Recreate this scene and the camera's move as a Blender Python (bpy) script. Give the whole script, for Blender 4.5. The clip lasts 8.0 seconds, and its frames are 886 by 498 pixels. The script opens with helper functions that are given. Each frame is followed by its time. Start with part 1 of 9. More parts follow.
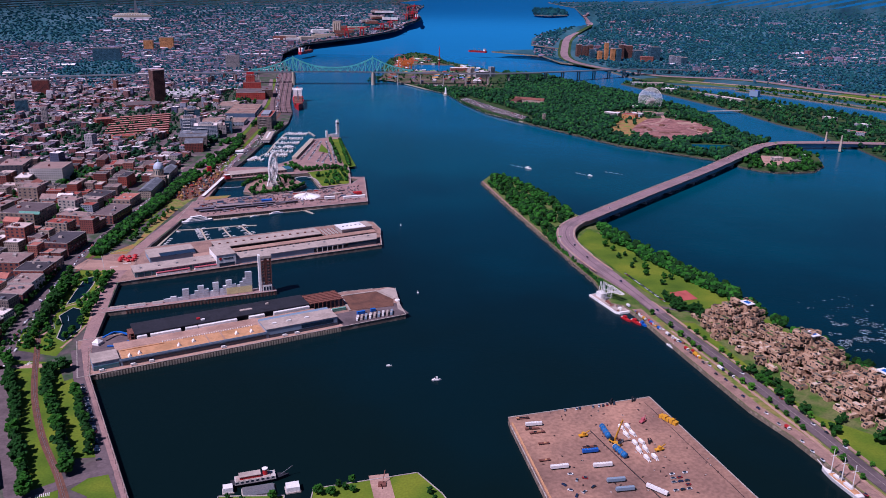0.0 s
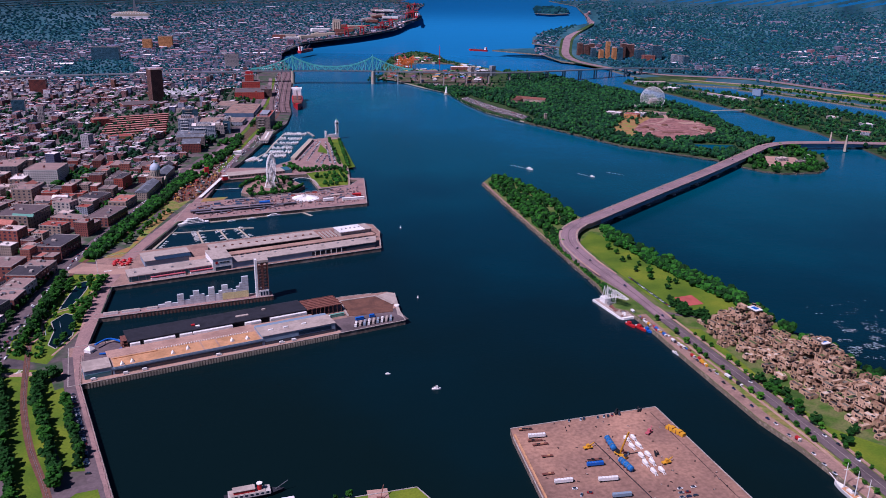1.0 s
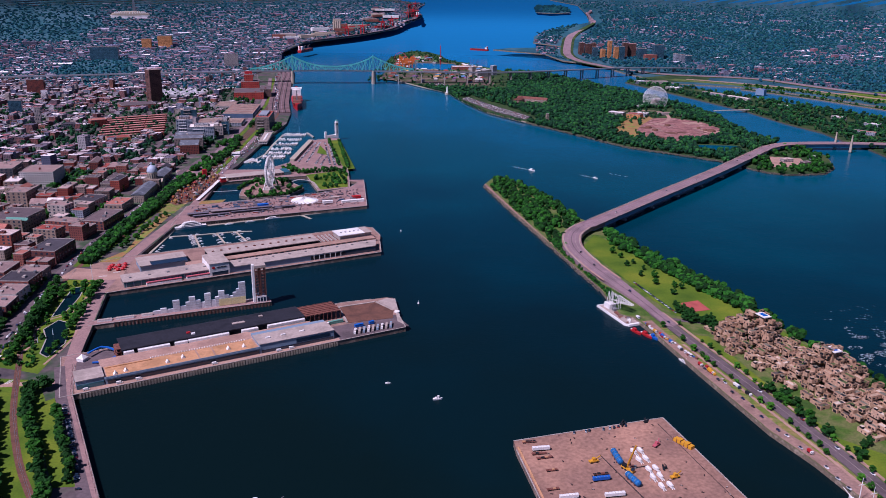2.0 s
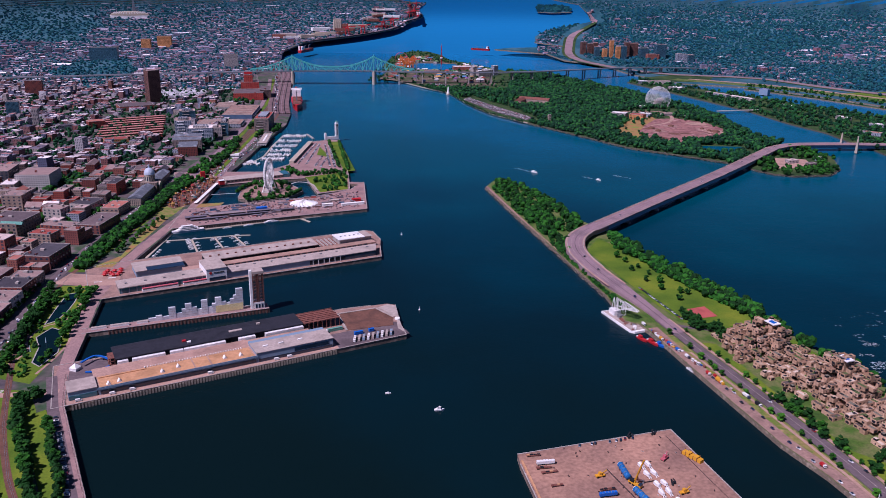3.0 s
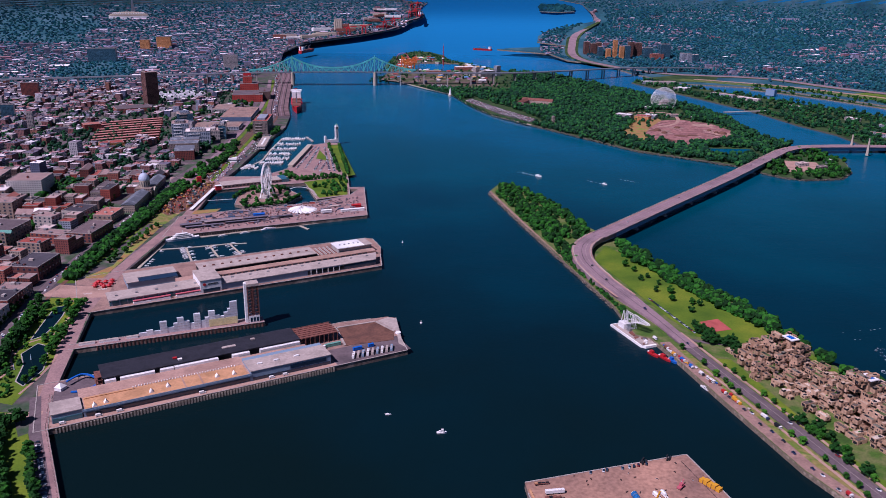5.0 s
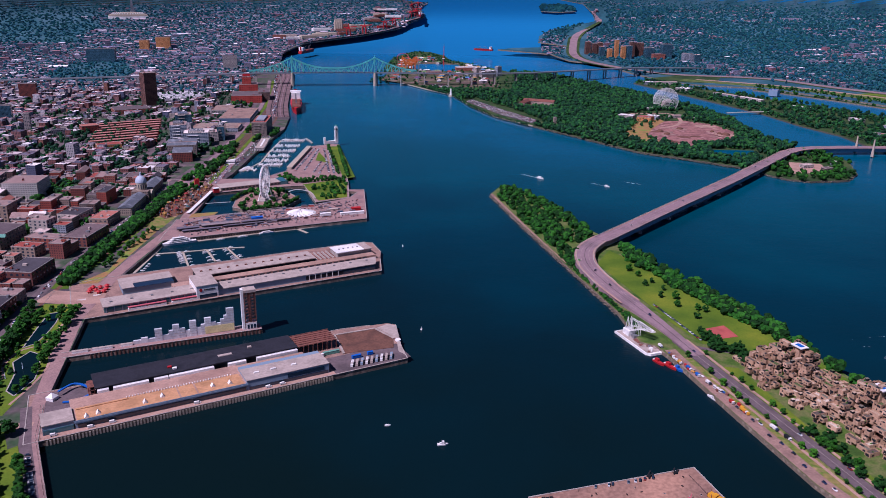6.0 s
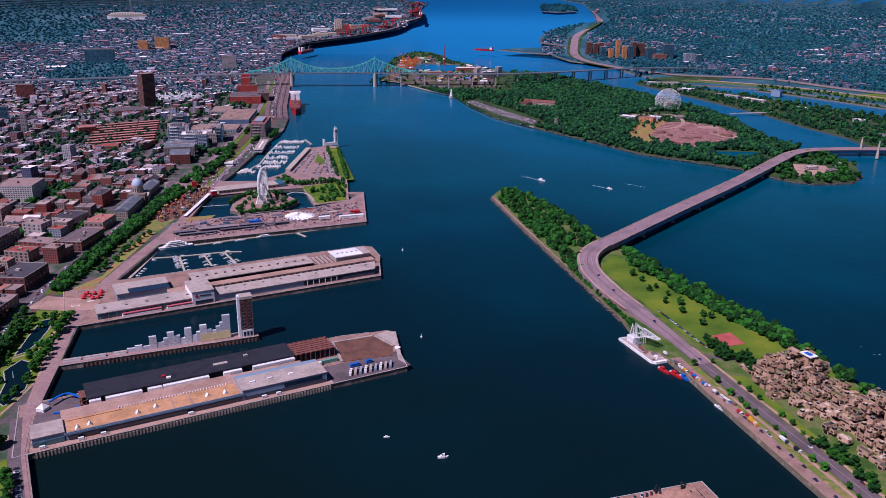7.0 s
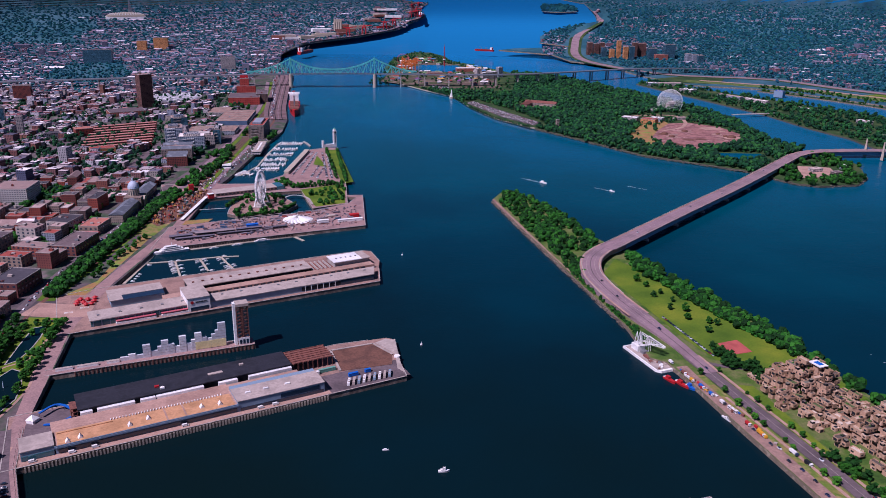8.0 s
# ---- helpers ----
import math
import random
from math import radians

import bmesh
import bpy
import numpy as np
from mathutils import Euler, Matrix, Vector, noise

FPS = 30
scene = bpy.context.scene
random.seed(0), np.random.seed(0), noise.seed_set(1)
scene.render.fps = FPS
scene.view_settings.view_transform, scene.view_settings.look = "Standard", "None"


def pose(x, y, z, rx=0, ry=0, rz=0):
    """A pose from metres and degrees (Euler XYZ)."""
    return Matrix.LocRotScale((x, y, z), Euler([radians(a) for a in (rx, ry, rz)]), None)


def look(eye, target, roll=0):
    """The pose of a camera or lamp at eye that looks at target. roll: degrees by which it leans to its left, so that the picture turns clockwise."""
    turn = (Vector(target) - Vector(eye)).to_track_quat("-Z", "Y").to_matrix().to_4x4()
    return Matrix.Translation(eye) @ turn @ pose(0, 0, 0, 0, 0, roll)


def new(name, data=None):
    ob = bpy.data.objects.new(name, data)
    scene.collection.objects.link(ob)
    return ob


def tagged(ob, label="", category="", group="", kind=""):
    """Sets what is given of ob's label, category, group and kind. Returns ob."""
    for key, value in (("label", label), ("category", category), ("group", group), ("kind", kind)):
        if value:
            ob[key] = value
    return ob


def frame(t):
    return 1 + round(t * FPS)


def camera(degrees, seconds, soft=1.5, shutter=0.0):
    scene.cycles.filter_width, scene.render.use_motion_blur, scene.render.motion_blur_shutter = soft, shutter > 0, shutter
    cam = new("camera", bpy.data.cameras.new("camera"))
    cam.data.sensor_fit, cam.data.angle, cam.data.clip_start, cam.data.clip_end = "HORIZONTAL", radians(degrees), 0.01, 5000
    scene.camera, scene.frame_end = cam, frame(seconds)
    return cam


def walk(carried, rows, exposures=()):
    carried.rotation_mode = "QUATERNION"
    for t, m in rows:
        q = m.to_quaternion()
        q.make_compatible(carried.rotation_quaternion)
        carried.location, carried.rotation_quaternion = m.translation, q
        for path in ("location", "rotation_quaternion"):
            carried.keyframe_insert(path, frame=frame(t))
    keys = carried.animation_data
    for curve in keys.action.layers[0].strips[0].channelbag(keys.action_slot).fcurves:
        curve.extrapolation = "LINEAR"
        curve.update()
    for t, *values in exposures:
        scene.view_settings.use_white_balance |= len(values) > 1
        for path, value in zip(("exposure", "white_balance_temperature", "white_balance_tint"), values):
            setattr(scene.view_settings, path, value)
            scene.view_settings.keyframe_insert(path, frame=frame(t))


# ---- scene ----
LENS = 56.80
cam = camera(LENS, 8.0, soft=0.85)
# seconds, x, y, z, heading, look-down, lean
ROWS = [
    (0.0, 27.85, -149.35, 383.91, 0.505, 18.267, 0.953),
    (0.5, 27.86, -138.17, 383.78, 0.519, 18.324, 0.946),
    (1.0, 27.71, -127.03, 383.73, 0.543, 18.369, 0.925),
    (1.5, 27.47, -115.98, 383.73, 0.574, 18.404, 0.894),
    (3.0, 26.47, -83.69, 383.94, 0.690, 18.469, 0.774),
    (3.5, 26.14, -73.28, 384.03, 0.731, 18.482, 0.734),
    (4.0, 25.84, -63.04, 384.12, 0.770, 18.493, 0.696),
    (4.5, 25.57, -52.96, 384.19, 0.807, 18.502, 0.663),
    (6.0, 24.94, -23.31, 384.26, 0.891, 18.522, 0.593),
    (6.5, 24.74, -13.45, 384.24, 0.909, 18.527, 0.578),
    (7.0, 24.51, -3.48, 384.19, 0.921, 18.530, 0.565),
    (7.5, 24.21, 6.68, 384.13, 0.928, 18.531, 0.554),
    (8.0, 23.81, 17.13, 384.06, 0.929, 18.530, 0.540),
]
walk(cam, [(t, pose(x, y, z, 90 - down, 0, turn) @ pose(0, 0, 0, 0, 0, lean)) for t, x, y, z, turn, down, lean in ROWS],
     exposures=[(0.0, 0.08, 5250, 34), (8.0, 0.08, 5250, 34)])

# ---- light: afternoon sun behind the left shoulder, clear sky ----
SUN_AWAY, SUN_HIGH = 42.0, 53.0      # degrees: way of the shadows from +x towards +y, sun's height
world = bpy.data.worlds.new("sky")
scene.world = world
world.use_nodes = True
wn = world.node_tree
sky = wn.nodes.new("ShaderNodeTexSky")
sky.sky_type, sky.sun_disc = "NISHITA", False
sky.sun_elevation = radians(SUN_HIGH)
sky.sun_rotation = radians(90 - (SUN_AWAY + 180))
sky.air_density, sky.dust_density, sky.ozone_density = 0.6, 0.0, 5.0
wn.links.new(sky.outputs[0], wn.nodes["Background"].inputs[0])
wn.nodes["Background"].inputs[1].default_value = 0.043
sun_data = bpy.data.lights.new("sun", "SUN")
sun_data.energy, sun_data.angle, sun_data.color = 5.0, radians(0.5), (1.0, 0.86, 0.77)
sun = new("sun", sun_data)
_c, _s = math.cos(radians(SUN_HIGH)), math.sin(radians(SUN_HIGH))
_away = Vector((math.cos(radians(SUN_AWAY)) * _c, math.sin(radians(SUN_AWAY)) * _c, -_s))
sun.matrix_world = look((0, 0, 900), Vector((0, 0, 900)) + _away)


# ---- materials ----
def lin(c):
    """sRGB hex to linear colour."""
    v = [int(c[i:i + 2], 16) / 255 for i in (0, 2, 4)]
    return tuple(((x + 0.055) / 1.055) ** 2.4 if x > 0.04045 else x / 12.92 for x in v) + (1.0,)


def surf(name, cols, big=0.03, fine=0.6, rough=0.9, metal=0.0, bump=0.3, pick="", win=None, mixing=0.5, spec=0.3):
    """A weathered surface. cols: 2 or more colours; pick: '' blends them by noise, 'island' or 'object' draws one for each piece.
    win: (bay, storey, share across, share up, glass colour) lays rows of window bays over upright faces."""
    m = bpy.data.materials.new(name)
    m.use_nodes = True
    nt = m.node_tree
    N, Lk = nt.nodes.new, nt.links.new
    b = nt.nodes["Principled BSDF"]
    b.inputs["Roughness"].default_value, b.inputs["Metallic"].default_value = rough, metal
    b.inputs["Specular IOR Level"].default_value = spec
    co = N("ShaderNodeTexCoord")
    n1, n2 = N("ShaderNodeTexNoise"), N("ShaderNodeTexNoise")
    n1.inputs["Scale"].default_value, n2.inputs["Scale"].default_value = big, fine
    n1.inputs["Detail"].default_value, n2.inputs["Detail"].default_value = 4, 3
    Lk(co.outputs["Object"], n1.inputs["Vector"]), Lk(co.outputs["Object"], n2.inputs["Vector"])
    ramp = N("ShaderNodeValToRGB")
    k = len(cols)
    ramp.color_ramp.interpolation = "CONSTANT" if pick else "LINEAR"
    for i, c in enumerate(cols):
        pos = i / k if pick else 0.32 + 0.36 * i / max(1, k - 1)
        e = ramp.color_ramp.elements[i] if i < 2 else ramp.color_ramp.elements.new(pos)
        e.position, e.color = pos, lin(c)
    if k == 1:
        ramp.color_ramp.elements[1].color = lin(cols[0])
    if pick == "island":
        Lk(N("ShaderNodeNewGeometry").outputs["Random Per Island"], ramp.inputs[0])
    elif pick == "object":
        Lk(N("ShaderNodeObjectInfo").outputs["Random"], ramp.inputs[0])
    else:
        Lk(n1.outputs["Fac"], ramp.inputs[0])
    col = ramp.outputs[0]
    # wear: fine grain and large stains
    for noise_node, lo, hi in ((n2, 1 - 0.45 * mixing, 1 + 0.35 * mixing), (n1, 1 - 0.3 * mixing, 1 + 0.25 * mixing)):
        r = N("ShaderNodeMapRange")
        r.inputs["From Min"].default_value, r.inputs["From Max"].default_value = 0.3, 0.7
        r.inputs["To Min"].default_value, r.inputs["To Max"].default_value = lo, hi
        Lk(noise_node.outputs["Fac"], r.inputs["Value"])
        mul = N("ShaderNodeVectorMath")
        mul.operation = "SCALE"
        Lk(col, mul.inputs[0]), Lk(r.outputs[0], mul.inputs["Scale"])
        col = mul.outputs[0]
    if win:
        bay, storey, wx, wz, glass = win
        sp = N("ShaderNodeSeparateXYZ")
        Lk(co.outputs["Object"], sp.inputs[0])

        def mth(op, a, c):
            q = N("ShaderNodeMath")
            q.operation = op
            for i, v in enumerate((a, c)):
                if isinstance(v, (int, float)):
                    q.inputs[i].default_value = v
                else:
                    Lk(v, q.inputs[i])
            return q.outputs[0]
        h = mth("ADD", sp.outputs[0], sp.outputs[1])
        inx = mth("LESS_THAN", mth("FRACT", mth("DIVIDE", h, bay), 0), wx)
        inz = mth("LESS_THAN", mth("FRACT", mth("DIVIDE", sp.outputs[2], storey), 0), wz)
        mask = mth("MULTIPLY", inx, inz)
        mx = N("ShaderNodeMix")
        mx.data_type = "RGBA"
        Lk(mask, mx.inputs["Factor"]), Lk(col, mx.inputs["A"])
        mx.inputs["B"].default_value = lin(glass)
        col = mx.outputs["Result"]
        Lk(mth("SUBTRACT", rough, mth("MULTIPLY", mask, rough - 0.15)), b.inputs["Roughness"])
    Lk(col, b.inputs["Base Color"])
    if bump:
        bp = N("ShaderNodeBump")
        bp.inputs["Strength"].default_value, bp.inputs["Distance"].default_value = bump, 0.3
        Lk(n2.outputs["Fac"], bp.inputs["Height"]), Lk(bp.outputs[0], b.inputs["Normal"])
    return m


def water_mat():
    m = bpy.data.materials.new("river_water")
    m.use_nodes = True
    nt = m.node_tree
    N, Lk = nt.nodes.new, nt.links.new
    b = nt.nodes["Principled BSDF"]
    b.inputs["IOR"].default_value, b.inputs["Roughness"].default_value = 1.33, 0.18
    co = N("ShaderNodeTexCoord")
    # dark harbour to blue river, painting in the sky's reflection with distance; drifting patches
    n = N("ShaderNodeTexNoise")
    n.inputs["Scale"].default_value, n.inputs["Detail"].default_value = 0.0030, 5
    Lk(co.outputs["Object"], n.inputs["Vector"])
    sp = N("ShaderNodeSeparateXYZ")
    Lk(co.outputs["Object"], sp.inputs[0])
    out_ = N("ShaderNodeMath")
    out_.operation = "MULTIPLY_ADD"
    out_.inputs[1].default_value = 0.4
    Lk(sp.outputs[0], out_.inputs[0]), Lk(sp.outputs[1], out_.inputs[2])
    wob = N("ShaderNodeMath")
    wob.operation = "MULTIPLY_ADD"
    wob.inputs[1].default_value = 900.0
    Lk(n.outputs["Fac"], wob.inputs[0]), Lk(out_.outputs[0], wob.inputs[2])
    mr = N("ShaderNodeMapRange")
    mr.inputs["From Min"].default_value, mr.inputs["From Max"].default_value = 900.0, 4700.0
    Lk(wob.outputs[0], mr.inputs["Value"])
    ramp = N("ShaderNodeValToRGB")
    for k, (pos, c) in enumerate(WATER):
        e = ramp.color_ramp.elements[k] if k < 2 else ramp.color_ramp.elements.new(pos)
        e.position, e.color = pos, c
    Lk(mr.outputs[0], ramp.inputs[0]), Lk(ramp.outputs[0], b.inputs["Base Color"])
    b.inputs["Specular IOR Level"].default_value = 0.08
    w1, w2 = N("ShaderNodeTexNoise"), N("ShaderNodeTexNoise")
    w1.inputs["Scale"].default_value, w2.inputs["Scale"].default_value = 0.25, 0.03
    w1.inputs["Detail"].default_value = 4
    Lk(co.outputs["Object"], w1.inputs["Vector"]), Lk(co.outputs["Object"], w2.inputs["Vector"])
    add = N("ShaderNodeMath")
    add.operation = "MULTIPLY_ADD"
    add.inputs[1].default_value = 2.0
    Lk(w2.outputs["Fac"], add.inputs[0]), Lk(w1.outputs["Fac"], add.inputs[2])
    bp = N("ShaderNodeBump")
    bp.inputs["Strength"].default_value, bp.inputs["Distance"].default_value = 0.3, 0.6
    Lk(add.outputs[0], bp.inputs["Height"]), Lk(bp.outputs[0], b.inputs["Normal"])
    return m


# Towards the far end these base colours take in reflected sky.
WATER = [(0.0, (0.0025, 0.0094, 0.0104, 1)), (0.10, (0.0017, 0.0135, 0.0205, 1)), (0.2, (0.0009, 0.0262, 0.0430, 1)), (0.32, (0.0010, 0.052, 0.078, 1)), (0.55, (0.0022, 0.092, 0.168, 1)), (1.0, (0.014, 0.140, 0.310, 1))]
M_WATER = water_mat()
M_TOWN = surf("town_ground", ["4c464a", "5e5252", "344a30", "6c5e5e"], 0.02, 0.2, bump=0)
# Distance haze is mixed into this ground's blue-green base colours.
M_HAZEGROUND = surf("hazed_suburb_ground", ["1e4a5a", "285660", "3c5e6a", "20505c"], 0.006, 0.05, bump=0)
M_ISLE = surf("island_ground", ["22381a", "2e461e", "445028"], 0.02, 0.3, bump=0.2)
M_GRASS = surf("lawn", ["44600a", "546c0e", "687414"], 0.02, 0.5, bump=0.2, mixing=0.35)
M_PARK = surf("park_ground", ["38561a", "48621e", "64683a", "3e5a1a"], 0.04, 0.5, bump=0.3)
M_DRY = surf("dry_grass", ["7f7a3a", "9a7048", "6c8030"], 0.04, 0.5, bump=0.2)
M_QUAY = surf("quay_concrete", ["866a60", "98796c", "745e56"], 0.05, 0.5, bump=0.2)
M_QWALL = surf("quay_wall", ["8c7a6c", "66594f", "9c8878"], 0.08, 0.5, bump=0.4)
M_PAVE = surf("pink_paving", ["9c7c6e", "ac8a7a", "8c7062"], 0.03, 0.5, bump=0.15, mixing=0.4)
M_PROM = surf("promenade_paving", ["8a6e6a", "987a74", "7c6462"], 0.04, 0.5, bump=0.15, mixing=0.45)
M_ASPH = surf("asphalt", ["5a4e50", "685a5c", "4e4446"], 0.03, 0.4, bump=0.15, mixing=0.4)
M_ROADP = surf("bridge_asphalt", ["7e686c", "8c7478", "6e5c60"], 0.02, 0.3, bump=0.1, mixing=0.35)
M_LINE = surf("road_paint", ["d8d4cc"], 0.2, 2, mixing=0.3)
M_DIRT = surf("brown_earth", ["5e4238", "6e4c3e", "53392f"], 0.05, 0.5, bump=0.4)
M_ROCK = surf("riprap", ["8a7a68", "6b6050", "9a8a78"], 0.2, 0.9, bump=0.8)
M_WHITE = surf("white_paint", ["d9d6d2", "e6e3de"], 0.05, 0.6, rough=0.6, bump=0.05, mixing=0.25)
M_LGREY = surf("light_roofing", ["9e9087", "ac9d93", "8c8078"], 0.05, 0.4, bump=0.1, mixing=0.35)
M_BLACK = surf("black_membrane", ["23242b", "2b2b33", "1c1d24"], 0.05, 0.4, rough=0.8, bump=0.1)
# Serves dark metal parts and, as painted shade, openings and recesses.
M_DARK = surf("dark_metal_and_painted_shade", ["15171c", "1d2026"], 0.2, 1, bump=0)
M_WOOD = surf("deck_wood", ["b0835c", "c09068", "9c7450"], 0.06, 0.5, bump=0.15, mixing=0.35)
M_RUST = surf("rusty_steel", ["6e4238", "7d5044", "573630"], 0.2, 1, rough=0.8, bump=0.3)
M_BLUEW = surf("blue_grey_cladding", ["8496a6", "74889a"], 0.1, 1, rough=0.5, bump=0.05, mixing=0.3)
M_GLASS = surf("tinted_glass", ["26384a", "1d2c3c"], 0.1, 1, rough=0.12, bump=0, mixing=0.3, spec=0.8)
M_TEAL = surf("teal_glass", ["3a7078", "2c5a66"], 0.1, 1, rough=0.15, bump=0, mixing=0.3, spec=0.8)
M_RED = surf("red_paint", ["b3282a", "a02024"], 0.2, 1, rough=0.5, bump=0.05, mixing=0.3)
M_BLUE = surf("blue_paint", ["2363b8", "1d55a5"], 0.2, 1, rough=0.5, bump=0.05, mixing=0.3)
M_YELLOW = surf("yellow_paint", ["d69a22", "c08a1e"], 0.2, 1, rough=0.5, bump=0.05, mixing=0.3)
M_PINK = surf("pink_canvas", ["b86068", "a8505a"], 0.2, 1, rough=0.8, bump=0.05, mixing=0.3)
M_GREENST = surf("green_bridge_steel", ["56aaa0", "4a9a94", "66baae"], 0.05, 0.5, rough=0.6, bump=0.05, mixing=0.3)
M_STEEL = surf("galvanised_steel", ["9a9a9c", "86888c"], 0.2, 1, rough=0.45, metal=0.6, bump=0.05)
M_CONC = surf("concrete", ["9a9089", "aaa098", "8a817a"], 0.1, 0.8, bump=0.2)
M_STONE = surf("pale_stone", ["b3a593", "a39684"], 0.1, 0.8, bump=0.2)
M_HAB = surf("beige_concrete", ["b29074", "c09e82", "9c7e62", "aa8a6e"], 0.15, 0.8, bump=0.2, pick="object", mixing=0.5)
M_PANEL = surf("pale_metal_panel", ["c8c6c8", "d6d4d4", "bcbcc0"], 0.1, 0.6, rough=0.5, bump=0.05, pick="object", mixing=0.3)
M_CREAM = surf("cream_panel_paint", ["d8c890", "e2d49c"], 0.1, 0.6, rough=0.6, bump=0.05, mixing=0.3)
M_FOAM = surf("foam", ["b4c6cc", "d8e0e4"], 0.2, 1.0, bump=0.3)
M_WALLS = [surf("wall_" + n, c, 0.06, 0.8, pick="object", bump=0.2, win=w) for n, c, w in (
    ("brick", ["823c30", "8e4436", "6a3830", "92584a", "7c463e"], (3.4, 3.5, 0.42, 0.55, "20262e")),
    ("stone", ["84746a", "948276", "746862", "9c8c7e", "806e64"], (3.2, 3.8, 0.4, 0.6, "242c36")),
    ("pale", ["a89e98", "b8b0aa", "968e8a", "888e98"], (4.0, 3.4, 0.6, 0.5, "2a3440")),
    ("dark", ["55504e", "4a4a50", "665c58", "5e4a44"], (3.6, 3.4, 0.5, 0.55, "1a222c")))]
M_ROOFS = surf("flat_roofs", ["86706c", "987e78", "5e5254", "b0958e", "6a5a5a", "4a464c", "c4aea6", "94483e", "dcd0ca", "907872", "403c42", "a86a5c"], 0.08, 0.4, pick="object", bump=0.15)
# Far roofs and walls: lilac-blue haze is painted into the colours.
M_HAZEROOF = surf("hazed_town_roofs", ["7c7488", "988a9c", "5c5c78", "b8aab4", "86646c", "dcd4de", "a07478", "847c98", "f0eaee", "5c6078", "a87c7e", "6c6474"], 0.02, 0.3, pick="island", bump=0, mixing=0.3)
M_HAZEWALL = surf("hazed_town_walls", ["7c5a62", "7c7886", "666678", "9894a6", "745862", "868494", "5c5e6e"], 0.02, 0.3, pick="island", bump=0, mixing=0.3, win=(5.0, 3.6, 0.45, 0.5, "2a2e36"))
M_TSROOF = surf("old_town_roofs", ["908488", "a89a9c", "6a6270", "c0b0b0", "7e747c", "4e4c5a", "d6cecc", "8c545a", "eae0de", "9c8286", "4a4450", "a47470"], 0.05, 0.4, pick="island", bump=0, mixing=0.4)
M_TSWALL = surf("old_town_walls", ["744a46", "948a84", "64545a", "a09a9c", "7a5654", "b8b4b8", "50546a", "7c5446", "848896"], 0.05, 0.4, pick="island", bump=0, mixing=0.3, win=(3.4, 3.5, 0.42, 0.55, "20262e"))
M_YARD = surf("stained_yard_concrete", ["70584f", "8a6a5c", "92705f", "9e7864"], 0.014, 0.3, bump=0.15, mixing=0.55)
M_SHORE = surf("dark_shore_rock", ["4c4a40", "5c584c", "3c3c34"], 0.2, 0.9, bump=0.8)
M_PLAIN = [surf("plain_wall_" + n, c, 0.06, 0.8, pick="object", bump=0.25, mixing=0.6) for n, c in (("brick", ["7a4238", "864a3e", "643c38", "74463e"]), ("stone", ["7e6c60", "8c786a", "6e625c"]), ("pale", ["a89c94", "b4aaa4"]), ("dark", ["4c484c", "565056"]))]
M_SILVER = surf("silver_sheet", ["b4bcc8", "a4aebc"], 0.1, 0.8, rough=0.45, bump=0.05, mixing=0.3)
M_COPPER = surf("green_copper", ["6a9a8a", "5a8a7c"], 0.1, 0.8, bump=0.1)
M_SLATE = surf("slate", ["6c7078", "5c6068", "7c8088"], 0.1, 0.8, bump=0.2)
LEAVES = [surf("leaves_" + n, c, 0.09, 0.9, rough=0.75, bump=0.9, pick="", mixing=0.9, spec=0.15) for n, c in (
    ("deep", ["0f2c0a", "174010", "205012"]), ("mid", ["173a0b", "245410", "316615"]), ("light", ["295212", "3a7018", "508222"]))]
M_LEAFS = surf("wood_leaves", ["0e2e0c", "143c0e", "1c4c10", "225614", "2c6218", "12340f"], 0.03, 0.4, rough=0.8, bump=0.6, pick="island", mixing=0.8, spec=0.15)
# The haze of the distance is painted into these leaf colours.
M_LEAFHAZE = surf("hazed_far_leaves", ["16444c", "1e5054", "285c5e", "143a46", "1e5064"], 0.01, 0.08, rough=0.9, bump=0, pick="island", mixing=0.6, spec=0.1)
# Greens of the next two are bluer, with some distance haze painted in.
M_LEAFI = surf("island_leaves_hazed", ["0c2c1c", "123a20", "184626", "205226", "123420", "2a5c26"], 0.03, 0.4, rough=0.8, bump=0.6, pick="island", mixing=0.8, spec=0.15)
M_LEAFM = surf("town_leaves_hazed", ["0d2c1e", "123826", "184226", "103222", "224e2c"], 0.02, 0.3, rough=0.8, bump=0.4, pick="island", mixing=0.8, spec=0.15)
M_BARK = surf("bark", ["4a3a2c", "3a2e24"], 0.5, 3, bump=0.5)
M_CARS = surf("car_paint", ["d8d8d8", "202226", "3a3c42", "8a8c90", "e8e8e6", "8a2426", "1f2c50", "b0b2b4"], 0.3, 2, rough=0.3, pick="object", bump=0, mixing=0.15, spec=0.6)
M_TYRE = surf("rubber", ["18181a"], 0.5, 2, bump=0)


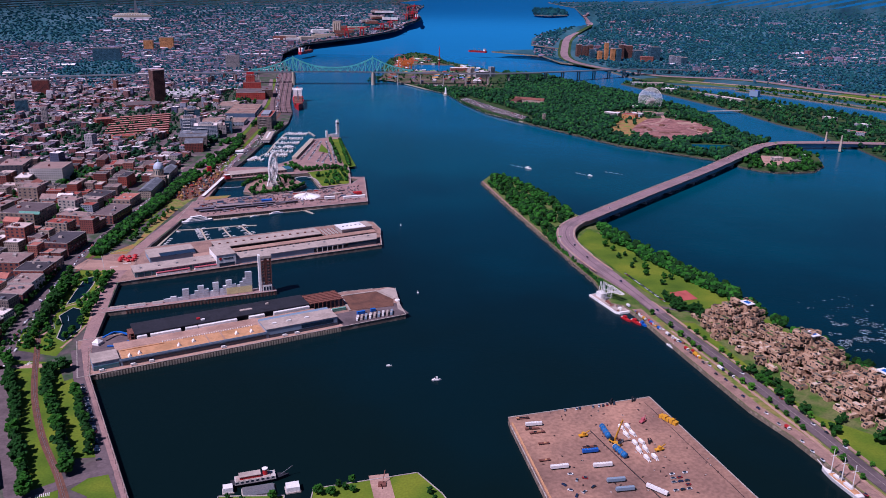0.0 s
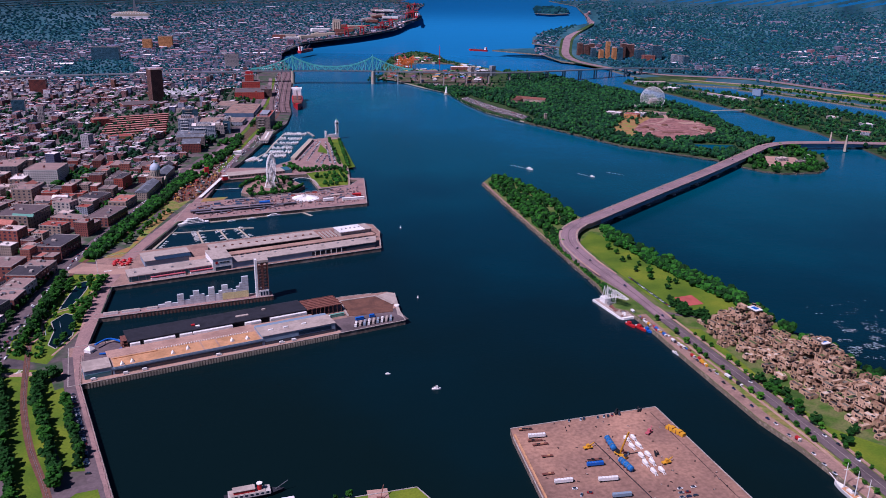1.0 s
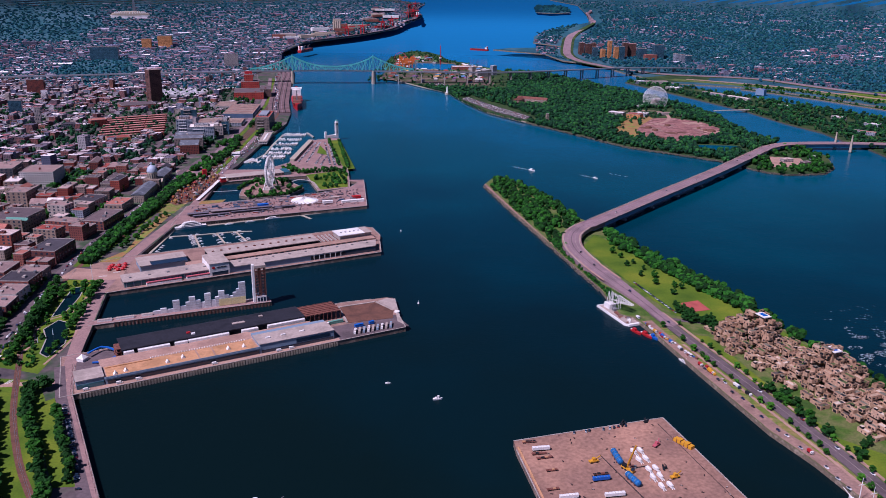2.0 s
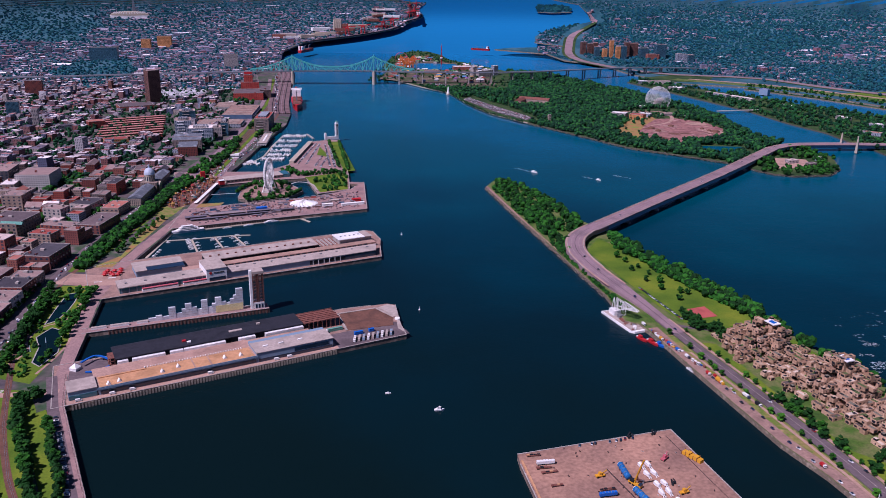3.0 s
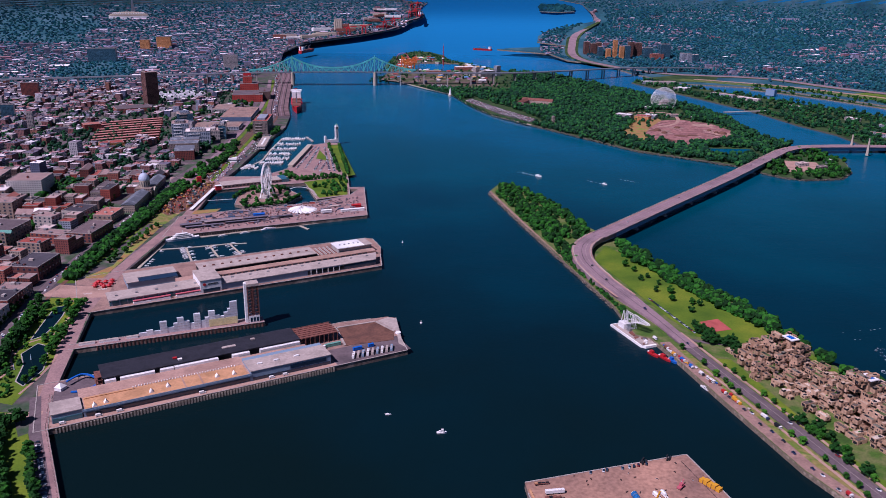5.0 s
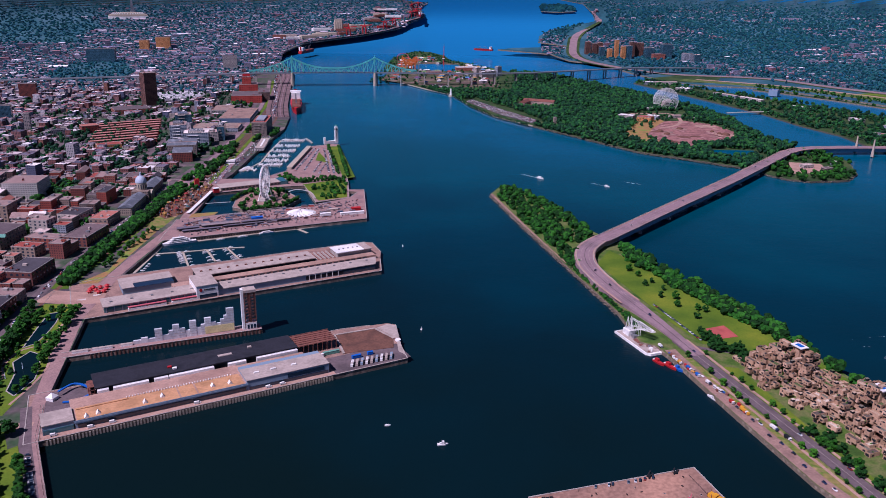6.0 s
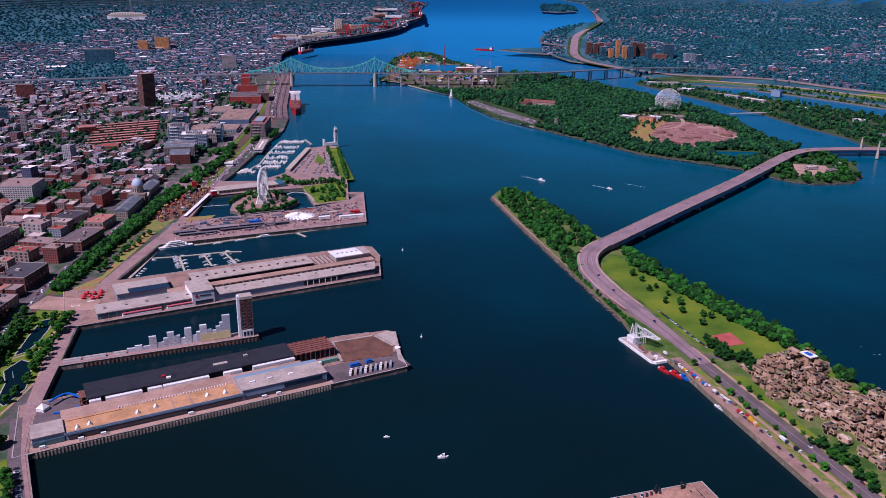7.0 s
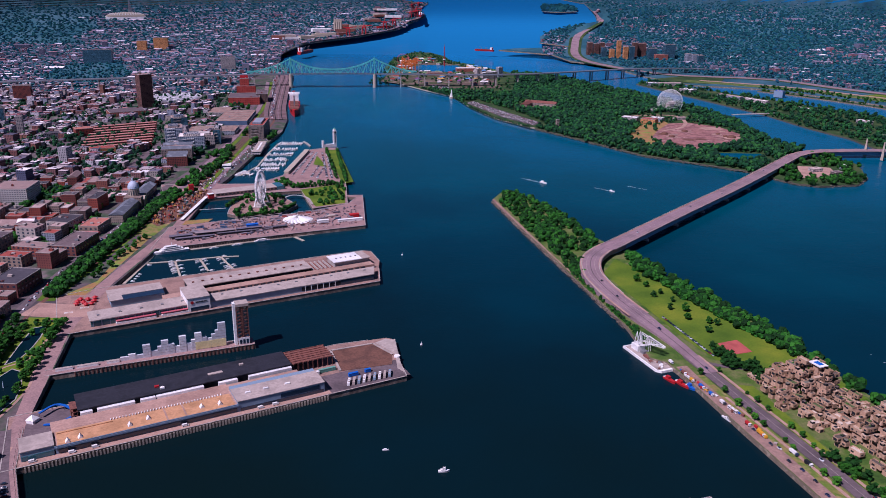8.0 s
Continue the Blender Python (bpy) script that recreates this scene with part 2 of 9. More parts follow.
# ---- building tools ----
class MB:
    """Collects corners and faces of one mesh."""
    def __init__(self):
        self.v, self.f, self.m = [], [], []

    def poly(self, pts, mat=0):
        i = len(self.v)
        self.v += [tuple(p) for p in pts]
        self.f.append(tuple(range(i, i + len(pts))))
        self.m.append(mat)
        return self

    def prism(self, outline, z0, z1, side=0, top=None, bottom=True):
        n, i = len(outline), len(self.v)
        self.v += [(x, y, z0) for x, y in outline] + [(x, y, z1) for x, y in outline]
        for k in range(n):
            j = (k + 1) % n
            self.f.append((i + k, i + j, i + n + j, i + n + k))
            self.m.append(side)
        self.f.append(tuple(range(i + n, i + 2 * n)))
        self.m.append(side if top is None else top)
        if bottom:
            self.f.append(tuple(range(i + n - 1, i - 1, -1)))
            self.m.append(side)
        return self

    def box(self, x0, y0, z0, x1, y1, z1, side=0, top=None):
        return self.prism([(x0, y0), (x1, y0), (x1, y1), (x0, y1)], z0, z1, side, top)

    def cbox(self, x, y, z0, w, d, h, side=0, top=None, rot=0.0):
        c, s = math.cos(radians(rot)), math.sin(radians(rot))
        o = [(x + c * a - s * b, y + s * a + c * b) for a, b in ((-w / 2, -d / 2), (w / 2, -d / 2), (w / 2, d / 2), (-w / 2, d / 2))]
        return self.prism(o, z0, z0 + h, side, top)

    def gable(self, x0, y0, x1, y1, z0, z1, mat=0, along="x"):
        i = len(self.v)
        if along == "x":
            ym = (y0 + y1) / 2
            self.v += [(x0, y0, z0), (x1, y0, z0), (x1, y1, z0), (x0, y1, z0), (x0, ym, z1), (x1, ym, z1)]
        else:
            xm = (x0 + x1) / 2
            self.v += [(x1, y0, z0), (x1, y1, z0), (x0, y1, z0), (x0, y0, z0), (xm, y0, z1), (xm, y1, z1)]
        for q in ((0, 1, 5, 4), (2, 3, 4, 5), (0, 4, 3), (1, 2, 5), (3, 2, 1, 0)):
            self.f.append(tuple(i + k for k in q))
            self.m.append(mat)
        return self

    def cyl(self, x, y, z0, z1, r0, r1=None, n=12, mat=0):
        r1 = r0 if r1 is None else r1
        i = len(self.v)
        for z, r in ((z0, r0), (z1, max(r1, 0.001))):
            self.v += [(x + r * math.cos(2 * math.pi * k / n), y + r * math.sin(2 * math.pi * k / n), z) for k in range(n)]
        for k in range(n):
            j = (k + 1) % n
            self.f.append((i + k, i + j, i + n + j, i + n + k))
            self.m.append(mat)
        self.f += [tuple(range(i + n, i + 2 * n)), tuple(range(i + n - 1, i - 1, -1))]
        self.m += [mat, mat]
        return self

    def beam(self, a, b, w, mat=0, h=None):
        """A square bar from a to b."""
        a, b = Vector(a), Vector(b)
        d = (b - a).normalized()
        up = Vector((0, 0, 1)) if abs(d.z) < 0.95 else Vector((0, 1, 0))
        r = d.cross(up).normalized() * w / 2
        u = r.cross(d).normalized() * (h or w) / 2
        i = len(self.v)
        for p in (a, b):
            self.v += [tuple(p + q) for q in (-r - u, r - u, r + u, -r + u)]
        for q in ((0, 1, 5, 4), (1, 2, 6, 5), (2, 3, 7, 6), (3, 0, 4, 7), (3, 2, 1, 0), (4, 5, 6, 7)):
            self.f.append(tuple(i + k for k in q))
            self.m.append(mat)
        return self

    def dome(self, x, y, z, r, h, n=16, rings=5, mat=0):
        i = len(self.v)
        for k in range(rings):
            a = math.pi / 2 * k / rings
            self.v += [(x + r * math.cos(a) * math.cos(2 * math.pi * j / n), y + r * math.cos(a) * math.sin(2 * math.pi * j / n), z + h * math.sin(a)) for j in range(n)]
        self.v.append((x, y, z + h))
        for k in range(rings - 1):
            for j in range(n):
                self.f.append((i + k * n + j, i + k * n + (j + 1) % n, i + (k + 1) * n + (j + 1) % n, i + (k + 1) * n + j))
                self.m.append(mat)
        for j in range(n):
            self.f.append((i + (rings - 1) * n + j, i + (rings - 1) * n + (j + 1) % n, i + rings * n))
            self.m.append(mat)
        return self

    def mesh(self, name, mats):
        me = bpy.data.meshes.new(name)
        me.from_pydata(self.v, [], self.f)
        for m in (mats if isinstance(mats, (list, tuple)) else [mats]):
            me.materials.append(m)
        me.polygons.foreach_set("material_index", self.m)
        me.update()
        return me


def part(name, mb, mats, parent, label=""):
    """One mesh object under a thing or a part."""
    ob = new(name, mb if isinstance(mb, bpy.types.Mesh) else mb.mesh(name, mats))
    ob.parent = parent
    return tagged(ob, label) if label else ob


def thing(name, m, label, category, group="", kind=""):
    ob = new(name)
    ob.matrix_world = m
    ob.empty_display_size = 0.1
    return tagged(ob, label, category, group, kind)


def solid(name, mb, mats, label, category, group="", kind="", m=None):
    ob = new(name, mb.mesh(name, mats))
    if m is not None:
        ob.matrix_world = m
    return tagged(ob, label, category, group, kind)


# Fitted to the camera's eye: land past 3.5 km is drawn in and lifted.
EYE_X, EYE_Y, SQUEEZE_FROM, SQUEEZE_SPAN, EYE_Z = 25.0, -63.0, 3500.0, 1280.0, 384.0


def far(x, y, z=0.0):
    """A place of the wide plain, drawn in along the camera's ray: x, y, z and the scale of things there."""
    dx, dy = x - EYE_X, y - EYE_Y
    r = math.hypot(dx, dy)
    if r <= SQUEEZE_FROM:
        return x, y, z, 1.0
    k = (SQUEEZE_FROM + SQUEEZE_SPAN * (1 - math.exp(-(r - SQUEEZE_FROM) / SQUEEZE_SPAN))) / r
    return EYE_X + dx * k, EYE_Y + dy * k, EYE_Z * (1 - k) + z * k, k


def far_all(P):
    """The same for an array of points."""
    D = P[:, :2] - np.array([EYE_X, EYE_Y])
    r = np.maximum(np.hypot(D[:, 0], D[:, 1]), 1.0)
    k = np.where(r <= SQUEEZE_FROM, 1.0, (SQUEEZE_FROM + SQUEEZE_SPAN * (1 - np.exp(-(np.maximum(r, SQUEEZE_FROM) - SQUEEZE_FROM) / SQUEEZE_SPAN))) / r)
    return np.column_stack((EYE_X + D[:, 0] * k, EYE_Y + D[:, 1] * k, EYE_Z * (1 - k) + P[:, 2] * k))


CUTS = [3000 * 1.055 ** k for k in range(52)]


def land(name, outline, z, mats, label, category, low=-3.0, wide=False, sink=0.0):
    """A piece of ground with upright edges; wide ones are cut into cells that far() draws in."""
    bm = bmesh.new()
    bm.faces.new([bm.verts.new((x, y, z)) for x, y in outline])
    if wide:
        for c in CUTS:
            for co, no in (((0, c, 0), (0, 1, 0)), ((c - 1800, 0, 0), (1, 0, 0)), ((1800 - c, 0, 0), (1, 0, 0))):
                bmesh.ops.bisect_plane(bm, geom=bm.verts[:] + bm.edges[:] + bm.faces[:], plane_co=co, plane_no=no)
        for c in range(-1050, 1051, 150):
            bmesh.ops.bisect_plane(bm, geom=bm.verts[:] + bm.edges[:] + bm.faces[:], plane_co=(c, 0, 0), plane_no=(1, 0, 0))
    bmesh.ops.recalc_face_normals(bm, faces=bm.faces)
    if sum(f.normal.z * f.calc_area() for f in bm.faces) < 0:
        bmesh.ops.reverse_faces(bm, faces=bm.faces)
    if low is not None:
        rim = [e for e in bm.edges if e.is_boundary]
        made = bmesh.ops.extrude_edge_only(bm, edges=rim)["geom"]
        for v in made:
            if isinstance(v, bmesh.types.BMVert):
                v.co.z = low
        for f in made:
            if isinstance(f, bmesh.types.BMFace):
                f.material_index = 1
    if wide:
        for v in bm.verts:
            q = far(*v.co)
            v.co = (q[0], q[1], q[2] - sink * min(1.0, (1 - q[3]) * 12))
    me = bpy.data.meshes.new(name)
    bm.to_mesh(me)
    bm.free()
    for m in mats:
        me.materials.append(m)
    return tagged(new(name, me), label, category, kind="structure")


def strip(name, line, width, z, mat, label, category, thick=0.25, kind="structure", m=None):
    """A ribbon of paving along a line of (x, y) or (x, y, z)."""
    pts = [Vector((p[0], p[1], p[2] if len(p) > 2 else z)) for p in line]
    mb, L, R = MB(), [], []
    for i, p in enumerate(pts):
        wide = width[min(i, len(width) - 1)] if isinstance(width, (list, tuple)) else width
        d = (pts[min(i + 1, len(pts) - 1)] - pts[max(i - 1, 0)])
        n = Vector((-d.y, d.x, 0)).normalized() * wide / 2
        L.append(p + n), R.append(p - n)
    for i in range(len(pts) - 1):
        mb.poly([R[i], R[i + 1], L[i + 1], L[i]])
        dn = Vector((0, 0, -thick))
        mb.poly([R[i] + dn, R[i + 1] + dn, R[i + 1], R[i]]), mb.poly([L[i], L[i + 1], L[i + 1] + dn, L[i] + dn])
        mb.poly([L[i] + dn, L[i + 1] + dn, R[i + 1] + dn, R[i] + dn])
    return solid(name, mb, mat, label, category, kind=kind, m=m)


def smooth(line, steps=6):
    """Catmull-Rom through the points."""
    P = [Vector(p) for p in line]
    out = []
    for i in range(len(P) - 1):
        a, b, c, d = P[max(i - 1, 0)], P[i], P[i + 1], P[min(i + 2, len(P) - 1)]
        for k in range(steps):
            t = k / steps
            out.append(0.5 * (2 * b + (c - a) * t + (2 * a - 5 * b + 4 * c - d) * t * t + (3 * b - a - 3 * c + d) * t ** 3))
    return [tuple(p) for p in out] + [tuple(P[-1])]


def inside(x, y, outline):
    hit, j = False, len(outline) - 1
    for i in range(len(outline)):
        (xi, yi), (xj, yj) = outline[i], outline[j]
        if (yi > y) != (yj > y) and x < (xj - xi) * (y - yi) / (yj - yi) + xi:
            hit = not hit
        j = i
    return hit


def scatter(outline, n, rng, gap=0.0, keep_out=()):
    xs, ys = [p[0] for p in outline], [p[1] for p in outline]
    out, tries = [], 0
    while len(out) < n and tries < n * 40:
        tries += 1
        x, y = rng.uniform(min(xs), max(xs)), rng.uniform(min(ys), max(ys))
        if inside(x, y, outline) and not any(inside(x, y, o) for o in keep_out):
            if not gap or all((x - a) ** 2 + (y - b) ** 2 > gap * gap for a, b in out):
                out.append((x, y))
    return out


def along(line, step, side=0.0):
    """Places every step metres on a line, shifted sideways, with the heading."""
    out, rest = [], 0.0
    for (x0, y0, *_), (x1, y1, *_) in zip(line, line[1:]):
        L = math.hypot(x1 - x0, y1 - y0)
        ux, uy = (x1 - x0) / L, (y1 - y0) / L
        while rest < L:
            out.append((x0 + ux * rest - uy * side, y0 + uy * rest + ux * side, math.degrees(math.atan2(uy, ux))))
            rest += step
        rest -= L
    return out


# ---- trees ----
def ball_data(level):
    bm = bmesh.new()
    bmesh.ops.create_icosphere(bm, subdivisions=level, radius=1)
    v = np.array([p.co[:] for p in bm.verts])
    f = np.array([[q.index for q in p.verts] for p in bm.faces])
    bm.free()
    return v, f


BALL1, BALL2 = ball_data(1), ball_data(2)


def crown_mesh(name, rng, r, h, clumps, ball, mat, rough=0.35):
    """A crown of many leafy clumps with gaps, r wide and h high, from z 0."""
    V, F, n = [], [], 0
    bv, bf = ball
    for k in range(clumps):
        u = rng.uniform(0, 1)
        a = k * 2.4 + rng.uniform(-0.5, 0.5)
        wide = math.sin(math.pi * (0.12 + 0.8 * u)) ** 0.7
        q = r * wide * math.sqrt(rng.uniform(0.05, 1)) * 0.8
        s = r * (rng.uniform(0.2, 0.38) if clumps > 20 else rng.uniform(0.28, 0.5))
        P = bv * np.array([s, s, s * 0.75]) * (1 + rough * (np.random.rand(len(bv), 1) - 0.5) * 2)
        V.append(P + np.array([q * math.cos(a), q * math.sin(a), h * u * 0.85 + s * 0.4]))
        F.append(bf + n)
        n += len(bv)
    me = bpy.data.meshes.new(name)
    me.from_pydata(np.concatenate(V).tolist(), [], np.concatenate(F).tolist())
    me.materials.append(mat)
    return me


def trunk_mesh(h, r, rng):
    mb = MB().cyl(0, 0, -0.3, h, r, r * 0.6, 7)
    for k in range(4):
        a = k * 1.6 + rng.uniform(0, 0.6)
        mb.beam((0, 0, h * rng.uniform(0.6, 0.95)), (math.cos(a) * h * 0.5, math.sin(a) * h * 0.5, h * rng.uniform(1.3, 1.7)), r * 0.5)
    return mb.mesh("trunk", M_BARK)


_rt = random.Random(5)
TREES = []
for _k, (_r, _h, _t, _m) in enumerate(((4.6, 8.0, 2.6, 0), (5.4, 9.5, 3.0, 1), (3.8, 7.5, 2.4, 1), (4.2, 7.0, 2.2, 2), (6.2, 10.5, 3.4, 0), (3.0, 5.5, 2.0, 1))):
    TREES.append((trunk_mesh(_t, 0.3, _rt), crown_mesh("crown", _rt, _r, _h, 24, BALL2, LEAVES[_m], 0.5), _t * 0.8))
TREE_LABELS = ["deep green broadleaf tree with a full rounded crown", "green maple with a wide uneven crown", "slim mid-green park tree with an open crown",
               "bright green young tree with a loose crown", "large old dark green tree with a broad crown", "small green street tree beside the paving"]


def tree(x, y, z, kind=0, scale=1.0, group="park trees"):
    t = thing("tree", pose(x, y, z, 0, 0, (x * 37 + y * 17) % 360) @ Matrix.Diagonal((scale, scale, scale, 1)), TREE_LABELS[kind], "tree", group)
    tr, cr, up = TREES[kind]
    part("trunk", tr, None, t)
    c = part("crown", cr, None, t)
    c.location.z = up
    return t


def woods(name, places, rng, mat, label, size=(4, 7), clumps=5, ball=BALL1, wide=False, tall=1.0):
    """Trees that nobody could count, in one mesh. places: x, y, z."""
    V, F, n = [], [], 0
    bv, bf = ball
    for x, y, z in places:
        k = far(x, y, z)[3] if wide else 1.0
        r = rng.uniform(*size) * (1 if k > 0.98 else 1 + 2.6 * (1 - k))
        low = 1.0 if k > 0.98 else 0.75
        for c in range(clumps):
            a, q = rng.uniform(0, 6.28), r * rng.uniform(0, 0.6)
            s = r * rng.uniform(0.4, 0.65)
            P = bv * np.array([s, s, s * 0.85 * low]) * (0.72 + 0.56 * np.random.rand(len(bv), 1))
            Q = P + np.array([x + q * math.cos(a), y + q * math.sin(a), z + r * tall * rng.uniform(0.35, 1.35) * low])
            V.append(far_all(Q) if wide else Q)
            F.append(bf + n)
            n += len(bv)
    me = bpy.data.meshes.new(name)
    me.from_pydata(np.concatenate(V).tolist(), [], np.concatenate(F).tolist())
    me.materials.append(mat)
    return tagged(new(name, me), label, "trees", kind="stuff")


# ---- river and land ----
LEVEL = -1.5          # the river stands low against the quays


def afloat(x, y):
    """A place fitted to the camera's view at quay height, slid along its ray to the river."""
    return EYE_X + (x - EYE_X) * 1.0039, EYE_Y + (y - EYE_Y) * 1.0039


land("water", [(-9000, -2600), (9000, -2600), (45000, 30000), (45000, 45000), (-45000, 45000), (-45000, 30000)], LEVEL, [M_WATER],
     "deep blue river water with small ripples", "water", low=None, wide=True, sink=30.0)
BANK = [(-140, 255), (-213, 381), (-327, 579), (-352, 640), (-376, 741), (-400, 838), (-412, 985), (-409, 1119), (-404, 1240), (-414, 1354), (-425, 1472), (-420, 1560),
        (-423, 1807), (-419, 2069), (-441, 2245), (-510, 2560), (-569, 2900), (-624, 3271), (-790, 3800), (-860, 4200), (-851, 4820), (-588, 5480), (-413, 6216), (-360, 7200), (-294, 8056),
        (-446, 10167), (-406, 11883), (-921, 13579), (-500, 16000), (3000, 20000), (4000, 44000), (-44000, 44000), (-44000, 30000), (-6000, 2500), (-1500, 200)]
land("ground", BANK, 4.0, [M_TOWN, M_QWALL], "grey town ground with paved quay edge along the river", "ground", wide=True)
SOUTH = [(688, 3803), (552, 3960), (500, 4300), (239, 4529), (330, 4640), (679, 4776), (508, 5081), (560, 5600), (694, 6231), (1000, 7000), (1243, 7591), (1500, 9500), (1812, 12378), (1700, 15000),
         (5500, 19000), (9000, 44000), (44000, 44000), (44000, 20000), (6000, 1500), (1900, 1500), (1560, 2330), (1437, 2542), (1365, 2659), (1251, 2855), (1120, 3020), (893, 3110), (760, 3400)]
land("ground_south", SOUTH, 3.0, [M_HAZEGROUND, M_ROCK], "haze-tinted suburban ground on the far shore", "ground", wide=True)
HELENE = [(-287, 3991), (-292, 3585), (-200, 3075), (-80, 2870), (5, 2745), (62, 2515), (131, 2316), (228, 2166), (365, 1958), (444, 1838), (548, 1757), (640, 1682), (702, 1768), (830, 1915), (795, 2010), (788, 2120), (793, 2250), (780, 2390), (735, 2600),
          (645, 2800), (545, 3020), (455, 3230), (385, 3330), (245, 3430), (175, 3580), (80, 3770), (-10, 3890), (-40, 4120), (-120, 4330), (-215, 4330)]
land("island_ground", HELENE, 3.0, [M_ISLE, M_SHORE], "wooded green island ground with a stony shore", "ground", wide=True)
NOTRE = [(690, 3130), (825, 2740), (925, 2440), (965, 2220), (1010, 2080), (1015, 1960), (1030, 1874), (1029, 1723), (1500, 1300), (1900, 1500), (1320, 2306), (1261, 2428), (1149, 2594), (1028, 2796), (914, 2967), (760, 3230)]
land("island_ground_east", NOTRE, 2.5, [M_ISLE, M_SHORE], "low green island beyond the narrow channel", "ground")
DYKE = [(1480, 2420), (1390, 2560), (1290, 2740), (1180, 2900), (1100, 2985), (1085, 2970), (1165, 2880), (1275, 2720), (1375, 2540), (1465, 2400)]
land("island_ground_dyke", DYKE, 2.0, [M_ISLE, M_ROCK], "long grassy dyke in the seaway channel", "ground")
ISLET = [(671, 1691), (660, 1630), (690, 1590), (728, 1573), (807, 1588), (853, 1648), (890, 1773), (865, 1850), (800, 1850), (720, 1770)]
land("island_ground_small", ISLET, 2.5, [M_ISLE, M_SHORE], "small green island under the bridge", "ground")
FARISLE = [(950, 9600), (1100, 9400), (1350, 9700), (1300, 10400), (1050, 10500)]
land("island_ground_far", FARISLE, 3.0, [M_HAZEGROUND, M_ROCK], "far wooded island in the river", "ground", wide=True)
HAVRE = [(88, 1434), (134, 1236), (188, 1018), (221, 887), (230, 803), (246, 792), (257, 757), (268, 713), (283, 655), (314, 540), (334, 493), (350, 440), (372, 362), (402, 250), (640, 250), (560, 480), (478, 602), (458, 645), (425, 725), (405, 800), (395, 850), (373, 912), (313, 1032), (273, 1149),
         (236, 1221), (200, 1348), (140, 1480), (111, 1500)]
land("ground_peninsula", HAVRE, 3.5, [M_PARK, M_ROCK], "narrow green peninsula with a stony river edge", "ground")


# ---- quays and piers of the old harbour ----
ANG = 29.5
P2, P3, P4 = pose(-325, 580, 0, 0, 0, ANG), pose(-400, 838, 0, 0, 0, ANG), pose(-404, 1119, 0, 0, 0, ANG)
CV = pose(-376, 741, 0, 0, 0, 23.5)
BK = pose(84, 514, 0, 0, 0, 17.9)


def pier(name, m, outline, label, z=4.03, top=M_QUAY, wall=M_QWALL, kerb=True):
    mb = MB().prism(outline, -3, z, 0, 1)
    ob = solid(name, mb, [wall, top], label, "pier", kind="structure", m=m)
    n = len(outline)
    for i in range(n):
        (x0, y0), (x1, y1) = outline[i], outline[(i + 1) % n]
        L = math.hypot(x1 - x0, y1 - y0)
        if kerb and L > 30:
            k = MB().beam((x0, y0, z + 0.2), (x1, y1, z + 0.2), 0.9, h=0.4)
            part("kerb", k, M_CONC, ob)
    return ob


p2 = pier("pier_cruise", P2, [(-14, 0), (347, 0), (354, 30), (373, 84), (366, 92), (346, 95), (311, 101), (60, 92), (-5, 92)], "long concrete cruise pier with timber fenders along its water face")
fender = MB().box(-0.7, -0.9, -2.4, 0.7, 0.0, 3.2).mesh("fender", M_STONE)
for i in range(92):
    f = part("fender", fender, None, p2)
    f.location = (4 + i * 2.85, -0.05, 0)
part("paving", MB().box(0, 1.5, 4.0, 268, 8, 4.06), M_PAVE, p2)
part("apron", MB().box(268, 1.5, 4.0, 352, 38, 4.05), M_ASPH, p2)
part("earth_bed", MB().prism([(292, 40), (300, 88), (347, 84), (354, 50), (345, 30)], 4.0, 4.5), M_DIRT, p2, "bare brown earth bed on the pier's end")
for a, b in (((292, 40), (300, 88)), ((300, 88), (347, 84)), ((347, 84), (355, 50))):
    part("bed_edge", MB().beam((*a, 4.6), (*b, 4.6), 2.4, h=1.0), M_LGREY, p2)
part("beacon_base", MB().cyl(357, 44, 4, 5.4, 3.2, 3.2, 16), M_WHITE, p2)
part("tip_paving", MB().prism([(349, 6), (354, 30), (372, 83), (365, 90), (350, 86), (358, 50), (346, 20)], 4.0, 4.1), M_LGREY, p2)
part("forecourt", MB().box(0, 40, 4.0, 50, 90, 4.06), M_ASPH, p2)

# cruise terminal: front hall with a timber roof terrace, grey-roofed hall, glazed head block
term = thing("cruise_terminal", P2, "long low terminal hall with a timber roof terrace and glazed base", "building")
part("hall", MB().box(28, 8, 4.05, 180, 40, 10.2), M_BLUEW, term)
part("glazed_base", MB().box(30, 7.6, 4.6, 179, 8.0, 8.2), M_GLASS, term)
part("roof_slab", MB().box(27, 6.2, 10.2, 180.5, 52, 11.2), M_PAVE, term)
part("fascia", MB().box(26.9, 6.0, 10.0, 180.6, 6.2, 11.3), M_BLUEW, term)
part("deck", MB().box(30, 9, 11.2, 178, 32, 11.35), M_WOOD, term, "honey-brown timber roof deck")
part("promenade_deck", MB().box(36, 34, 11.2, 250, 50, 11.33), M_PAVE, term)
part("parapet", MB().box(27, 6.2, 11.2, 180.5, 6.7, 12.4), M_BLUEW, term)
part("planter_edge", MB().box(31, 28, 11.35, 75, 29.5, 12.2), M_WOOD, term)
for i in range(38):
    part("baluster", MB().box(74 + i * 2.6, 31.2, 11.35, 74.5 + i * 2.6, 33.6, 12.3), M_WHITE, term)
for x, y in ((48, 14), (88, 15), (104, 19), (150, 18), (166, 16), (38, 12)):
    part("skylight", MB().gable(x - 2, y - 2.4, x + 2, y + 2.4, 11.35, 14.4, along="y"), M_WHITE, term, "white wedge-shaped skylight")
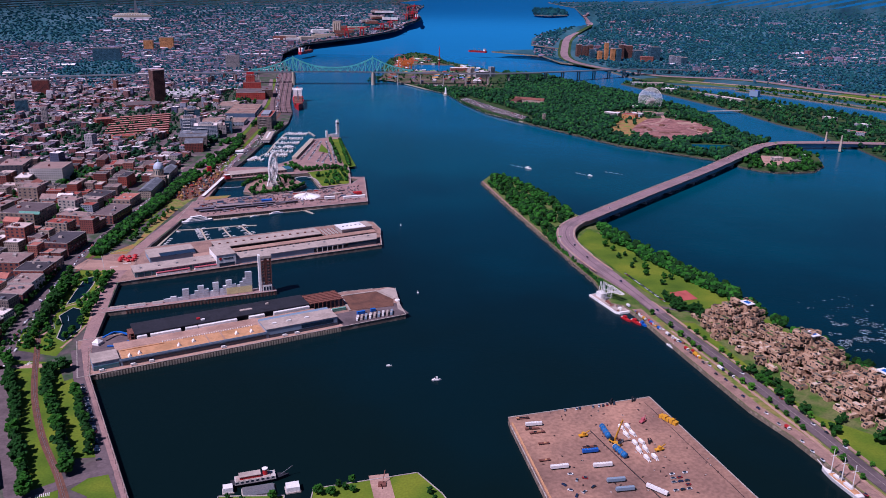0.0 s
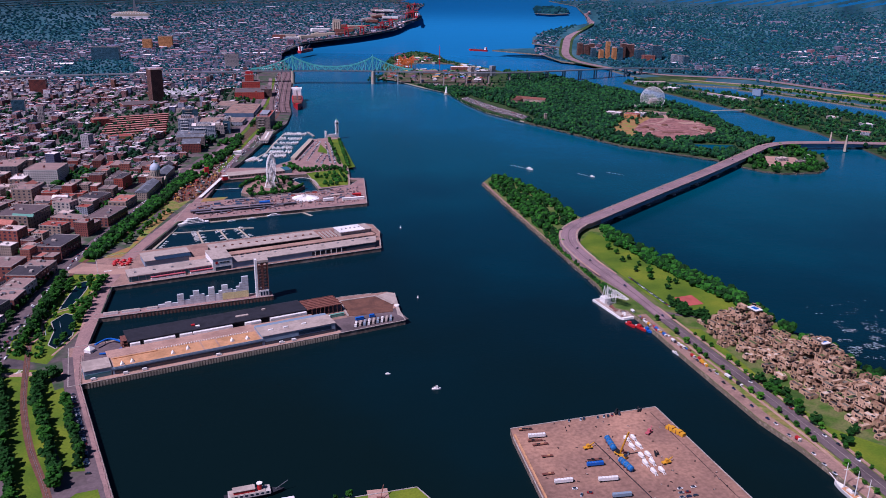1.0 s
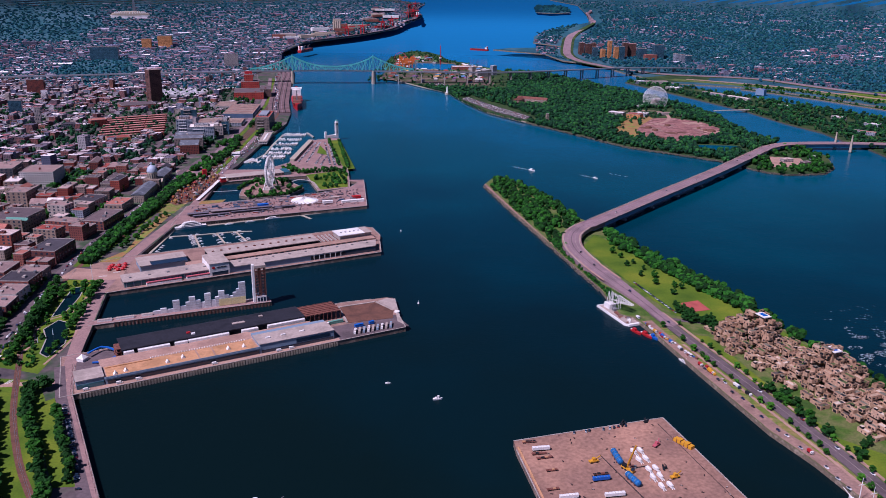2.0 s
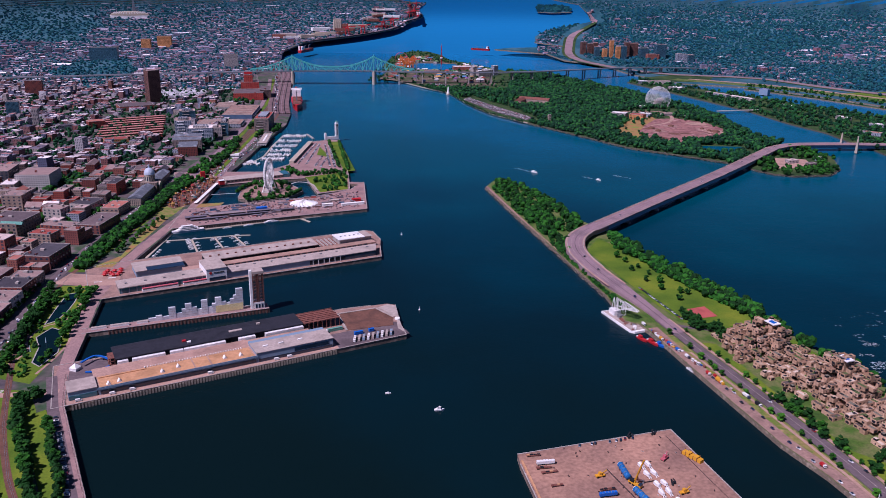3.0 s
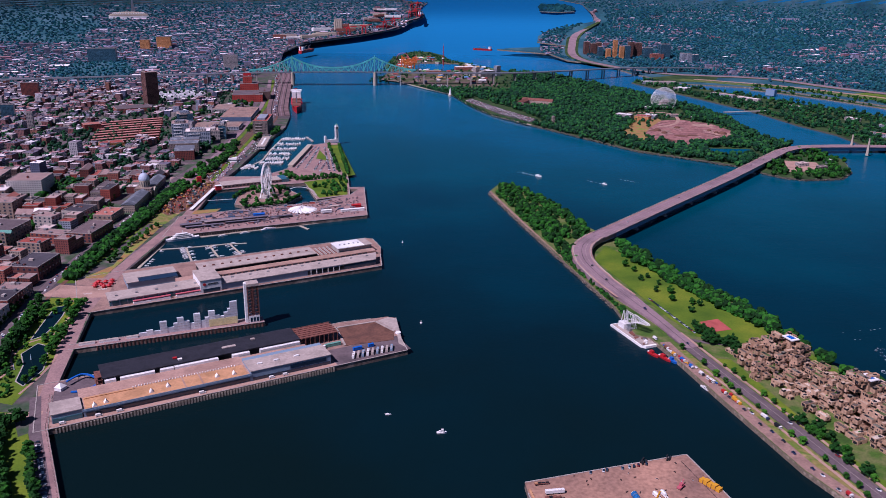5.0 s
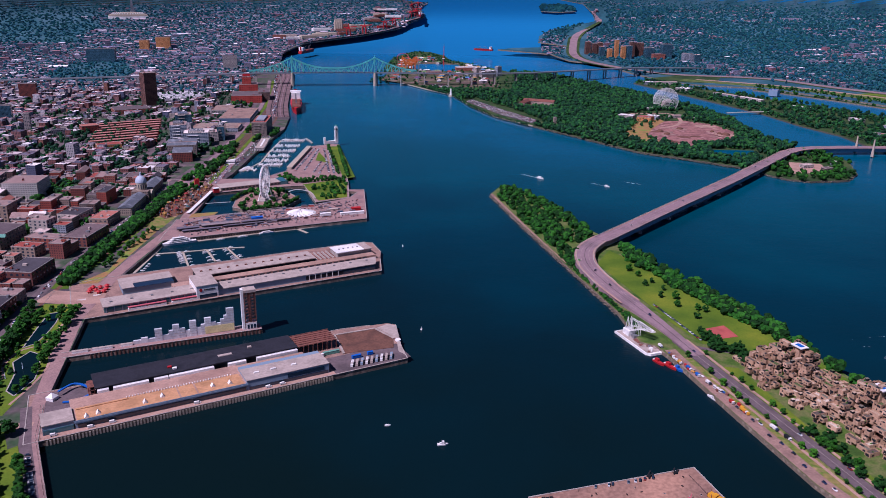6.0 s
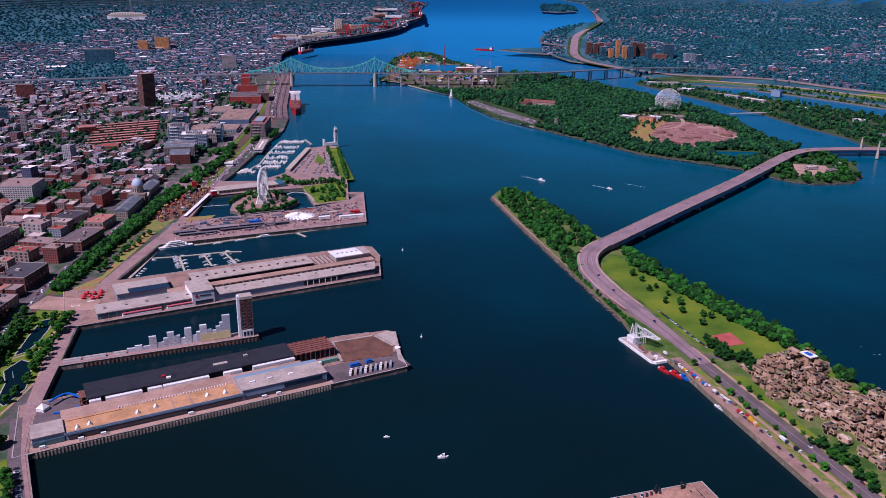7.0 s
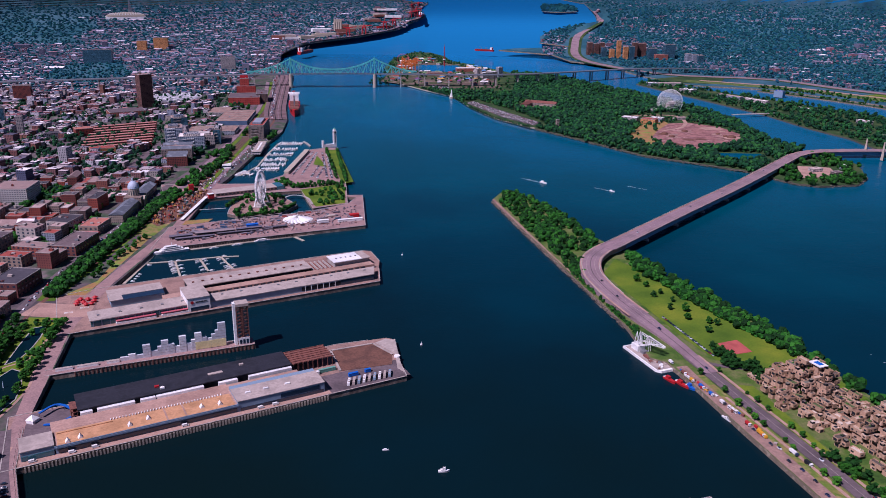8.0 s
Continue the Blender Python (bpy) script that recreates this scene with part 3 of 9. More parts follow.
for x in (118, 134):
    part("deck_path", MB().box(x, 9, 11.35, x + 1.5, 32, 11.5), M_PAVE, term)
part("grey_hall", MB().box(180, 7, 4.05, 263, 40, 14.2), M_BLUEW, term)
part("grey_roof", MB().box(179.5, 6.5, 14.2, 263.6, 33, 14.8), M_LGREY, term)
part("window_band", MB().box(220, 6.7, 8.5, 258, 7.0, 12.5), M_GLASS, term)
part("window_band", MB().box(182, 6.7, 4.4, 262, 7.0, 7.6), M_GLASS, term)
for x in (190, 207, 228):
    part("roof_unit", MB().box(x, 18, 14.8, x + 5, 20, 16.0), M_WHITE, term)
part("head_block", MB().box(2, 8, 4.05, 27, 32, 12.6), M_BLUEW, term)
part("head_roof", MB().box(1.5, 7.5, 12.6, 27.5, 32.5, 13.3), M_LGREY, term)
part("head_glass", MB().box(2.5, 7.6, 4.6, 26.5, 8.0, 8.8), M_TEAL, term)
# long shed with black roof and white wall bays
shed = thing("pier_shed", P2, "long transit shed with a black membrane roof and white wall bays", "building")
# Near-black body paints in the shade between the white bays.
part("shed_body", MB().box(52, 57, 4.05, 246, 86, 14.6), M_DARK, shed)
part("black_roof", MB().box(50, 55.5, 14.6, 247, 88, 15.6), M_BLACK, shed)
for a, b in ((52, 62), (66, 98), (103, 116), (117, 160), (174, 192), (203, 246)):
    part("white_bay", MB().box(a, 52, 4.05, b, 56.9, 13.6), M_WHITE, shed)
part("roof_hatch", MB().box(168, 68, 15.6, 182, 72, 16.4), M_LGREY, shed)
for x, y, mm in ((118, 66, M_RED), (122, 61, M_WHITE), (200, 75, M_LGREY)):
    part("roof_box", MB().box(x, y, 15.6, x + 4, y + 3, 17), mm, shed)
frame_ = thing("steel_shed_frame", P2, "bare rusty steel roof frame of a stripped shed", "building")
for i in range(9):
    x = 249 + i * 5.2
    part("portal", MB().beam((x, 58, 4), (x, 58, 13), 0.7).beam((x, 87, 4), (x, 87, 13), 0.7).beam((x, 57, 13.2), (x, 88, 13.2), 0.9), M_RUST, frame_)
for j in range(7):
    part("purlin", MB().beam((248, 58 + j * 4.8, 13.9), (292, 58 + j * 4.8, 13.9), 0.8), M_RUST, frame_)
part("roof_sheet", MB().box(249, 58, 13.5, 291, 87, 13.7), M_RUST, frame_)
# play area by the promenade end
slide = thing("water_slide", P2, "curling blue water slide on a steel frame", "slide")
pts = smooth([(20, 78, 9), (34, 88, 9), (44, 80, 8), (48, 66, 7), (34, 58, 6), (22, 62, 5)], 5)
for a, b in zip(pts, pts[1:]):
    part("chute", MB().beam(a, b, 2.2, h=1.0), M_BLUE, slide)
for a in pts[::4]:
    part("post", MB().beam((a[0], a[1], 4), a, 0.4), M_STEEL, slide)
gantry = thing("stair_tower", P2, "rusty steel stair tower beside the shed", "tower")
for x in (45, 50):
    for y in (60, 74):
        part("post", MB().beam((x, y, 4), (x, y, 15), 0.6), M_RUST, gantry)
for z in (8, 11.5, 15):
    part("landing", MB().box(44.5, 59.5, z, 50.5, 74.5, z + 0.5), M_RUST, gantry)
tent = thing("white_tent", P2, "small white pyramid tent on the forecourt", "tent")
part("canopy", MB().cyl(14, 74, 7, 11, 6, 0.3, 4), M_WHITE, tent)
part("tent_wall", MB().cyl(14, 74, 4, 7, 5.6, 5.6, 4), M_WHITE, tent)

# narrow conveyor quay with panel wall and the old grain tower
cvq = pier("pier_conveyor", CV, [(-6, -2), (201, -2), (201, 15), (-6, 11)], "narrow timber and concrete quay with piles", top=M_PROM)
pile = MB().box(-0.5, -0.6, -2.4, 0.5, 0.0, 3.4).mesh("pile", M_RUST)
for i in range(44):
    q = part("pile", pile, None, cvq)
    q.location = (22 + i * 4.1, -2, 0)
wallp = thing("panel_screen", CV, "stepped pale metal panels standing as a skyline on the quay", "screen")
for x0, x1, h in ((65, 73, 4), (73, 80, 6), (80, 88, 4), (95, 104, 6), (104, 128, 7.5), (128, 146, 9), (146, 172, 11)):
    part("panel", MB().box(x0, 5.8, 4, x1, 8.2, 4 + h), M_PANEL, wallp)
for x0, x1, h in ((87.5, 95, 14), (102, 106, 10), (106, 113, 16), (113, 119, 11), (124, 131, 18), (136, 140, 12), (140, 147, 19), (147, 152, 13), (157, 161, 15), (161, 164, 19), (164, 172, 27)):
    part("panel", MB().box(x0, 5.5, 4, x1, 8.5, 4 + h), M_PANEL, wallp)
    for z in range(7, int(h) + 3, 3):
        part("panel_joint", MB().box(x0, 5.42, z, x1, 5.5, z + 0.22), M_LGREY, wallp)
for x0, x1 in ((140, 155.8), (156, 171.5)):
    part("cream_panel", MB().box(x0, 5.1, 4.5, x1, 5.38, 12.8), M_CREAM, wallp)
gt = thing("grain_tower", CV, "rusty open steel conveyor tower with a white hoist shaft", "tower")
for z in range(0, 44, 4):
    for (a, b) in (((184, 2), (196, 2)), ((196, 2), (196, 12)), ((196, 12), (184, 12)), ((184, 12), (184, 2))):
        part("girt", MB().beam((*a, 8 + z), (*b, 8 + z), 0.6), M_RUST, gt)
        part("brace", MB().beam((*a, 4 + z), (*b, 8 + z), 0.45), M_RUST, gt)
for x in (184, 190, 196):
    for y in (2, 12):
        part("column", MB().beam((x, y, 4), (x, y, 50), 0.8), M_RUST, gt)
part("shaft", MB().box(180.5, 2, 4, 183.2, 8, 52), M_WHITE, gt)
part("head_house", MB().box(183, 1, 48, 197, 13, 51), M_LGREY, gt)
part("base_house", MB().box(184, 1.2, 4, 196, 12.8, 12), M_WHITE, gt)
for x in (185.5, 189, 192.5):
    part("doorway", MB().box(x, 1.0, 5, x + 2.2, 1.2, 10), M_GLASS, gt)
part("core", MB().box(188.5, 5.5, 12, 191.5, 8.5, 48), M_RUST, gt)
for x, w in ((4, 16), (24, 20), (52, 12)):
    b = thing("dock_barge", CV @ pose(x, 6, 4.0), "pale covered work barge deck store on the quay", "container")
    part("hull", MB().box(0, -1.5, 0, w, 1.5, 2.4), M_WHITE, b)
    part("cover", MB().gable(0, -1.6, w, 1.6, 2.4, 3.4), M_LGREY, b)

# science museum pier
pier("pier_museum", P3, [(-14, 0), (371, -6), (390, 40), (403, 67), (409, 112), (401, 119), (300, 124), (40, 132), (-5, 125)], "broad concrete pier carrying two long museum halls")
mus = thing("science_museum_hall", P3, "long low museum hall with a pale flat roof and glazed front", "building")
part("hall", MB().box(22, 8, 4, 132, 36, 11), M_TEAL, mus)
part("roof", MB().box(21, 6.5, 11, 132, 37, 12), M_LGREY, mus)
for a, b in ((48, 92), (98, 130)):
    part("awning", MB().box(a, 2.5, 7.6, b, 6.4, 8.2), M_PINK, mus, "faded pink awning")
    part("terrace", MB().box(a, 2.4, 4, b, 6.4, 6.2), M_WHITE, mus)
for i in range(12):
    part("mullion", MB().box(24 + i * 9, 7.5, 4, 25 + i * 9, 8, 11), M_BLUEW, mus)
part("hall_rear", MB().prism([(146, 4), (366, 3), (377, 28), (146, 28)], 4, 11.4), M_BLUEW, mus)
part("roof_rear", MB().prism([(145, 3), (366.5, 2), (378.5, 29), (145, 29)], 11.4, 12.3), M_LGREY, mus)
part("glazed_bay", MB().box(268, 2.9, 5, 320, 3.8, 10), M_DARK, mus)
part("glass_end", MB().prism([(320, 2.7), (366, 2.2), (366, 3.2), (320, 3.8)], 5, 11), M_GLASS, mus)
for i in range(6):
    part("bay_post", MB().box(272 + i * 8, 2.4, 4, 272.8 + i * 8, 2.9, 11), M_WHITE, mus)
for i in range(15):
    part("roof_vent", MB().box(30 + i * 23.5, 19, 12.0, 33 + i * 23.5, 21, 13.2), M_STEEL, mus)
tb = thing("museum_head_block", P3, "tall white museum block with a round red sign", "building")
part("block", MB().box(128, 2, 4, 154, 44, 20), M_WHITE, tb)
part("roof", MB().box(127.5, 1.5, 20, 154.5, 44.5, 20.8), M_LGREY, tb)
part("undercroft", MB().box(131, 1.7, 4, 152, 2.0, 9), M_GLASS, tb)
part("sign", MB().cyl(0, 0, 0, 0.3, 1.9, 1.9, 20), M_RED, tb).matrix_local = pose(133, 1.9, 15, 90)
for i in range(7):
    part("sign_bar", MB().box(137 + i * 1.9, 1.7, 14.2, 138.4 + i * 1.9, 1.95, 15.8), M_DARK, tb)
rear = thing("science_museum_long_hall", P3, "long rear hall with a pale vented roof and dark window strip", "building")
# Near-black hall wall stands in for the shaded gap between the roofs.
part("hall", MB().box(142, 60, 4, 300, 90, 12.6), M_DARK, rear)
part("roof", MB().box(141, 58, 12.6, 301, 91, 13.6), M_LGREY, rear)
part("lower_roof", MB().box(108, 44, 4, 385, 57.5, 9.5), M_PAVE, rear)
for i in range(13):
    part("roof_vent", MB().box(148 + i * 11.8, 72, 13.6, 151 + i * 11.8, 74, 15), M_RUST, rear)
for i in range(26):
    part("window", MB().box(150 + i * 8.6, 43.6, 6.0, 156 + i * 8.6, 44.0, 8.6), M_GLASS, rear)
west = thing("science_museum_court_hall", P3, "grey flat-roofed hall around a glazed court", "building")
part("hall", MB().box(50, 58, 4, 112, 95, 12), M_BLUEW, west)
part("roof", MB().box(49, 72, 12, 113, 96, 12.8), M_LGREY, west)
part("wing_roof", MB().box(49, 57, 12, 64, 72, 12.8), M_LGREY, west)
part("glass_court", MB().box(64, 57, 12, 112, 72, 12.3), M_GLASS, west)
east = thing("science_museum_end_hall", P3, "white roofed end hall on the pier head", "building")
part("hall", MB().box(334, 60, 4, 384, 88, 14), M_CONC, east)
part("roof", MB().box(333, 59, 14, 374, 89, 15), M_WHITE, east)
part("annex_roof", MB().box(374, 59, 14, 386, 89, 14.8), M_LGREY, east)
for i in range(5):
    part("roof_vent", MB().box(340 + i * 7, 72, 15, 342 + i * 7, 74, 16), M_STEEL, east)
part("court", MB().box(302, 58, 4, 333, 90, 8), M_RUST, east)
for i in range(5):
    part("court_frame", MB().box(303 + i * 6, 58, 8, 304.5 + i * 6, 90, 10.5), M_CONC, east)
for i, (x, y) in enumerate(((16, 92), (22, 86), (28, 94), (24, 78), (34, 86), (30, 78), (20, 98), (36, 96), (14, 84))):
    k = thing("market_stall", P3 @ pose(x, y, 4), "bright red market stall with a hipped canopy", "stall", "red stalls")
    part("canopy", MB().cyl(0, 0, 2.6, 4.6, 4.2, 0.4, 4), M_RED, k)
    part("booth", MB().box(-2, -2, 0, 2, 2, 2.6), M_RED, k)

# Jacques pier with event ground, marquee, basin island, wheel
pier("pier_events", P4, [(-6, 14), (60, 9), (318, -14), (389, 164), (363, 176), (360, 164), (372, 152), (343, 121), (268, 103), (215, 104), (121, 113), (40, 116)], "wide event pier with pink paving and moored yachts", top=M_PROM)
pier("pier_basin", P4, [(60, 262), (160, 258), (262, 250), (300, 240), (288, 178), (278, 117), (342, 121), (384, 229), (505, 582), (485, 591), (429, 585), (307, 372), (240, 330), (80, 400)], "quay between the basin and the yacht harbour", top=M_PROM)
pier("pier_island", P4, [(140, 150), (160, 116), (219, 112), (262, 150), (257, 200), (241, 240), (199, 246), (160, 200)], "small round island quay in the basin", top=M_QUAY)
strip("basin_footbridge", [(104, 193), (146, 184)], 3, 4.6, M_CONC, "low footbridge across the basin", "footbridge", m=P4)
strip("basin_footbridge_east", smooth([(250, 200), (275, 215), (292, 190), (285, 140)], 5), 4, 5.0, M_CONC, "curved footbridge across the basin", "footbridge", m=P4)
strip("basin_ramp", [(64, 141), (133, 268)], 6, 6.5, M_WHITE, "long white ramp roof beside the basin", "ramp", m=P4)
pav = thing("basin_pavilion", P4, "long low pavilion with a pale roof beside the basin", "building")
part("hall", MB().box(150, 268, 4, 268, 296, 9), M_STONE, pav)
part("roof", MB().box(149, 266, 9, 262, 298, 10), M_LGREY, pav)
part("end_block", MB().box(262, 266, 4, 276, 298, 10.5), M_TEAL, pav)
for i in range(16):
    part("window", MB().box(153 + i * 7, 267.5, 5.5, 157 + i * 7, 268, 7.8), M_GLASS, pav)
redc = thing("red_kiosk", P4 @ pose(140, 262, 4), "red box kiosk on the quay", "kiosk")
part("booth", MB().box(-5, -4, 0, 5, 4, 8), M_RED, redc)
part("kiosk_roof", MB().box(-5.4, -4.4, 8, 5.4, 4.4, 8.5), M_WHITE, redc)

wheel = thing("ferris_wheel", P4 @ pose(206, 176, 4, 0, 0, 57), "tall white steel observation wheel with closed cabins", "ferris wheel")
WR, WC = 27.0, 33.0
for s in (-1.6, 1.6):
    rim = MB()
    for i in range(42):
        a, b = 2 * math.pi * i / 42, 2 * math.pi * (i + 1) / 42
        rim.beam((WR * math.cos(a), s, WC + WR * math.sin(a)), (WR * math.cos(b), s, WC + WR * math.sin(b)), 0.7)
        rim.beam(((WR - 2.5) * math.cos(a), s, WC + (WR - 2.5) * math.sin(a)), ((WR - 2.5) * math.cos(b), s, WC + (WR - 2.5) * math.sin(b)), 0.5)
        rim.beam(((WR - 2.5) * math.cos(a), s, WC + (WR - 2.5) * math.sin(a)), (WR * math.cos(b), s, WC + WR * math.sin(b)), 0.35)
    part("rim", rim, M_WHITE, wheel)
    for i in range(21):
        a = 2 * math.pi * i / 21
        part("spoke", MB().beam((0, s, WC), ((WR - 2.5) * math.cos(a), s, WC + (WR - 2.5) * math.sin(a)), 0.35), M_WHITE, wheel)
cab = MB().box(-1.3, -1.5, -2.6, 1.3, 1.5, -0.3, 0).gable(-1.3, -1.5, 1.3, 1.5, -0.3, 0.3).mesh("cabin", M_WHITE)
for i in range(42):
    a = 2 * math.pi * i / 42
    c = part("cabin", cab, None, wheel)
    c.location = ((WR + 0.8) * math.cos(a), 0, WC + (WR + 0.8) * math.sin(a) + 1)
for s in (-1, 1):
    for x in (-14, 14):
        part("leg", MB().beam((x, s * 9, 0), (0, s * 3, WC), 1.5), M_WHITE, wheel)
part("axle", MB().beam((0, -4, WC), (0, 4, WC), 2.4), M_WHITE, wheel)
part("platform", MB().box(-18, -11, 0, 18, 11, 1.2), M_CONC, wheel)
tentb = thing("marquee", P4 @ pose(232, 62, 4) @ Matrix.Diagonal((1.1, 1.1, 0.72, 1)), "large white tent with swirling ribs and a central peak", "tent")
for i in range(18):
    a = 2 * math.pi * i / 18
    mb = MB()
    prev = None
    for k in range(7):
        q = 2 + 20 * k / 6
        aa = a + 0.5 * k / 6
        w = 0.08 + 0.1 * math.sin(math.pi * k / 6)
        z = 9 * (1 - k / 6) ** 2.2 + 1.5 + 1.6 * math.sin(math.pi * k / 6)
        cur = [(q * math.cos(aa - w), q * math.sin(aa - w), z - 0.8), (q * math.cos(aa), q * math.sin(aa), z + 0.9), (q * math.cos(aa + w), q * math.sin(aa + w), z - 0.8)]
        if prev:
            mb.poly([prev[0], cur[0], cur[1], prev[1]]), mb.poly([prev[1], cur[1], cur[2], prev[2]])
        prev = cur
    part("sail", mb, M_WHITE, tentb)
part("mast", MB().cyl(0, 0, 0, 14, 0.5, 0.3, 8), M_WHITE, tentb)
part("skirt", MB().cyl(0, 0, 0, 2.5, 17, 15, 24), M_LGREY, tentb)

qs = thing("quay_shed", P4, "long low white quay shed beside the yacht harbour", "building")
part("hall", MB().prism([(313, 383), (321, 378.5), (431, 567), (424, 572)], 4, 8.5), M_STONE, qs)
part("roof", MB().prism([(312.4, 384), (322, 378), (432, 567), (423, 573)], 8.5, 9.2), M_STONE, qs)
# clock tower at the end of its quay
ct = thing("clock_tower", pose(-259, 1886, 4, 0, 0, ANG), "slender pale stone clock tower on the quay end", "tower")
part("shaft", MB().box(-3.4, -3.4, 0, 3.4, 3.4, 30), M_WHITE, ct)
part("clock_stage", MB().box(-3.8, -3.8, 30, 3.8, 3.8, 37), M_WHITE, ct)
part("lantern", MB().box(-2.6, -2.6, 37, 2.6, 2.6, 41), M_WHITE, ct)
part("cap", MB().cyl(0, 0, 41, 45, 2.8, 0.3, 8), M_COPPER, ct)
for k in range(4):
    d = part("clock_face", MB().cyl(0, 0, 0, 0.2, 2.4, 2.4, 16), M_DARK, ct)
    d.matrix_local = pose(0, 0, 33.5, 0, 0, 90 * k) @ pose(0, -4.0, 0, 90)
    part("belfry_slit", MB().box(-0.6, -3.6, 10, 0.6, -3.4, 26), M_DARK, ct).matrix_local = pose(0, 0, 0, 0, 0, 90 * k)
part("colonnade", MB().box(-28, -3, 0, -3.4, 3, 7), M_WHITE, ct)
part("end_tower", MB().box(-31, -3, 0, -27, 3, 16), M_WHITE, ct)

# cargo pier
bk = pier("pier_cargo", BK, [(0, 0), (146, 0), (142, -190), (-24, -190), (-3, -14)], "wide cargo pier with worn pinkish concrete and stored vehicles", top=M_YARD)
part("rail_track", MB().beam((62, -40, 4.05), (72, -185, 4.05), 0.9, h=0.12), M_DARK, bk)
part("crane_rail", MB().beam((136, -8, 4.05), (133, -180, 4.05), 0.5, h=0.12), M_DARK, bk)
part("edge_plate", MB().beam((0, -10, 4.3), (-20, -180, 4.3), 1.6, h=0.5), M_WOOD, bk)

# near park pier and mooring
pier("pier_park", pose(-75, 398, 0, 0, 0, 16), [(0, 0), (84, 2), (96, -30), (120, -160), (-30, -160), (-8, -30)], "green park pier with a paved strip", top=M_GRASS)
strip("park_path", [(-26, 419), (-12, 360), (10, 270)], 16, 4.12, M_PAVE, "pale paved strip across the park pier", "path")


# ---- roads, bridges ----
strip("promenade", [(-143, 253), (-216, 379), (-330, 577), (-358, 642), (-386, 743), (-411, 838), (-424, 985), (-420, 1119), (-414, 1240), (-424, 1354), (-434, 1472)], [5.5, 5.5, 6, 12, 17], 4.12, M_PROM, "wide pinkish promenade paving along the harbour wall", "pavement")
strip("harbour_road", [(-149, 250), (-222, 376), (-336, 574), (-366, 636)], 10, 4.15, M_ASPH, "grey harbour access road", "road")
strip("commune_street", [(-250, 300), (-320, 411), (-357, 471), (-384, 519), (-420, 594), (-444, 650), (-466, 735), (-482, 854), (-496, 972), (-504, 1134), (-503, 1270), (-516, 1490), (-505, 1700), (-528, 2050), (-610, 2600)], 14, 4.13, M_ASPH, "grey street along the old town fronts", "road")
strip("rail_bed", smooth([(-230, 330), (-280, 408), (-320, 465), (-364, 541), (-407, 635), (-427, 682), (-443, 741), (-461, 831), (-475, 921), (-470, 1050), (-468, 1200), (-470, 1400), (-455, 1700), (-470, 2200), (-560, 2700)], 4), 6, 4.16, M_DIRT, "brown ballast bed of the harbour railway", "railway")
for dx in (-0.75, 0.75):
    strip("rail_line", [(x + dx, y) for x, y in ((-230, 330), (-280, 408), (-320, 465), (-364, 541), (-407, 635), (-427, 682), (-443, 741), (-461, 831), (-475, 921))], 0.2, 4.3, M_STEEL, "thin steel rail", "railway", thick=0.14)
strip("cross_road", [(-470, 585), (-392, 597), (-345, 606)], 9, 4.13, M_PAVE, "pale cross street through the park", "road")
strip("cross_road_near", [(-330, 345), (-265, 403), (-240, 418)], 12, 4.14, M_ASPH, "grey cross street near the quay", "road")
strip("museum_plaza", [(-480, 905), (-440, 900), (-405, 905)], 40, 4.18, M_PAVE, "pinkish paved plaza before the pier", "pavement")


for x, y, ang in along([(-140.7, 254.6), (-213.7, 380.6), (-327.7, 578.6), (-352.5, 640)], 9.0):
    lp = thing("quay_lamp", pose(x - 0.9, y - 0.5, 4.1, 0, 0, ang), "slim dark quay lamp with a round head", "lamp", "quay lamps")
    part("lamp_post", MB().cyl(0, 0, 0, 5.0, 0.14, 0.1, 6), M_DARK, lp)
    part("lamp_head", MB().cyl(0, 0, 5.0, 5.6, 0.4, 0.3, 8), M_LGREY, lp)
strip("quay_rail", [(-140.4, 254.8), (-213.4, 380.8), (-327.4, 578.8), (-352.3, 640)], 0.15, 5.2, M_DARK, "dark steel railing along the quay edge", "railing", thick=0.12)
strip("quay_rail_foot", [(-140.4, 254.8), (-213.4, 380.8), (-327.4, 578.8), (-352.3, 640)], 0.5, 4.4, M_CONC, "low concrete kerb under the railing", "kerb", thick=0.3)


def lawn(name, outline, mat, label, z=4.1):
    return solid(name, MB().prism(outline, z - 0.5, z), mat, label, "lawn", kind="structure")


lawn("lawn_park", [(-352, 560), (-341, 572), (-297, 498), (-261, 435), (-278, 433), (-306, 478)], M_GRASS, "bright mown park lawn", 4.2)
lawn("lawn_belt", [(-275, 335), (-252, 345), (-348, 568), (-372, 606), (-460, 612), (-436, 570), (-392, 505)], M_GRASS, "rough park grass under the tree rows", 4.07)
lawn("lawn_corner", [(-255, 405), (-241, 411), (-217, 372), (-190, 325), (-215, 330), (-246, 382), (-262, 390)], M_GRASS, "corner lawn by the harbour road", 4.2)
lawn("lawn_strip", [(-300, 395), (-362, 495), (-415, 590), (-400, 592), (-350, 505), (-285, 395)], M_GRASS, "strip of grass beside the railway")
lawn("lawn_pond", [(-455, 640), (-380, 620), (-384, 700), (-398, 800), (-415, 880), (-470, 880), (-462, 780), (-440, 700)], M_GRASS, "park grass round the ponds")
lawn("lawn_dry", [(-459, 949), (-439, 1000), (-448, 1090), (-452, 1191), (-436, 1191), (-434, 1092), (-433, 951)], M_DRY, "dry brownish grass slope by the harbour")
lawn("lawn_commune", [(-489, 930), (-462, 930), (-462, 1200), (-470, 1450), (-500, 1450), (-496, 1200)], M_GRASS, "long grass verge under the street trees")
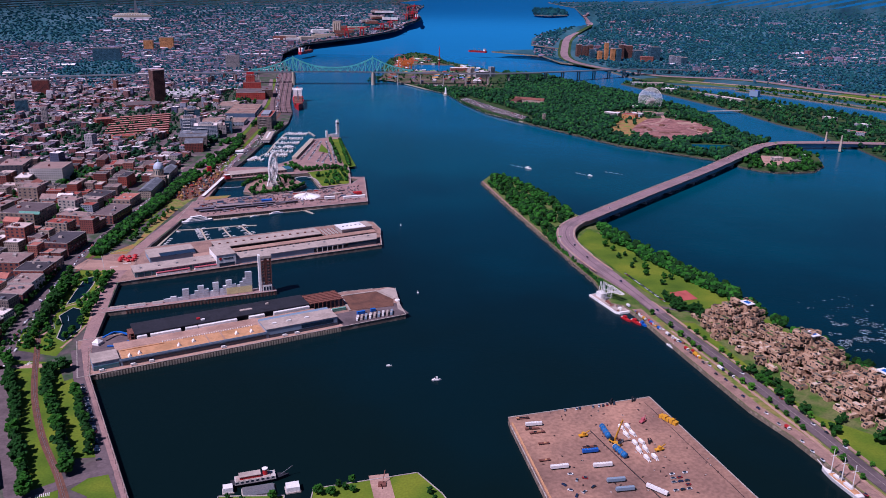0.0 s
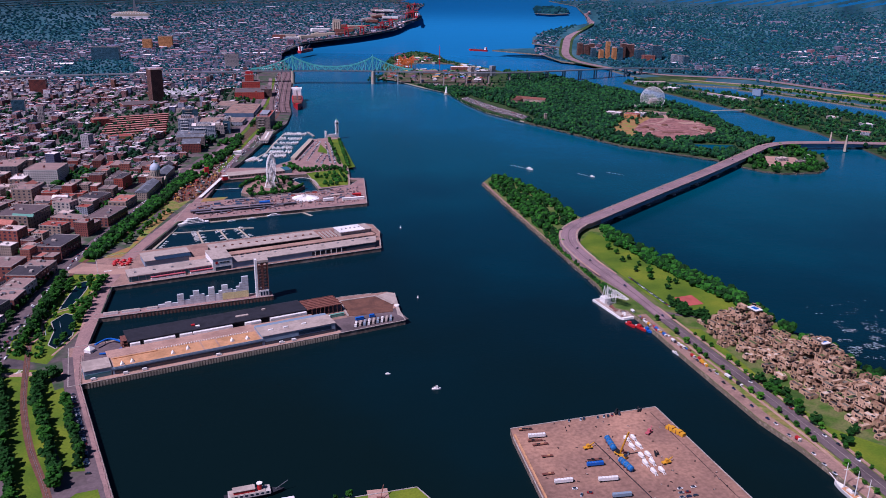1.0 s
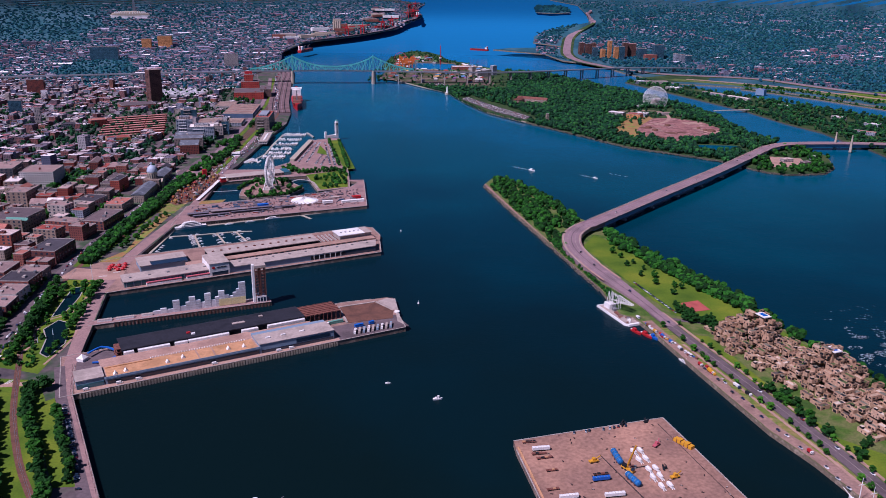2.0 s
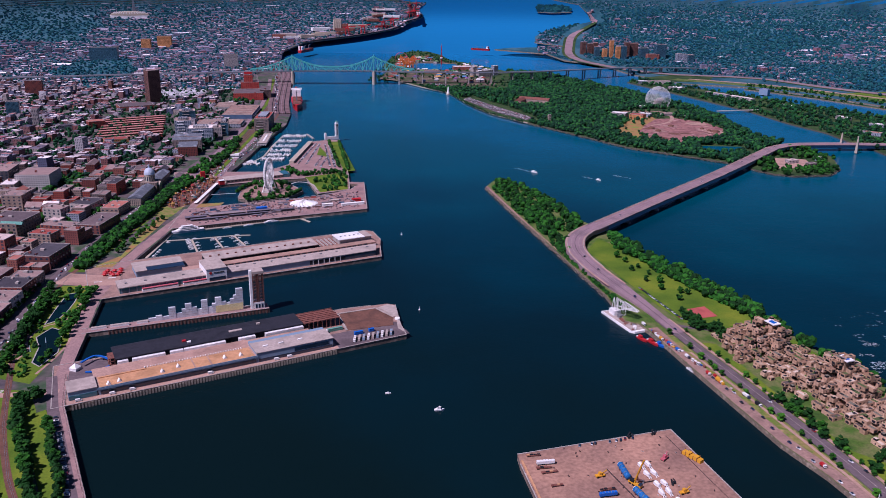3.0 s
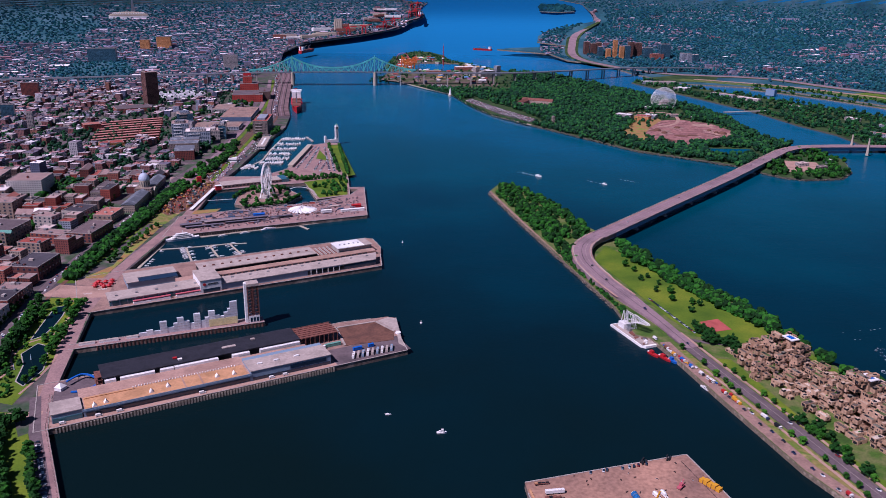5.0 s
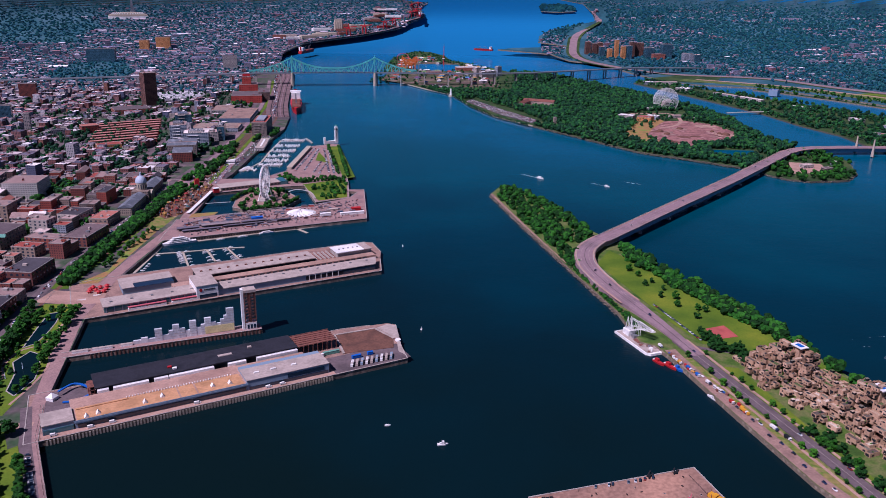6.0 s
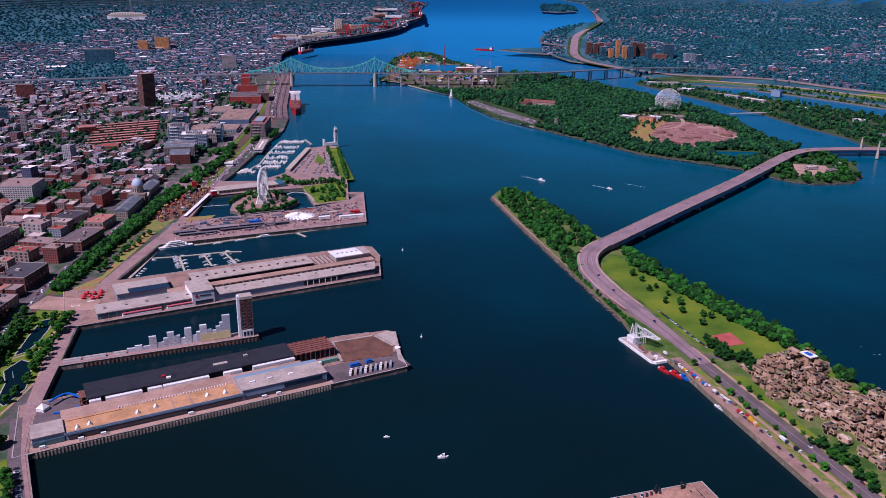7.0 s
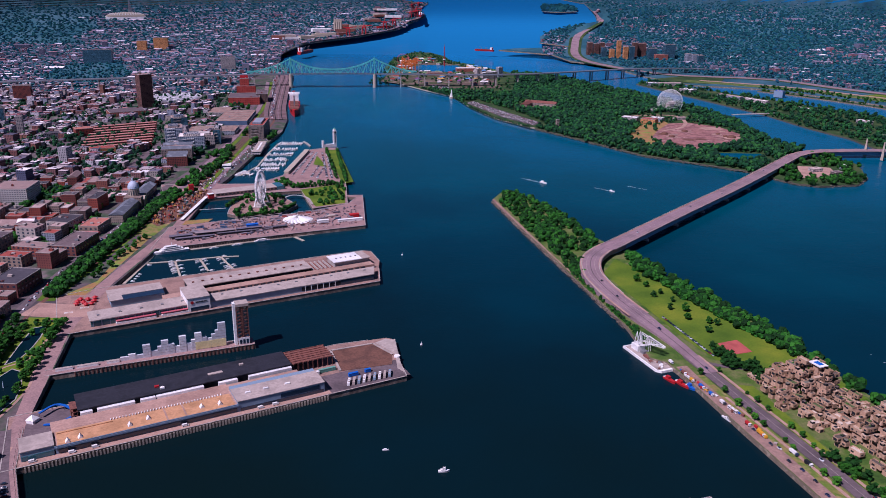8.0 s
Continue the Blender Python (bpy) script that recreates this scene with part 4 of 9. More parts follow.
for nm, o in (("pond", [(-425, 725), (-420, 751), (-407, 745), (-394, 718), (-385, 690), (-388, 656), (-400, 665), (-410, 700)]), ("pond_upper", [(-432, 759), (-440, 800), (-448, 850), (-436, 858), (-428, 826), (-424, 797), (-424, 770)])):
    solid(nm, MB().prism(o, 3.9, 4.24), M_WATER, "still dark green park pond", "water", kind="structure")
    for i in range(len(o)):
        a, b = o[i], o[(i + 1) % len(o)]
        strip(nm + "_kerb", [a, b], 1.2, 4.4, M_CONC, "pale pond kerb", "kerb")
for x, y in ((-408, 712), (-414, 690)):
    f = thing("fountain", pose(x, y, 4.2), "white jet fountain rising from the pond", "fountain")
    part("jet", MB().cyl(0, 0, 0, 7, 0.7, 0.15, 6), M_FOAM, f)

# tracks, roads and verges between the town and the yacht harbour
YARD = [(-452, 1480), (-462, 1640), (-470, 1785), (-480, 1950), (-500, 2160), (-525, 2400), (-570, 2700), (-640, 3050)]
for off, wide, z, mm, nm, lab in ((-34, 12, 4.22, M_ROADP, "port_road", "worn concrete road behind the tracks"), (-21, 9, 4.2, M_GRASS, "track_verge", "rough green verge beside the tracks"), (-11, 4, 4.24, M_DIRT, "rail_bed", "brown ballast bed of a harbour track"),
                                  (-5, 4, 4.24, M_DIRT, "rail_bed", "brown ballast bed of a harbour track"), (1, 4, 4.24, M_DIRT, "rail_bed", "brown ballast bed of a harbour track"), (9, 8, 4.2, M_GRASS, "track_verge", "rough green verge beside the tracks"), (19, 9, 4.21, M_ROADP, "quay_road", "pale quay road along the yacht harbour")):
    strip(nm, [(x + off, y) for x, y in YARD], wide, z, mm, lab, "road" if "road" in nm else "railway" if "rail" in nm else "lawn")
for x0, y0, x1, y1 in ((-520, 1690, -470, 1665), (-535, 2000, -485, 1990), (-520, 2165, -470, 2150)):
    strip("yard_crossing", [(x0, y0), (x1, y1)], 7, 4.3, M_ASPH, "short grey crossing over the tracks", "road")
pv = thing("marina_office", pose(-424, 1845, 4, 0, 0, 6), "long low pale marina building by the pontoons", "building")
part("hall", MB().box(-9, -60, 0, 9, 60, 6), M_WALLS[2], pv)
part("roof", MB().box(-10, -61, 6, 10, 61, 6.8), M_LGREY, pv)
part("roof_light", MB().box(-2, -40, 6.8, 2, 40, 7.6), M_WHITE, pv)
tr_ = thing("quay_kiosk", pose(-448, 1657, 4, 0, 0, 10), "white wedge-shaped quay building with dark windows", "kiosk")
part("body", MB().prism([(-9, -6), (9, -9), (9, 9)], 0, 8), M_WHITE, tr_)
part("window_band", MB().prism([(-8.6, -6.3), (9.2, -9.3), (9.2, 9.2)], 3, 5), M_GLASS, tr_)

M_VERGE = surf("patchy_verge", ["6a7a2c", "8a7848", "556e1e", "9a7e5c"], 0.06, 0.4, bump=0.3)
lawn("rail_verge", [(-462, 1195), (-434, 1195), (-429, 1350), (-436, 1472), (-470, 1472), (-466, 1330)], M_VERGE, "patchy verge between the tracks and the promenade", 4.11)
for x0, y0, n, ux, uy in ((-275, 365, 8, 1.2, 0.5), (-283, 378, 8, 1.2, 0.5), (-398, 598, 7, 0.2, 1.2), (-432, 892, 8, 1.1, 0.5), (-420, 908, 8, 1.1, 0.5)):
    for k in range(n):
        strip("crossing_bar", [(x0 + ux * k, y0 + uy * k), (x0 + ux * k - uy * 3.4, y0 + uy * k + ux * 3.4)], 0.55, 4.24, M_LINE, "white zebra crossing bar", "road marking", thick=0.02)
for l in ([(-455, 645), (-425, 655), (-418, 690), (-430, 715), (-432, 750), (-416, 770), (-416, 800), (-426, 860), (-445, 875)], [(-384, 640), (-382, 680), (-386, 720), (-402, 760), (-412, 820)], [(-430, 715), (-445, 760), (-458, 850)]):
    strip("park_footpath", [p[:2] for p in smooth([(x, y, 0) for x, y in l], 4)], 2.6, 4.2, M_PAVE, "winding pale footpath through the park", "path")

# Concorde bridge: flat box girder on slim piers, then a bend onto the peninsula
CON = smooth([(245, 1143, 14), (262, 1163, 14.5), (396, 1330, 15), (558, 1530, 15), (720, 1742, 15), (770, 1805, 15), (830, 1848, 15), (940, 1866, 15), (1054, 1872, 14), (1250, 1872, 12)], 5)
strip("bridge_deck", CON, 28, 0, M_ROADP, "long flat road bridge deck with a pinkish worn surface", "bridge", thick=1.2)
# Depth also covers the shadow on the water; blue-grey takes in its shade.
strip("bridge_girder", [(x, y, z - 1.2) for x, y, z in CON], 20, 0, M_BLUEW, "grey steel box girder under the road deck, deepened for its shadow", "bridge", thick=8.0)
for s in (-13.4, 13.4):
    strip("bridge_parapet", [(x - 0.77 * s if i < 40 else x, y + 0.63 * s if i < 40 else y + s, z + 1.0) for i, (x, y, z) in enumerate(CON[1:26])], 0.7, 0, M_CONC, "pale concrete bridge parapet", "parapet", thick=1.1)
for s in (-6.5, 0, 6.5):
    strip("lane_line", [(x - 0.77 * s, y + 0.63 * s, z + 0.06) for x, y, z in CON[2:26]], 0.3, 0, M_LGREY, "thin worn lane line", "road marking", thick=0.03)
for i, (x, y, a) in enumerate(along([(p[0], p[1]) for p in CON[3:28]], 105)):
    b = thing("bridge_pier", pose(x, y, 0, 0, 0, a), "concrete wall pier standing in the river", "bridge pier", "road bridge piers")
    part("pier_wall", MB().box(-2, -7, -3, 2, 7, 6.0), M_CONC, b)
    part("cutwater", MB().cyl(0, -8, -3, 1.5, 2.2, 2.2, 10), M_CONC, b)
for s in (-1, 1):
    b = thing("bridge_pylon", pose(962 + s * 9, 1852 - s * 22, 0), "tall tapering concrete pylon beside the bridge", "pylon", "bridge pylons")
    part("pylon_leg", MB().cyl(0, 0, 0, 40, 4.5, 1.6, 4), M_STONE, b)
ROADC = smooth([(262, 1163, 14.3), (236, 1136, 13.8), (212, 1092, 13), (206, 1035, 11.5), (220, 968, 9.5), (244, 898, 7.5), (265, 838, 5.5), (284, 768, 4.6)], 6)
strip("curve_road", ROADC, [28] * 8 + [29] * 16 + [28, 27, 26, 25, 24, 23, 22, 21, 20, 19, 18, 17, 16, 15.5, 15, 14.5, 14], 0, M_ROADP, "curved worn road ramp rising to the bridge", "road", thick=6)
for s in (-14, 14):
    strip("curve_kerb", [(x + s * (0.97 if i > 12 else 0.8), y + s * (0.25 if i > 16 else 0.0 if i > 9 else -0.5), z + 0.5) for i, (x, y, z) in enumerate(ROADC[6:-18])], 0.8, 0, M_CONC, "pale road kerb wall", "kerb", thick=0.9)
strip("curve_line", [(x, y, z + 0.08) for x, y, z in ROADC], 1.0, 0, M_ASPH, "dark centre strip of the road", "road marking", thick=0.04)


def beside(line, d):
    """The same line, d metres to its left."""
    out = []
    for i, p in enumerate(line):
        a, b = line[max(i - 1, 0)], line[min(i + 1, len(line) - 1)]
        L = math.hypot(b[0] - a[0], b[1] - a[1]) or 1.0
        out.append((p[0] - (b[1] - a[1]) / L * d, p[1] + (b[0] - a[0]) / L * d, p[2]))
    return out


for d in (-12.4, 12.4):
    strip("bridge_footway", beside([(x, y, z + 0.16) for x, y, z in CON[5:]], d), 2.6, 0, M_PAVE, "pale raised footway along the bridge deck", "pavement", thick=0.3)
    strip("curve_footway", beside([(x, y, z + 0.16) for x, y, z in ROADC[2:30]], d), 2.8, 0, M_PAVE, "pale raised footway along the ramp", "pavement", thick=0.3)
for d in (-5.5, 5.5):
    strip("curve_lane_line", beside([(x, y, z + 0.07) for x, y, z in ROADC[:32]], d), 0.3, 0, M_LGREY, "worn pale lane line on the ramp", "road marking", thick=0.03)
ROADS = [(272, 806), (283, 768), (296, 722), (331, 605), (359, 506), (379, 424), (420, 270)]
strip("shore_road", ROADS, 14, 4.3, M_ASPH, "grey two-way road along the peninsula", "road", thick=0.9)
strip("shore_road_line", ROADS, 0.3, 4.36, M_LGREY, "worn centre line on the road", "road marking", thick=0.03)
strip("shore_footway", [(x + 10, y + 3) for x, y in ROADS], 3, 4.2, M_PAVE, "pale footway beside the road", "pavement", thick=0.9)
strip("cycle_path", [(x - 12, y - 3) for x, y in ROADS[2:]], 3, 4.0, M_PAVE, "narrow path between grass strips", "path", thick=0.6)
strip("quay_paving", [(x + 6, y + 3) for x, y in ((252, 780), (257, 757), (268, 713), (283, 655), (314, 540), (334, 493), (350, 440), (372, 362), (402, 250))], 12, 3.75, M_QUAY, "pinkish paved quay along the peninsula", "pavement", thick=1.0)
strip("shore_verge", [(x - 15.5, y - 4.5) for x, y in ROADS[1:]], 15, 3.7, M_VERGE, "patchy grass verge by the quay", "lawn", thick=0.4)
strip("shore_path", [(x + 2, y + 2) for x, y in ((88, 1434), (112, 1330), (134, 1236), (160, 1130), (186, 1030))], [5, 4.5, 4, 3, 2], 3.62, M_QUAY, "pale gravel path on the stony shore", "path", thick=0.3)
lawn("lawn_meadow", [(224, 1060), (250, 1118), (266, 1090), (308, 985), (343, 905), (360, 862), (350, 800), (322, 788), (298, 800), (276, 860), (258, 930), (243, 985)], M_GRASS, "broad bright meadow on the peninsula", 3.8)
lawn("lawn_court", [(318, 786), (350, 800), (360, 862), (380, 832), (399, 788), (420, 720), (398, 716), (372, 770), (336, 768)], M_GRASS, "mown grass round the sports court", 3.79)
lawn("lawn_flats", [(318, 742), (300, 745), (340, 600), (372, 500), (390, 430), (440, 470), (370, 530), (345, 620)], M_GRASS, "green lawn before the stacked flats", 3.8)
solid("sports_court", MB().prism([(312, 840), (336, 850), (343, 820), (316, 811)], 3.5, 4.05), surf("red_court", ["9a4a44", "a8544c"], 0.1, 1, mixing=0.3), "red hard-surface sports court", "court", kind="structure")
strip("flats_drive", [(268, 800), (300, 785), (325, 780)], 6, 4.1, M_ASPH, "short grey driveway", "road", thick=0.6)

# green steel cantilever bridge far down the river
JD = smooth([(-1700, 2700, 30), (-1113, 2838, 40), (-746, 2912, 46), (-568, 2948, 47), (-420, 2968, 48), (-275, 2985, 47), (-60, 2992, 46), (130, 3020, 44), (300, 3085, 42), (475, 3190, 40), (735, 3370, 34), (964, 3500, 24), (1130, 3570, 14), (1350, 3640, 6)], 5)
strip("steel_bridge_deck", JD, 22, 0, M_STEEL, "long grey bridge deck high over the river", "bridge", thick=3.5)
truss = thing("cantilever_truss", pose(0, 0, 0), "green steel cantilever truss with two peaked towers", "bridge")
PA, PB = Vector((-568, 2948, 48)), Vector((-275, 2985, 48))
ax = (PB - PA).normalized()
span = (PB - PA).length
side_v = Vector((-ax.y, ax.x, 0))


def chord(s):
    """Height of the upper chord over the deck at s metres from the first tower."""
    if s < 0:
        return 5 + 45 * max(0.0, 1 + s / 150) ** 1.7
    if s > span:
        return 5 + 45 * max(0.0, 1 - (s - span) / 150) ** 1.7
    q = abs(2 * s / span - 1)
    return 13 + 37 * q ** 2.3


steps = [-150 + 15 * i for i in range(10)] + [span * i / 22 for i in range(23)] + [span + 15 * i for i in range(1, 11)]
for s in (-11, 11):
    for i, a in enumerate(steps):
        base = PA + ax * a + side_v * s
        top = base + Vector((0, 0, chord(a)))
        part("hanger", MB().beam(base, top, 1.7), M_GREENST, truss)
        if i + 1 < len(steps):
            b2 = PA + ax * steps[i + 1] + side_v * s
            t2 = b2 + Vector((0, 0, chord(steps[i + 1])))
            part("upper_chord", MB().beam(top, t2, 3.0), M_GREENST, truss)
            part("diagonal", MB().beam(base, t2, 1.7) if (i % 2) else MB().beam(top, b2, 1.7), M_GREENST, truss)
for a in (0, span):
    for s in (-11, 11):
        b0 = PA + ax * a + side_v * s
        part("tower_leg", MB().beam(b0 + Vector((0, 0, -2)), b0 + Vector((0, 0, 52)), 2.6), M_GREENST, truss)
        part("finial", MB().cyl(b0.x, b0.y, 100, 106, 1.2, 0.2, 6), M_GREENST, truss)
    q = PA + ax * a
    b = thing("truss_pier", pose(q.x, q.y, 0, 0, 0, 7), "tall stone pier carrying the steel towers", "bridge pier", "steel bridge piers")
    part("pier_shaft", MB().cyl(0, -9, -3, 46, 7, 5, 8).cyl(0, 9, -3, 46, 7, 5, 8).box(-4, -9, 0, 4, 9, 44), M_STONE, b)
for p in along([(x, y) for x, y, z in JD], 86):
    if -560 < p[0] < -280:
        continue
    zz = min(JD, key=lambda q: abs(q[0] - p[0]))[2] - 3.4
    b = thing("approach_pier", pose(p[0], p[1], 0, 0, 0, p[2]), "concrete frame pier under the bridge approach", "bridge pier", "approach piers")
    part("pier_leg", MB().box(-2, -8, -3, 2, -4, zz).box(-2, 4, -3, 2, 8, zz), M_CONC, b)
    part("pier_cap", MB().box(-2.4, -9, zz - 2, 2.4, 9, zz), M_CONC, b)
strip("channel_footbridge", [(816, 2400, 8), (960, 2440, 8)], 8, 0, M_CONC, "low pale bridge over the channel", "bridge", thick=2)

# ---- town ----
rc = random.Random(11)
cap = MB().box(-0.5, -0.5, 0, 0.5, 0.5, 1).mesh("roof_unit", M_STEEL)


PANE = MB().box(-1.5, -0.06, 0, -0.1, 0.05, 2.3).box(0.1, -0.06, 0, 1.5, 0.05, 2.3).box(-1.7, -0.16, -0.25, 1.7, 0.05, -0.02).mesh("window", M_GLASS)


def building(x, y, w, d, h, rot, style, label, z=4.0, lean=False, wins=False, roof="flat", name="townhouse", scale=1.0, mats=None):
    t = thing(name, pose(x, y, z, 0, 0, rot) @ Matrix.Diagonal((scale, scale, scale, 1)), label, "building", "town buildings")
    wm = mats[0] if mats else (M_PLAIN if wins else M_WALLS)[style]
    rm = mats[1] if mats else M_ROOFS
    wall = part("wall", MB().box(-w / 2, -d / 2, -2, w / 2, d / 2, h), wm, t)
    if roof == "gable":
        part("roof", MB().gable(-w / 2 - 0.4, -d / 2 - 0.4, w / 2 + 0.4, d / 2 + 0.4, h, h + min(w, d) * 0.32, along="x" if w > d else "y"), rm, t)
    elif lean:
        part("roof", MB().box(-w / 2 - 0.3, -d / 2 - 0.3, h, w / 2 + 0.3, d / 2 + 0.3, h + 0.7), rm, t)
    else:
        top = part("roof", MB().box(-w / 2 + 0.5, -d / 2 + 0.5, h, w / 2 - 0.5, d / 2 - 0.5, h + 0.12), rm, t)
        pm = MB()
        for a in ((-w / 2, -d / 2, w / 2, -d / 2 + 0.5), (-w / 2, d / 2 - 0.5, w / 2, d / 2), (-w / 2, -d / 2 + 0.5, -w / 2 + 0.5, d / 2 - 0.5), (w / 2 - 0.5, -d / 2 + 0.5, w / 2, d / 2 - 0.5)):
            pm.box(a[0] - 0.02, a[1] - 0.02, h, a[2] + 0.02, a[3] + 0.02, h + 0.9)
        part("parapet", pm, M_CONC, top)
        for k in range((3 if wins else 1) if min(w, d) > (10 if wins else 15) else 0):
            um = MB().cbox(rc.uniform(-w / 2 + 4, w / 2 - 4), rc.uniform(-d / 2 + 4, d / 2 - 4), h + 0.1, rc.uniform(2, 6), rc.uniform(2, 6), rc.uniform(1.2, 3.4))
            part("roof_hut", um, rc.choice((M_STEEL, M_CONC, M_WALLS[0], M_LGREY)), top)
        if wins:
            fl = max(2, int(h / 4.6))
            for side, span_, dep in ((0, w, d), (1, d, w)):
                nb = max(2, int(span_ / 7.2))
                for q in range(nb):
                    for f_ in range(fl):
                        o = part("window", PANE, None, wall)
                        u = -span_ / 2 + span_ * (q + 0.5) / nb
                        o.matrix_local = pose(u, -dep / 2, 1.6 + f_ * h / fl) if side == 0 else pose(dep / 2, u, 1.6 + f_ * h / fl, 0, 0, 90)
    return t


BUILD_LABELS = ["red brick town building with a flat tarred roof", "grey stone town building with rows of windows", "pale rendered office building with a flat roof", "dark masonry building with a gravel roof"]


def front(y):
    """The town front's x at y."""
    L = [(520, -400), (640, -455), (735, -476), (784, -485), (926, -505), (1012, -509), (1186, -515), (1262, -515), (1490, -532), (1700, -522), (2050, -548), (2600, -640)]
    for (y0, x0), (y1, x1) in zip(L, L[1:]):
        if y <= y1:
            return x0 + (x1 - x0) * (y - y0) / (y1 - y0)
    return L[-1][1]


BIG = [  # name, x, y, w, d, h, rot, wall, roof, label
    ("broadcast_tower", -897, 2432, 36, 36, 96, 41, 4, "tall dark brown slab tower with dense window grid"),
    ("slab_tower", -1034, 1972, 14, 16, 47, 15, 2, "slender white residential tower"),
    ("apartment_tower", -1320, 2545, 50, 24, 45, 15, 0, "broad red brick apartment tower"),
    ("condo_tower", -680, 2072, 40, 36, 34, 20, 6, "teal glass apartment tower beside the terraces"),
    ("condo_block", -633, 1892, 38, 48, 41, 16, 7, "glassy grey apartment block with white bands"),
    ("condo_block", -577, 1846, 56, 44, 31, 14, 7, "glassy blue-grey apartment block with setbacks"),
    ("condo_block", -568, 1903, 50, 40, 22, 14, 2, "pale grey apartment wing with a flat roof"),
    ("condo_slab", -541, 1925, 17, 58, 33, 12, 6, "narrow dark glass apartment slab"),
    ("mansard_block", -577, 1745, 62, 56, 24, 14, 1, "broad stone apartment block with dormered roof"),
    ("mansard_block", -556, 1680, 40, 40, 20, 14, 0, "orange brick apartment block by the road"),
    ("silo_flats", -465, 2022, 36, 108, 32, 5, 1, "long converted stone silo building near the water"),
    ("goods_warehouse", -578, 2235, 82, 176, 11, 6, 8, "huge grey roofed warehouse with blue side walls"),
    ("goods_warehouse", -587, 2046, 116, 74, 9, 6, 2, "wide pinkish roofed warehouse by the tracks"),
    ("goods_warehouse", -648, 2330, 56, 96, 10, 6, 2, "pale roofed warehouse beside the brewery"),
    ("orange_school", -758, 1785, 52, 30, 12, 30, 9, "orange stone block with a flat roof"),
    ("red_block", -888, 1985, 40, 34, 18, 35, 0, "dark red brick warehouse block"),
    ("white_block", -950, 1948, 42, 24, 12, 40, 2, "cream white office block among trees"),
    ("studio_hall", -905, 2300, 96, 70, 12, 30, 0, "low wide brick hall with a flat roof"),
    ("side_tower", -1156, 2098, 32, 24, 46, 20, 6, "blue glass tower on the town edge"),
    ("grid_front_office", -735, 1372, 60, 60, 30, 6, 2, "white gridded stone office block"),
    ("brewery", -632, 2545, 92, 104, 22, 12, 5, "large bright red brick brewery hall with a flat roof"),
    ("brewery", -588, 2590, 34, 90, 26, 12, 3, "dark sided brewery store beside the tracks"),
    ("brewery", -652, 2650, 58, 60, 40, 12, 5, "tall bright red brick brewery block"),
    ("brewery_tower", -656, 2645, 28, 28, 62, 12, 5, "red brick brewery tower with a roof sign frame"),
    ("grey_tower", -912, 3400, 58, 30, 56, 12, 2, "pale grey apartment slab near the bridge"),
    ("wide_tower", -1545, 3640, 118, 40, 57, 12, 6, "dark glass slab block among trees"),
    ("twin_tower", -1580, 4260, 46, 40, 48, 12, 9, "beige twin apartment tower"),
    ("twin_tower", -1500, 4310, 70, 40, 60, 12, 9, "beige stepped apartment tower"),
    ("shore_tower", 690, 4310, 26, 24, 60, 10, 4, "brown brick apartment tower on the far shore"),
    ("shore_tower", 722, 4300, 24, 24, 54, 10, 4, "brown brick apartment tower on the far shore"),
    ("shore_tower", 752, 4310, 24, 24, 58, 10, 4, "brown brick apartment tower on the far shore"),
    ("shore_tower", 735, 4150, 22, 24, 50, 10, 6, "grey glass apartment tower on the far shore"),
    ("shore_tower", 768, 4110, 20, 24, 44, 10, 9, "beige apartment block on the far shore"),
    ("shore_tower", 800, 4110, 18, 20, 86, 10, 9, "slim beige tower on the far shore"),
    ("shore_tower", 824, 4060, 20, 20, 60, 10, 9, "slim pale tower on the far shore"),
    ("shore_tower", 852, 4060, 24, 24, 62, 10, 6, "grey glass tower on the far shore"),
    ("shore_tower", 884, 4150, 22, 24, 74, 10, 4, "tall brown tower on the far shore"),
    ("shore_tower", 925, 4200, 48, 24, 66, 10, 4, "long brown apartment slab on the far shore"),
    ("shore_tower", 962, 4110, 40, 30, 50, 10, 6, "dark glass block on the far shore"),
    ("shore_tower", 1045, 4120, 50, 40, 68, 10, 6, "dark glass office tower on the far shore"),
    ("shore_tower", 1000, 4080, 60, 30, 24, 10, 0, "low red brick block on the far shore"),
    ("shore_tower", 1100, 3970, 22, 30, 38, 10, 2, "white framed block on the far shore"),
    ("shore_tower", 1124, 3960, 20, 30, 36, 10, 2, "white framed block on the far shore"),
    ("shore_tower", 1150, 3950, 28, 30, 34, 10, 6, "grey glass block on the far shore"),
]
KEEP = [[(-552, 1245), (-495, 1245), (-495, 1472), (-562, 1472)],            # market hall
        [(-900, 1790), (-780, 1800), (-670, 1960), (-720, 2200), (-900, 2210)],  # rows of brick terraces
        [(-960, 2360), (-840, 2360), (-840, 2480), (-960, 2480)],
        [(-740, 1330), (-650, 1330), (-640, 1420), (-730, 1460)],              # square with trees
        [(-780, 1310), (-690, 1310), (-690, 1400), (-780, 1400)],
        [(-740, 2480), (-570, 2480), (-570, 2900), (-740, 2900)],
        [(-950, 2500), (-880, 2490), (-770, 2590), (-830, 2800), (-950, 2660)]]      # market tents
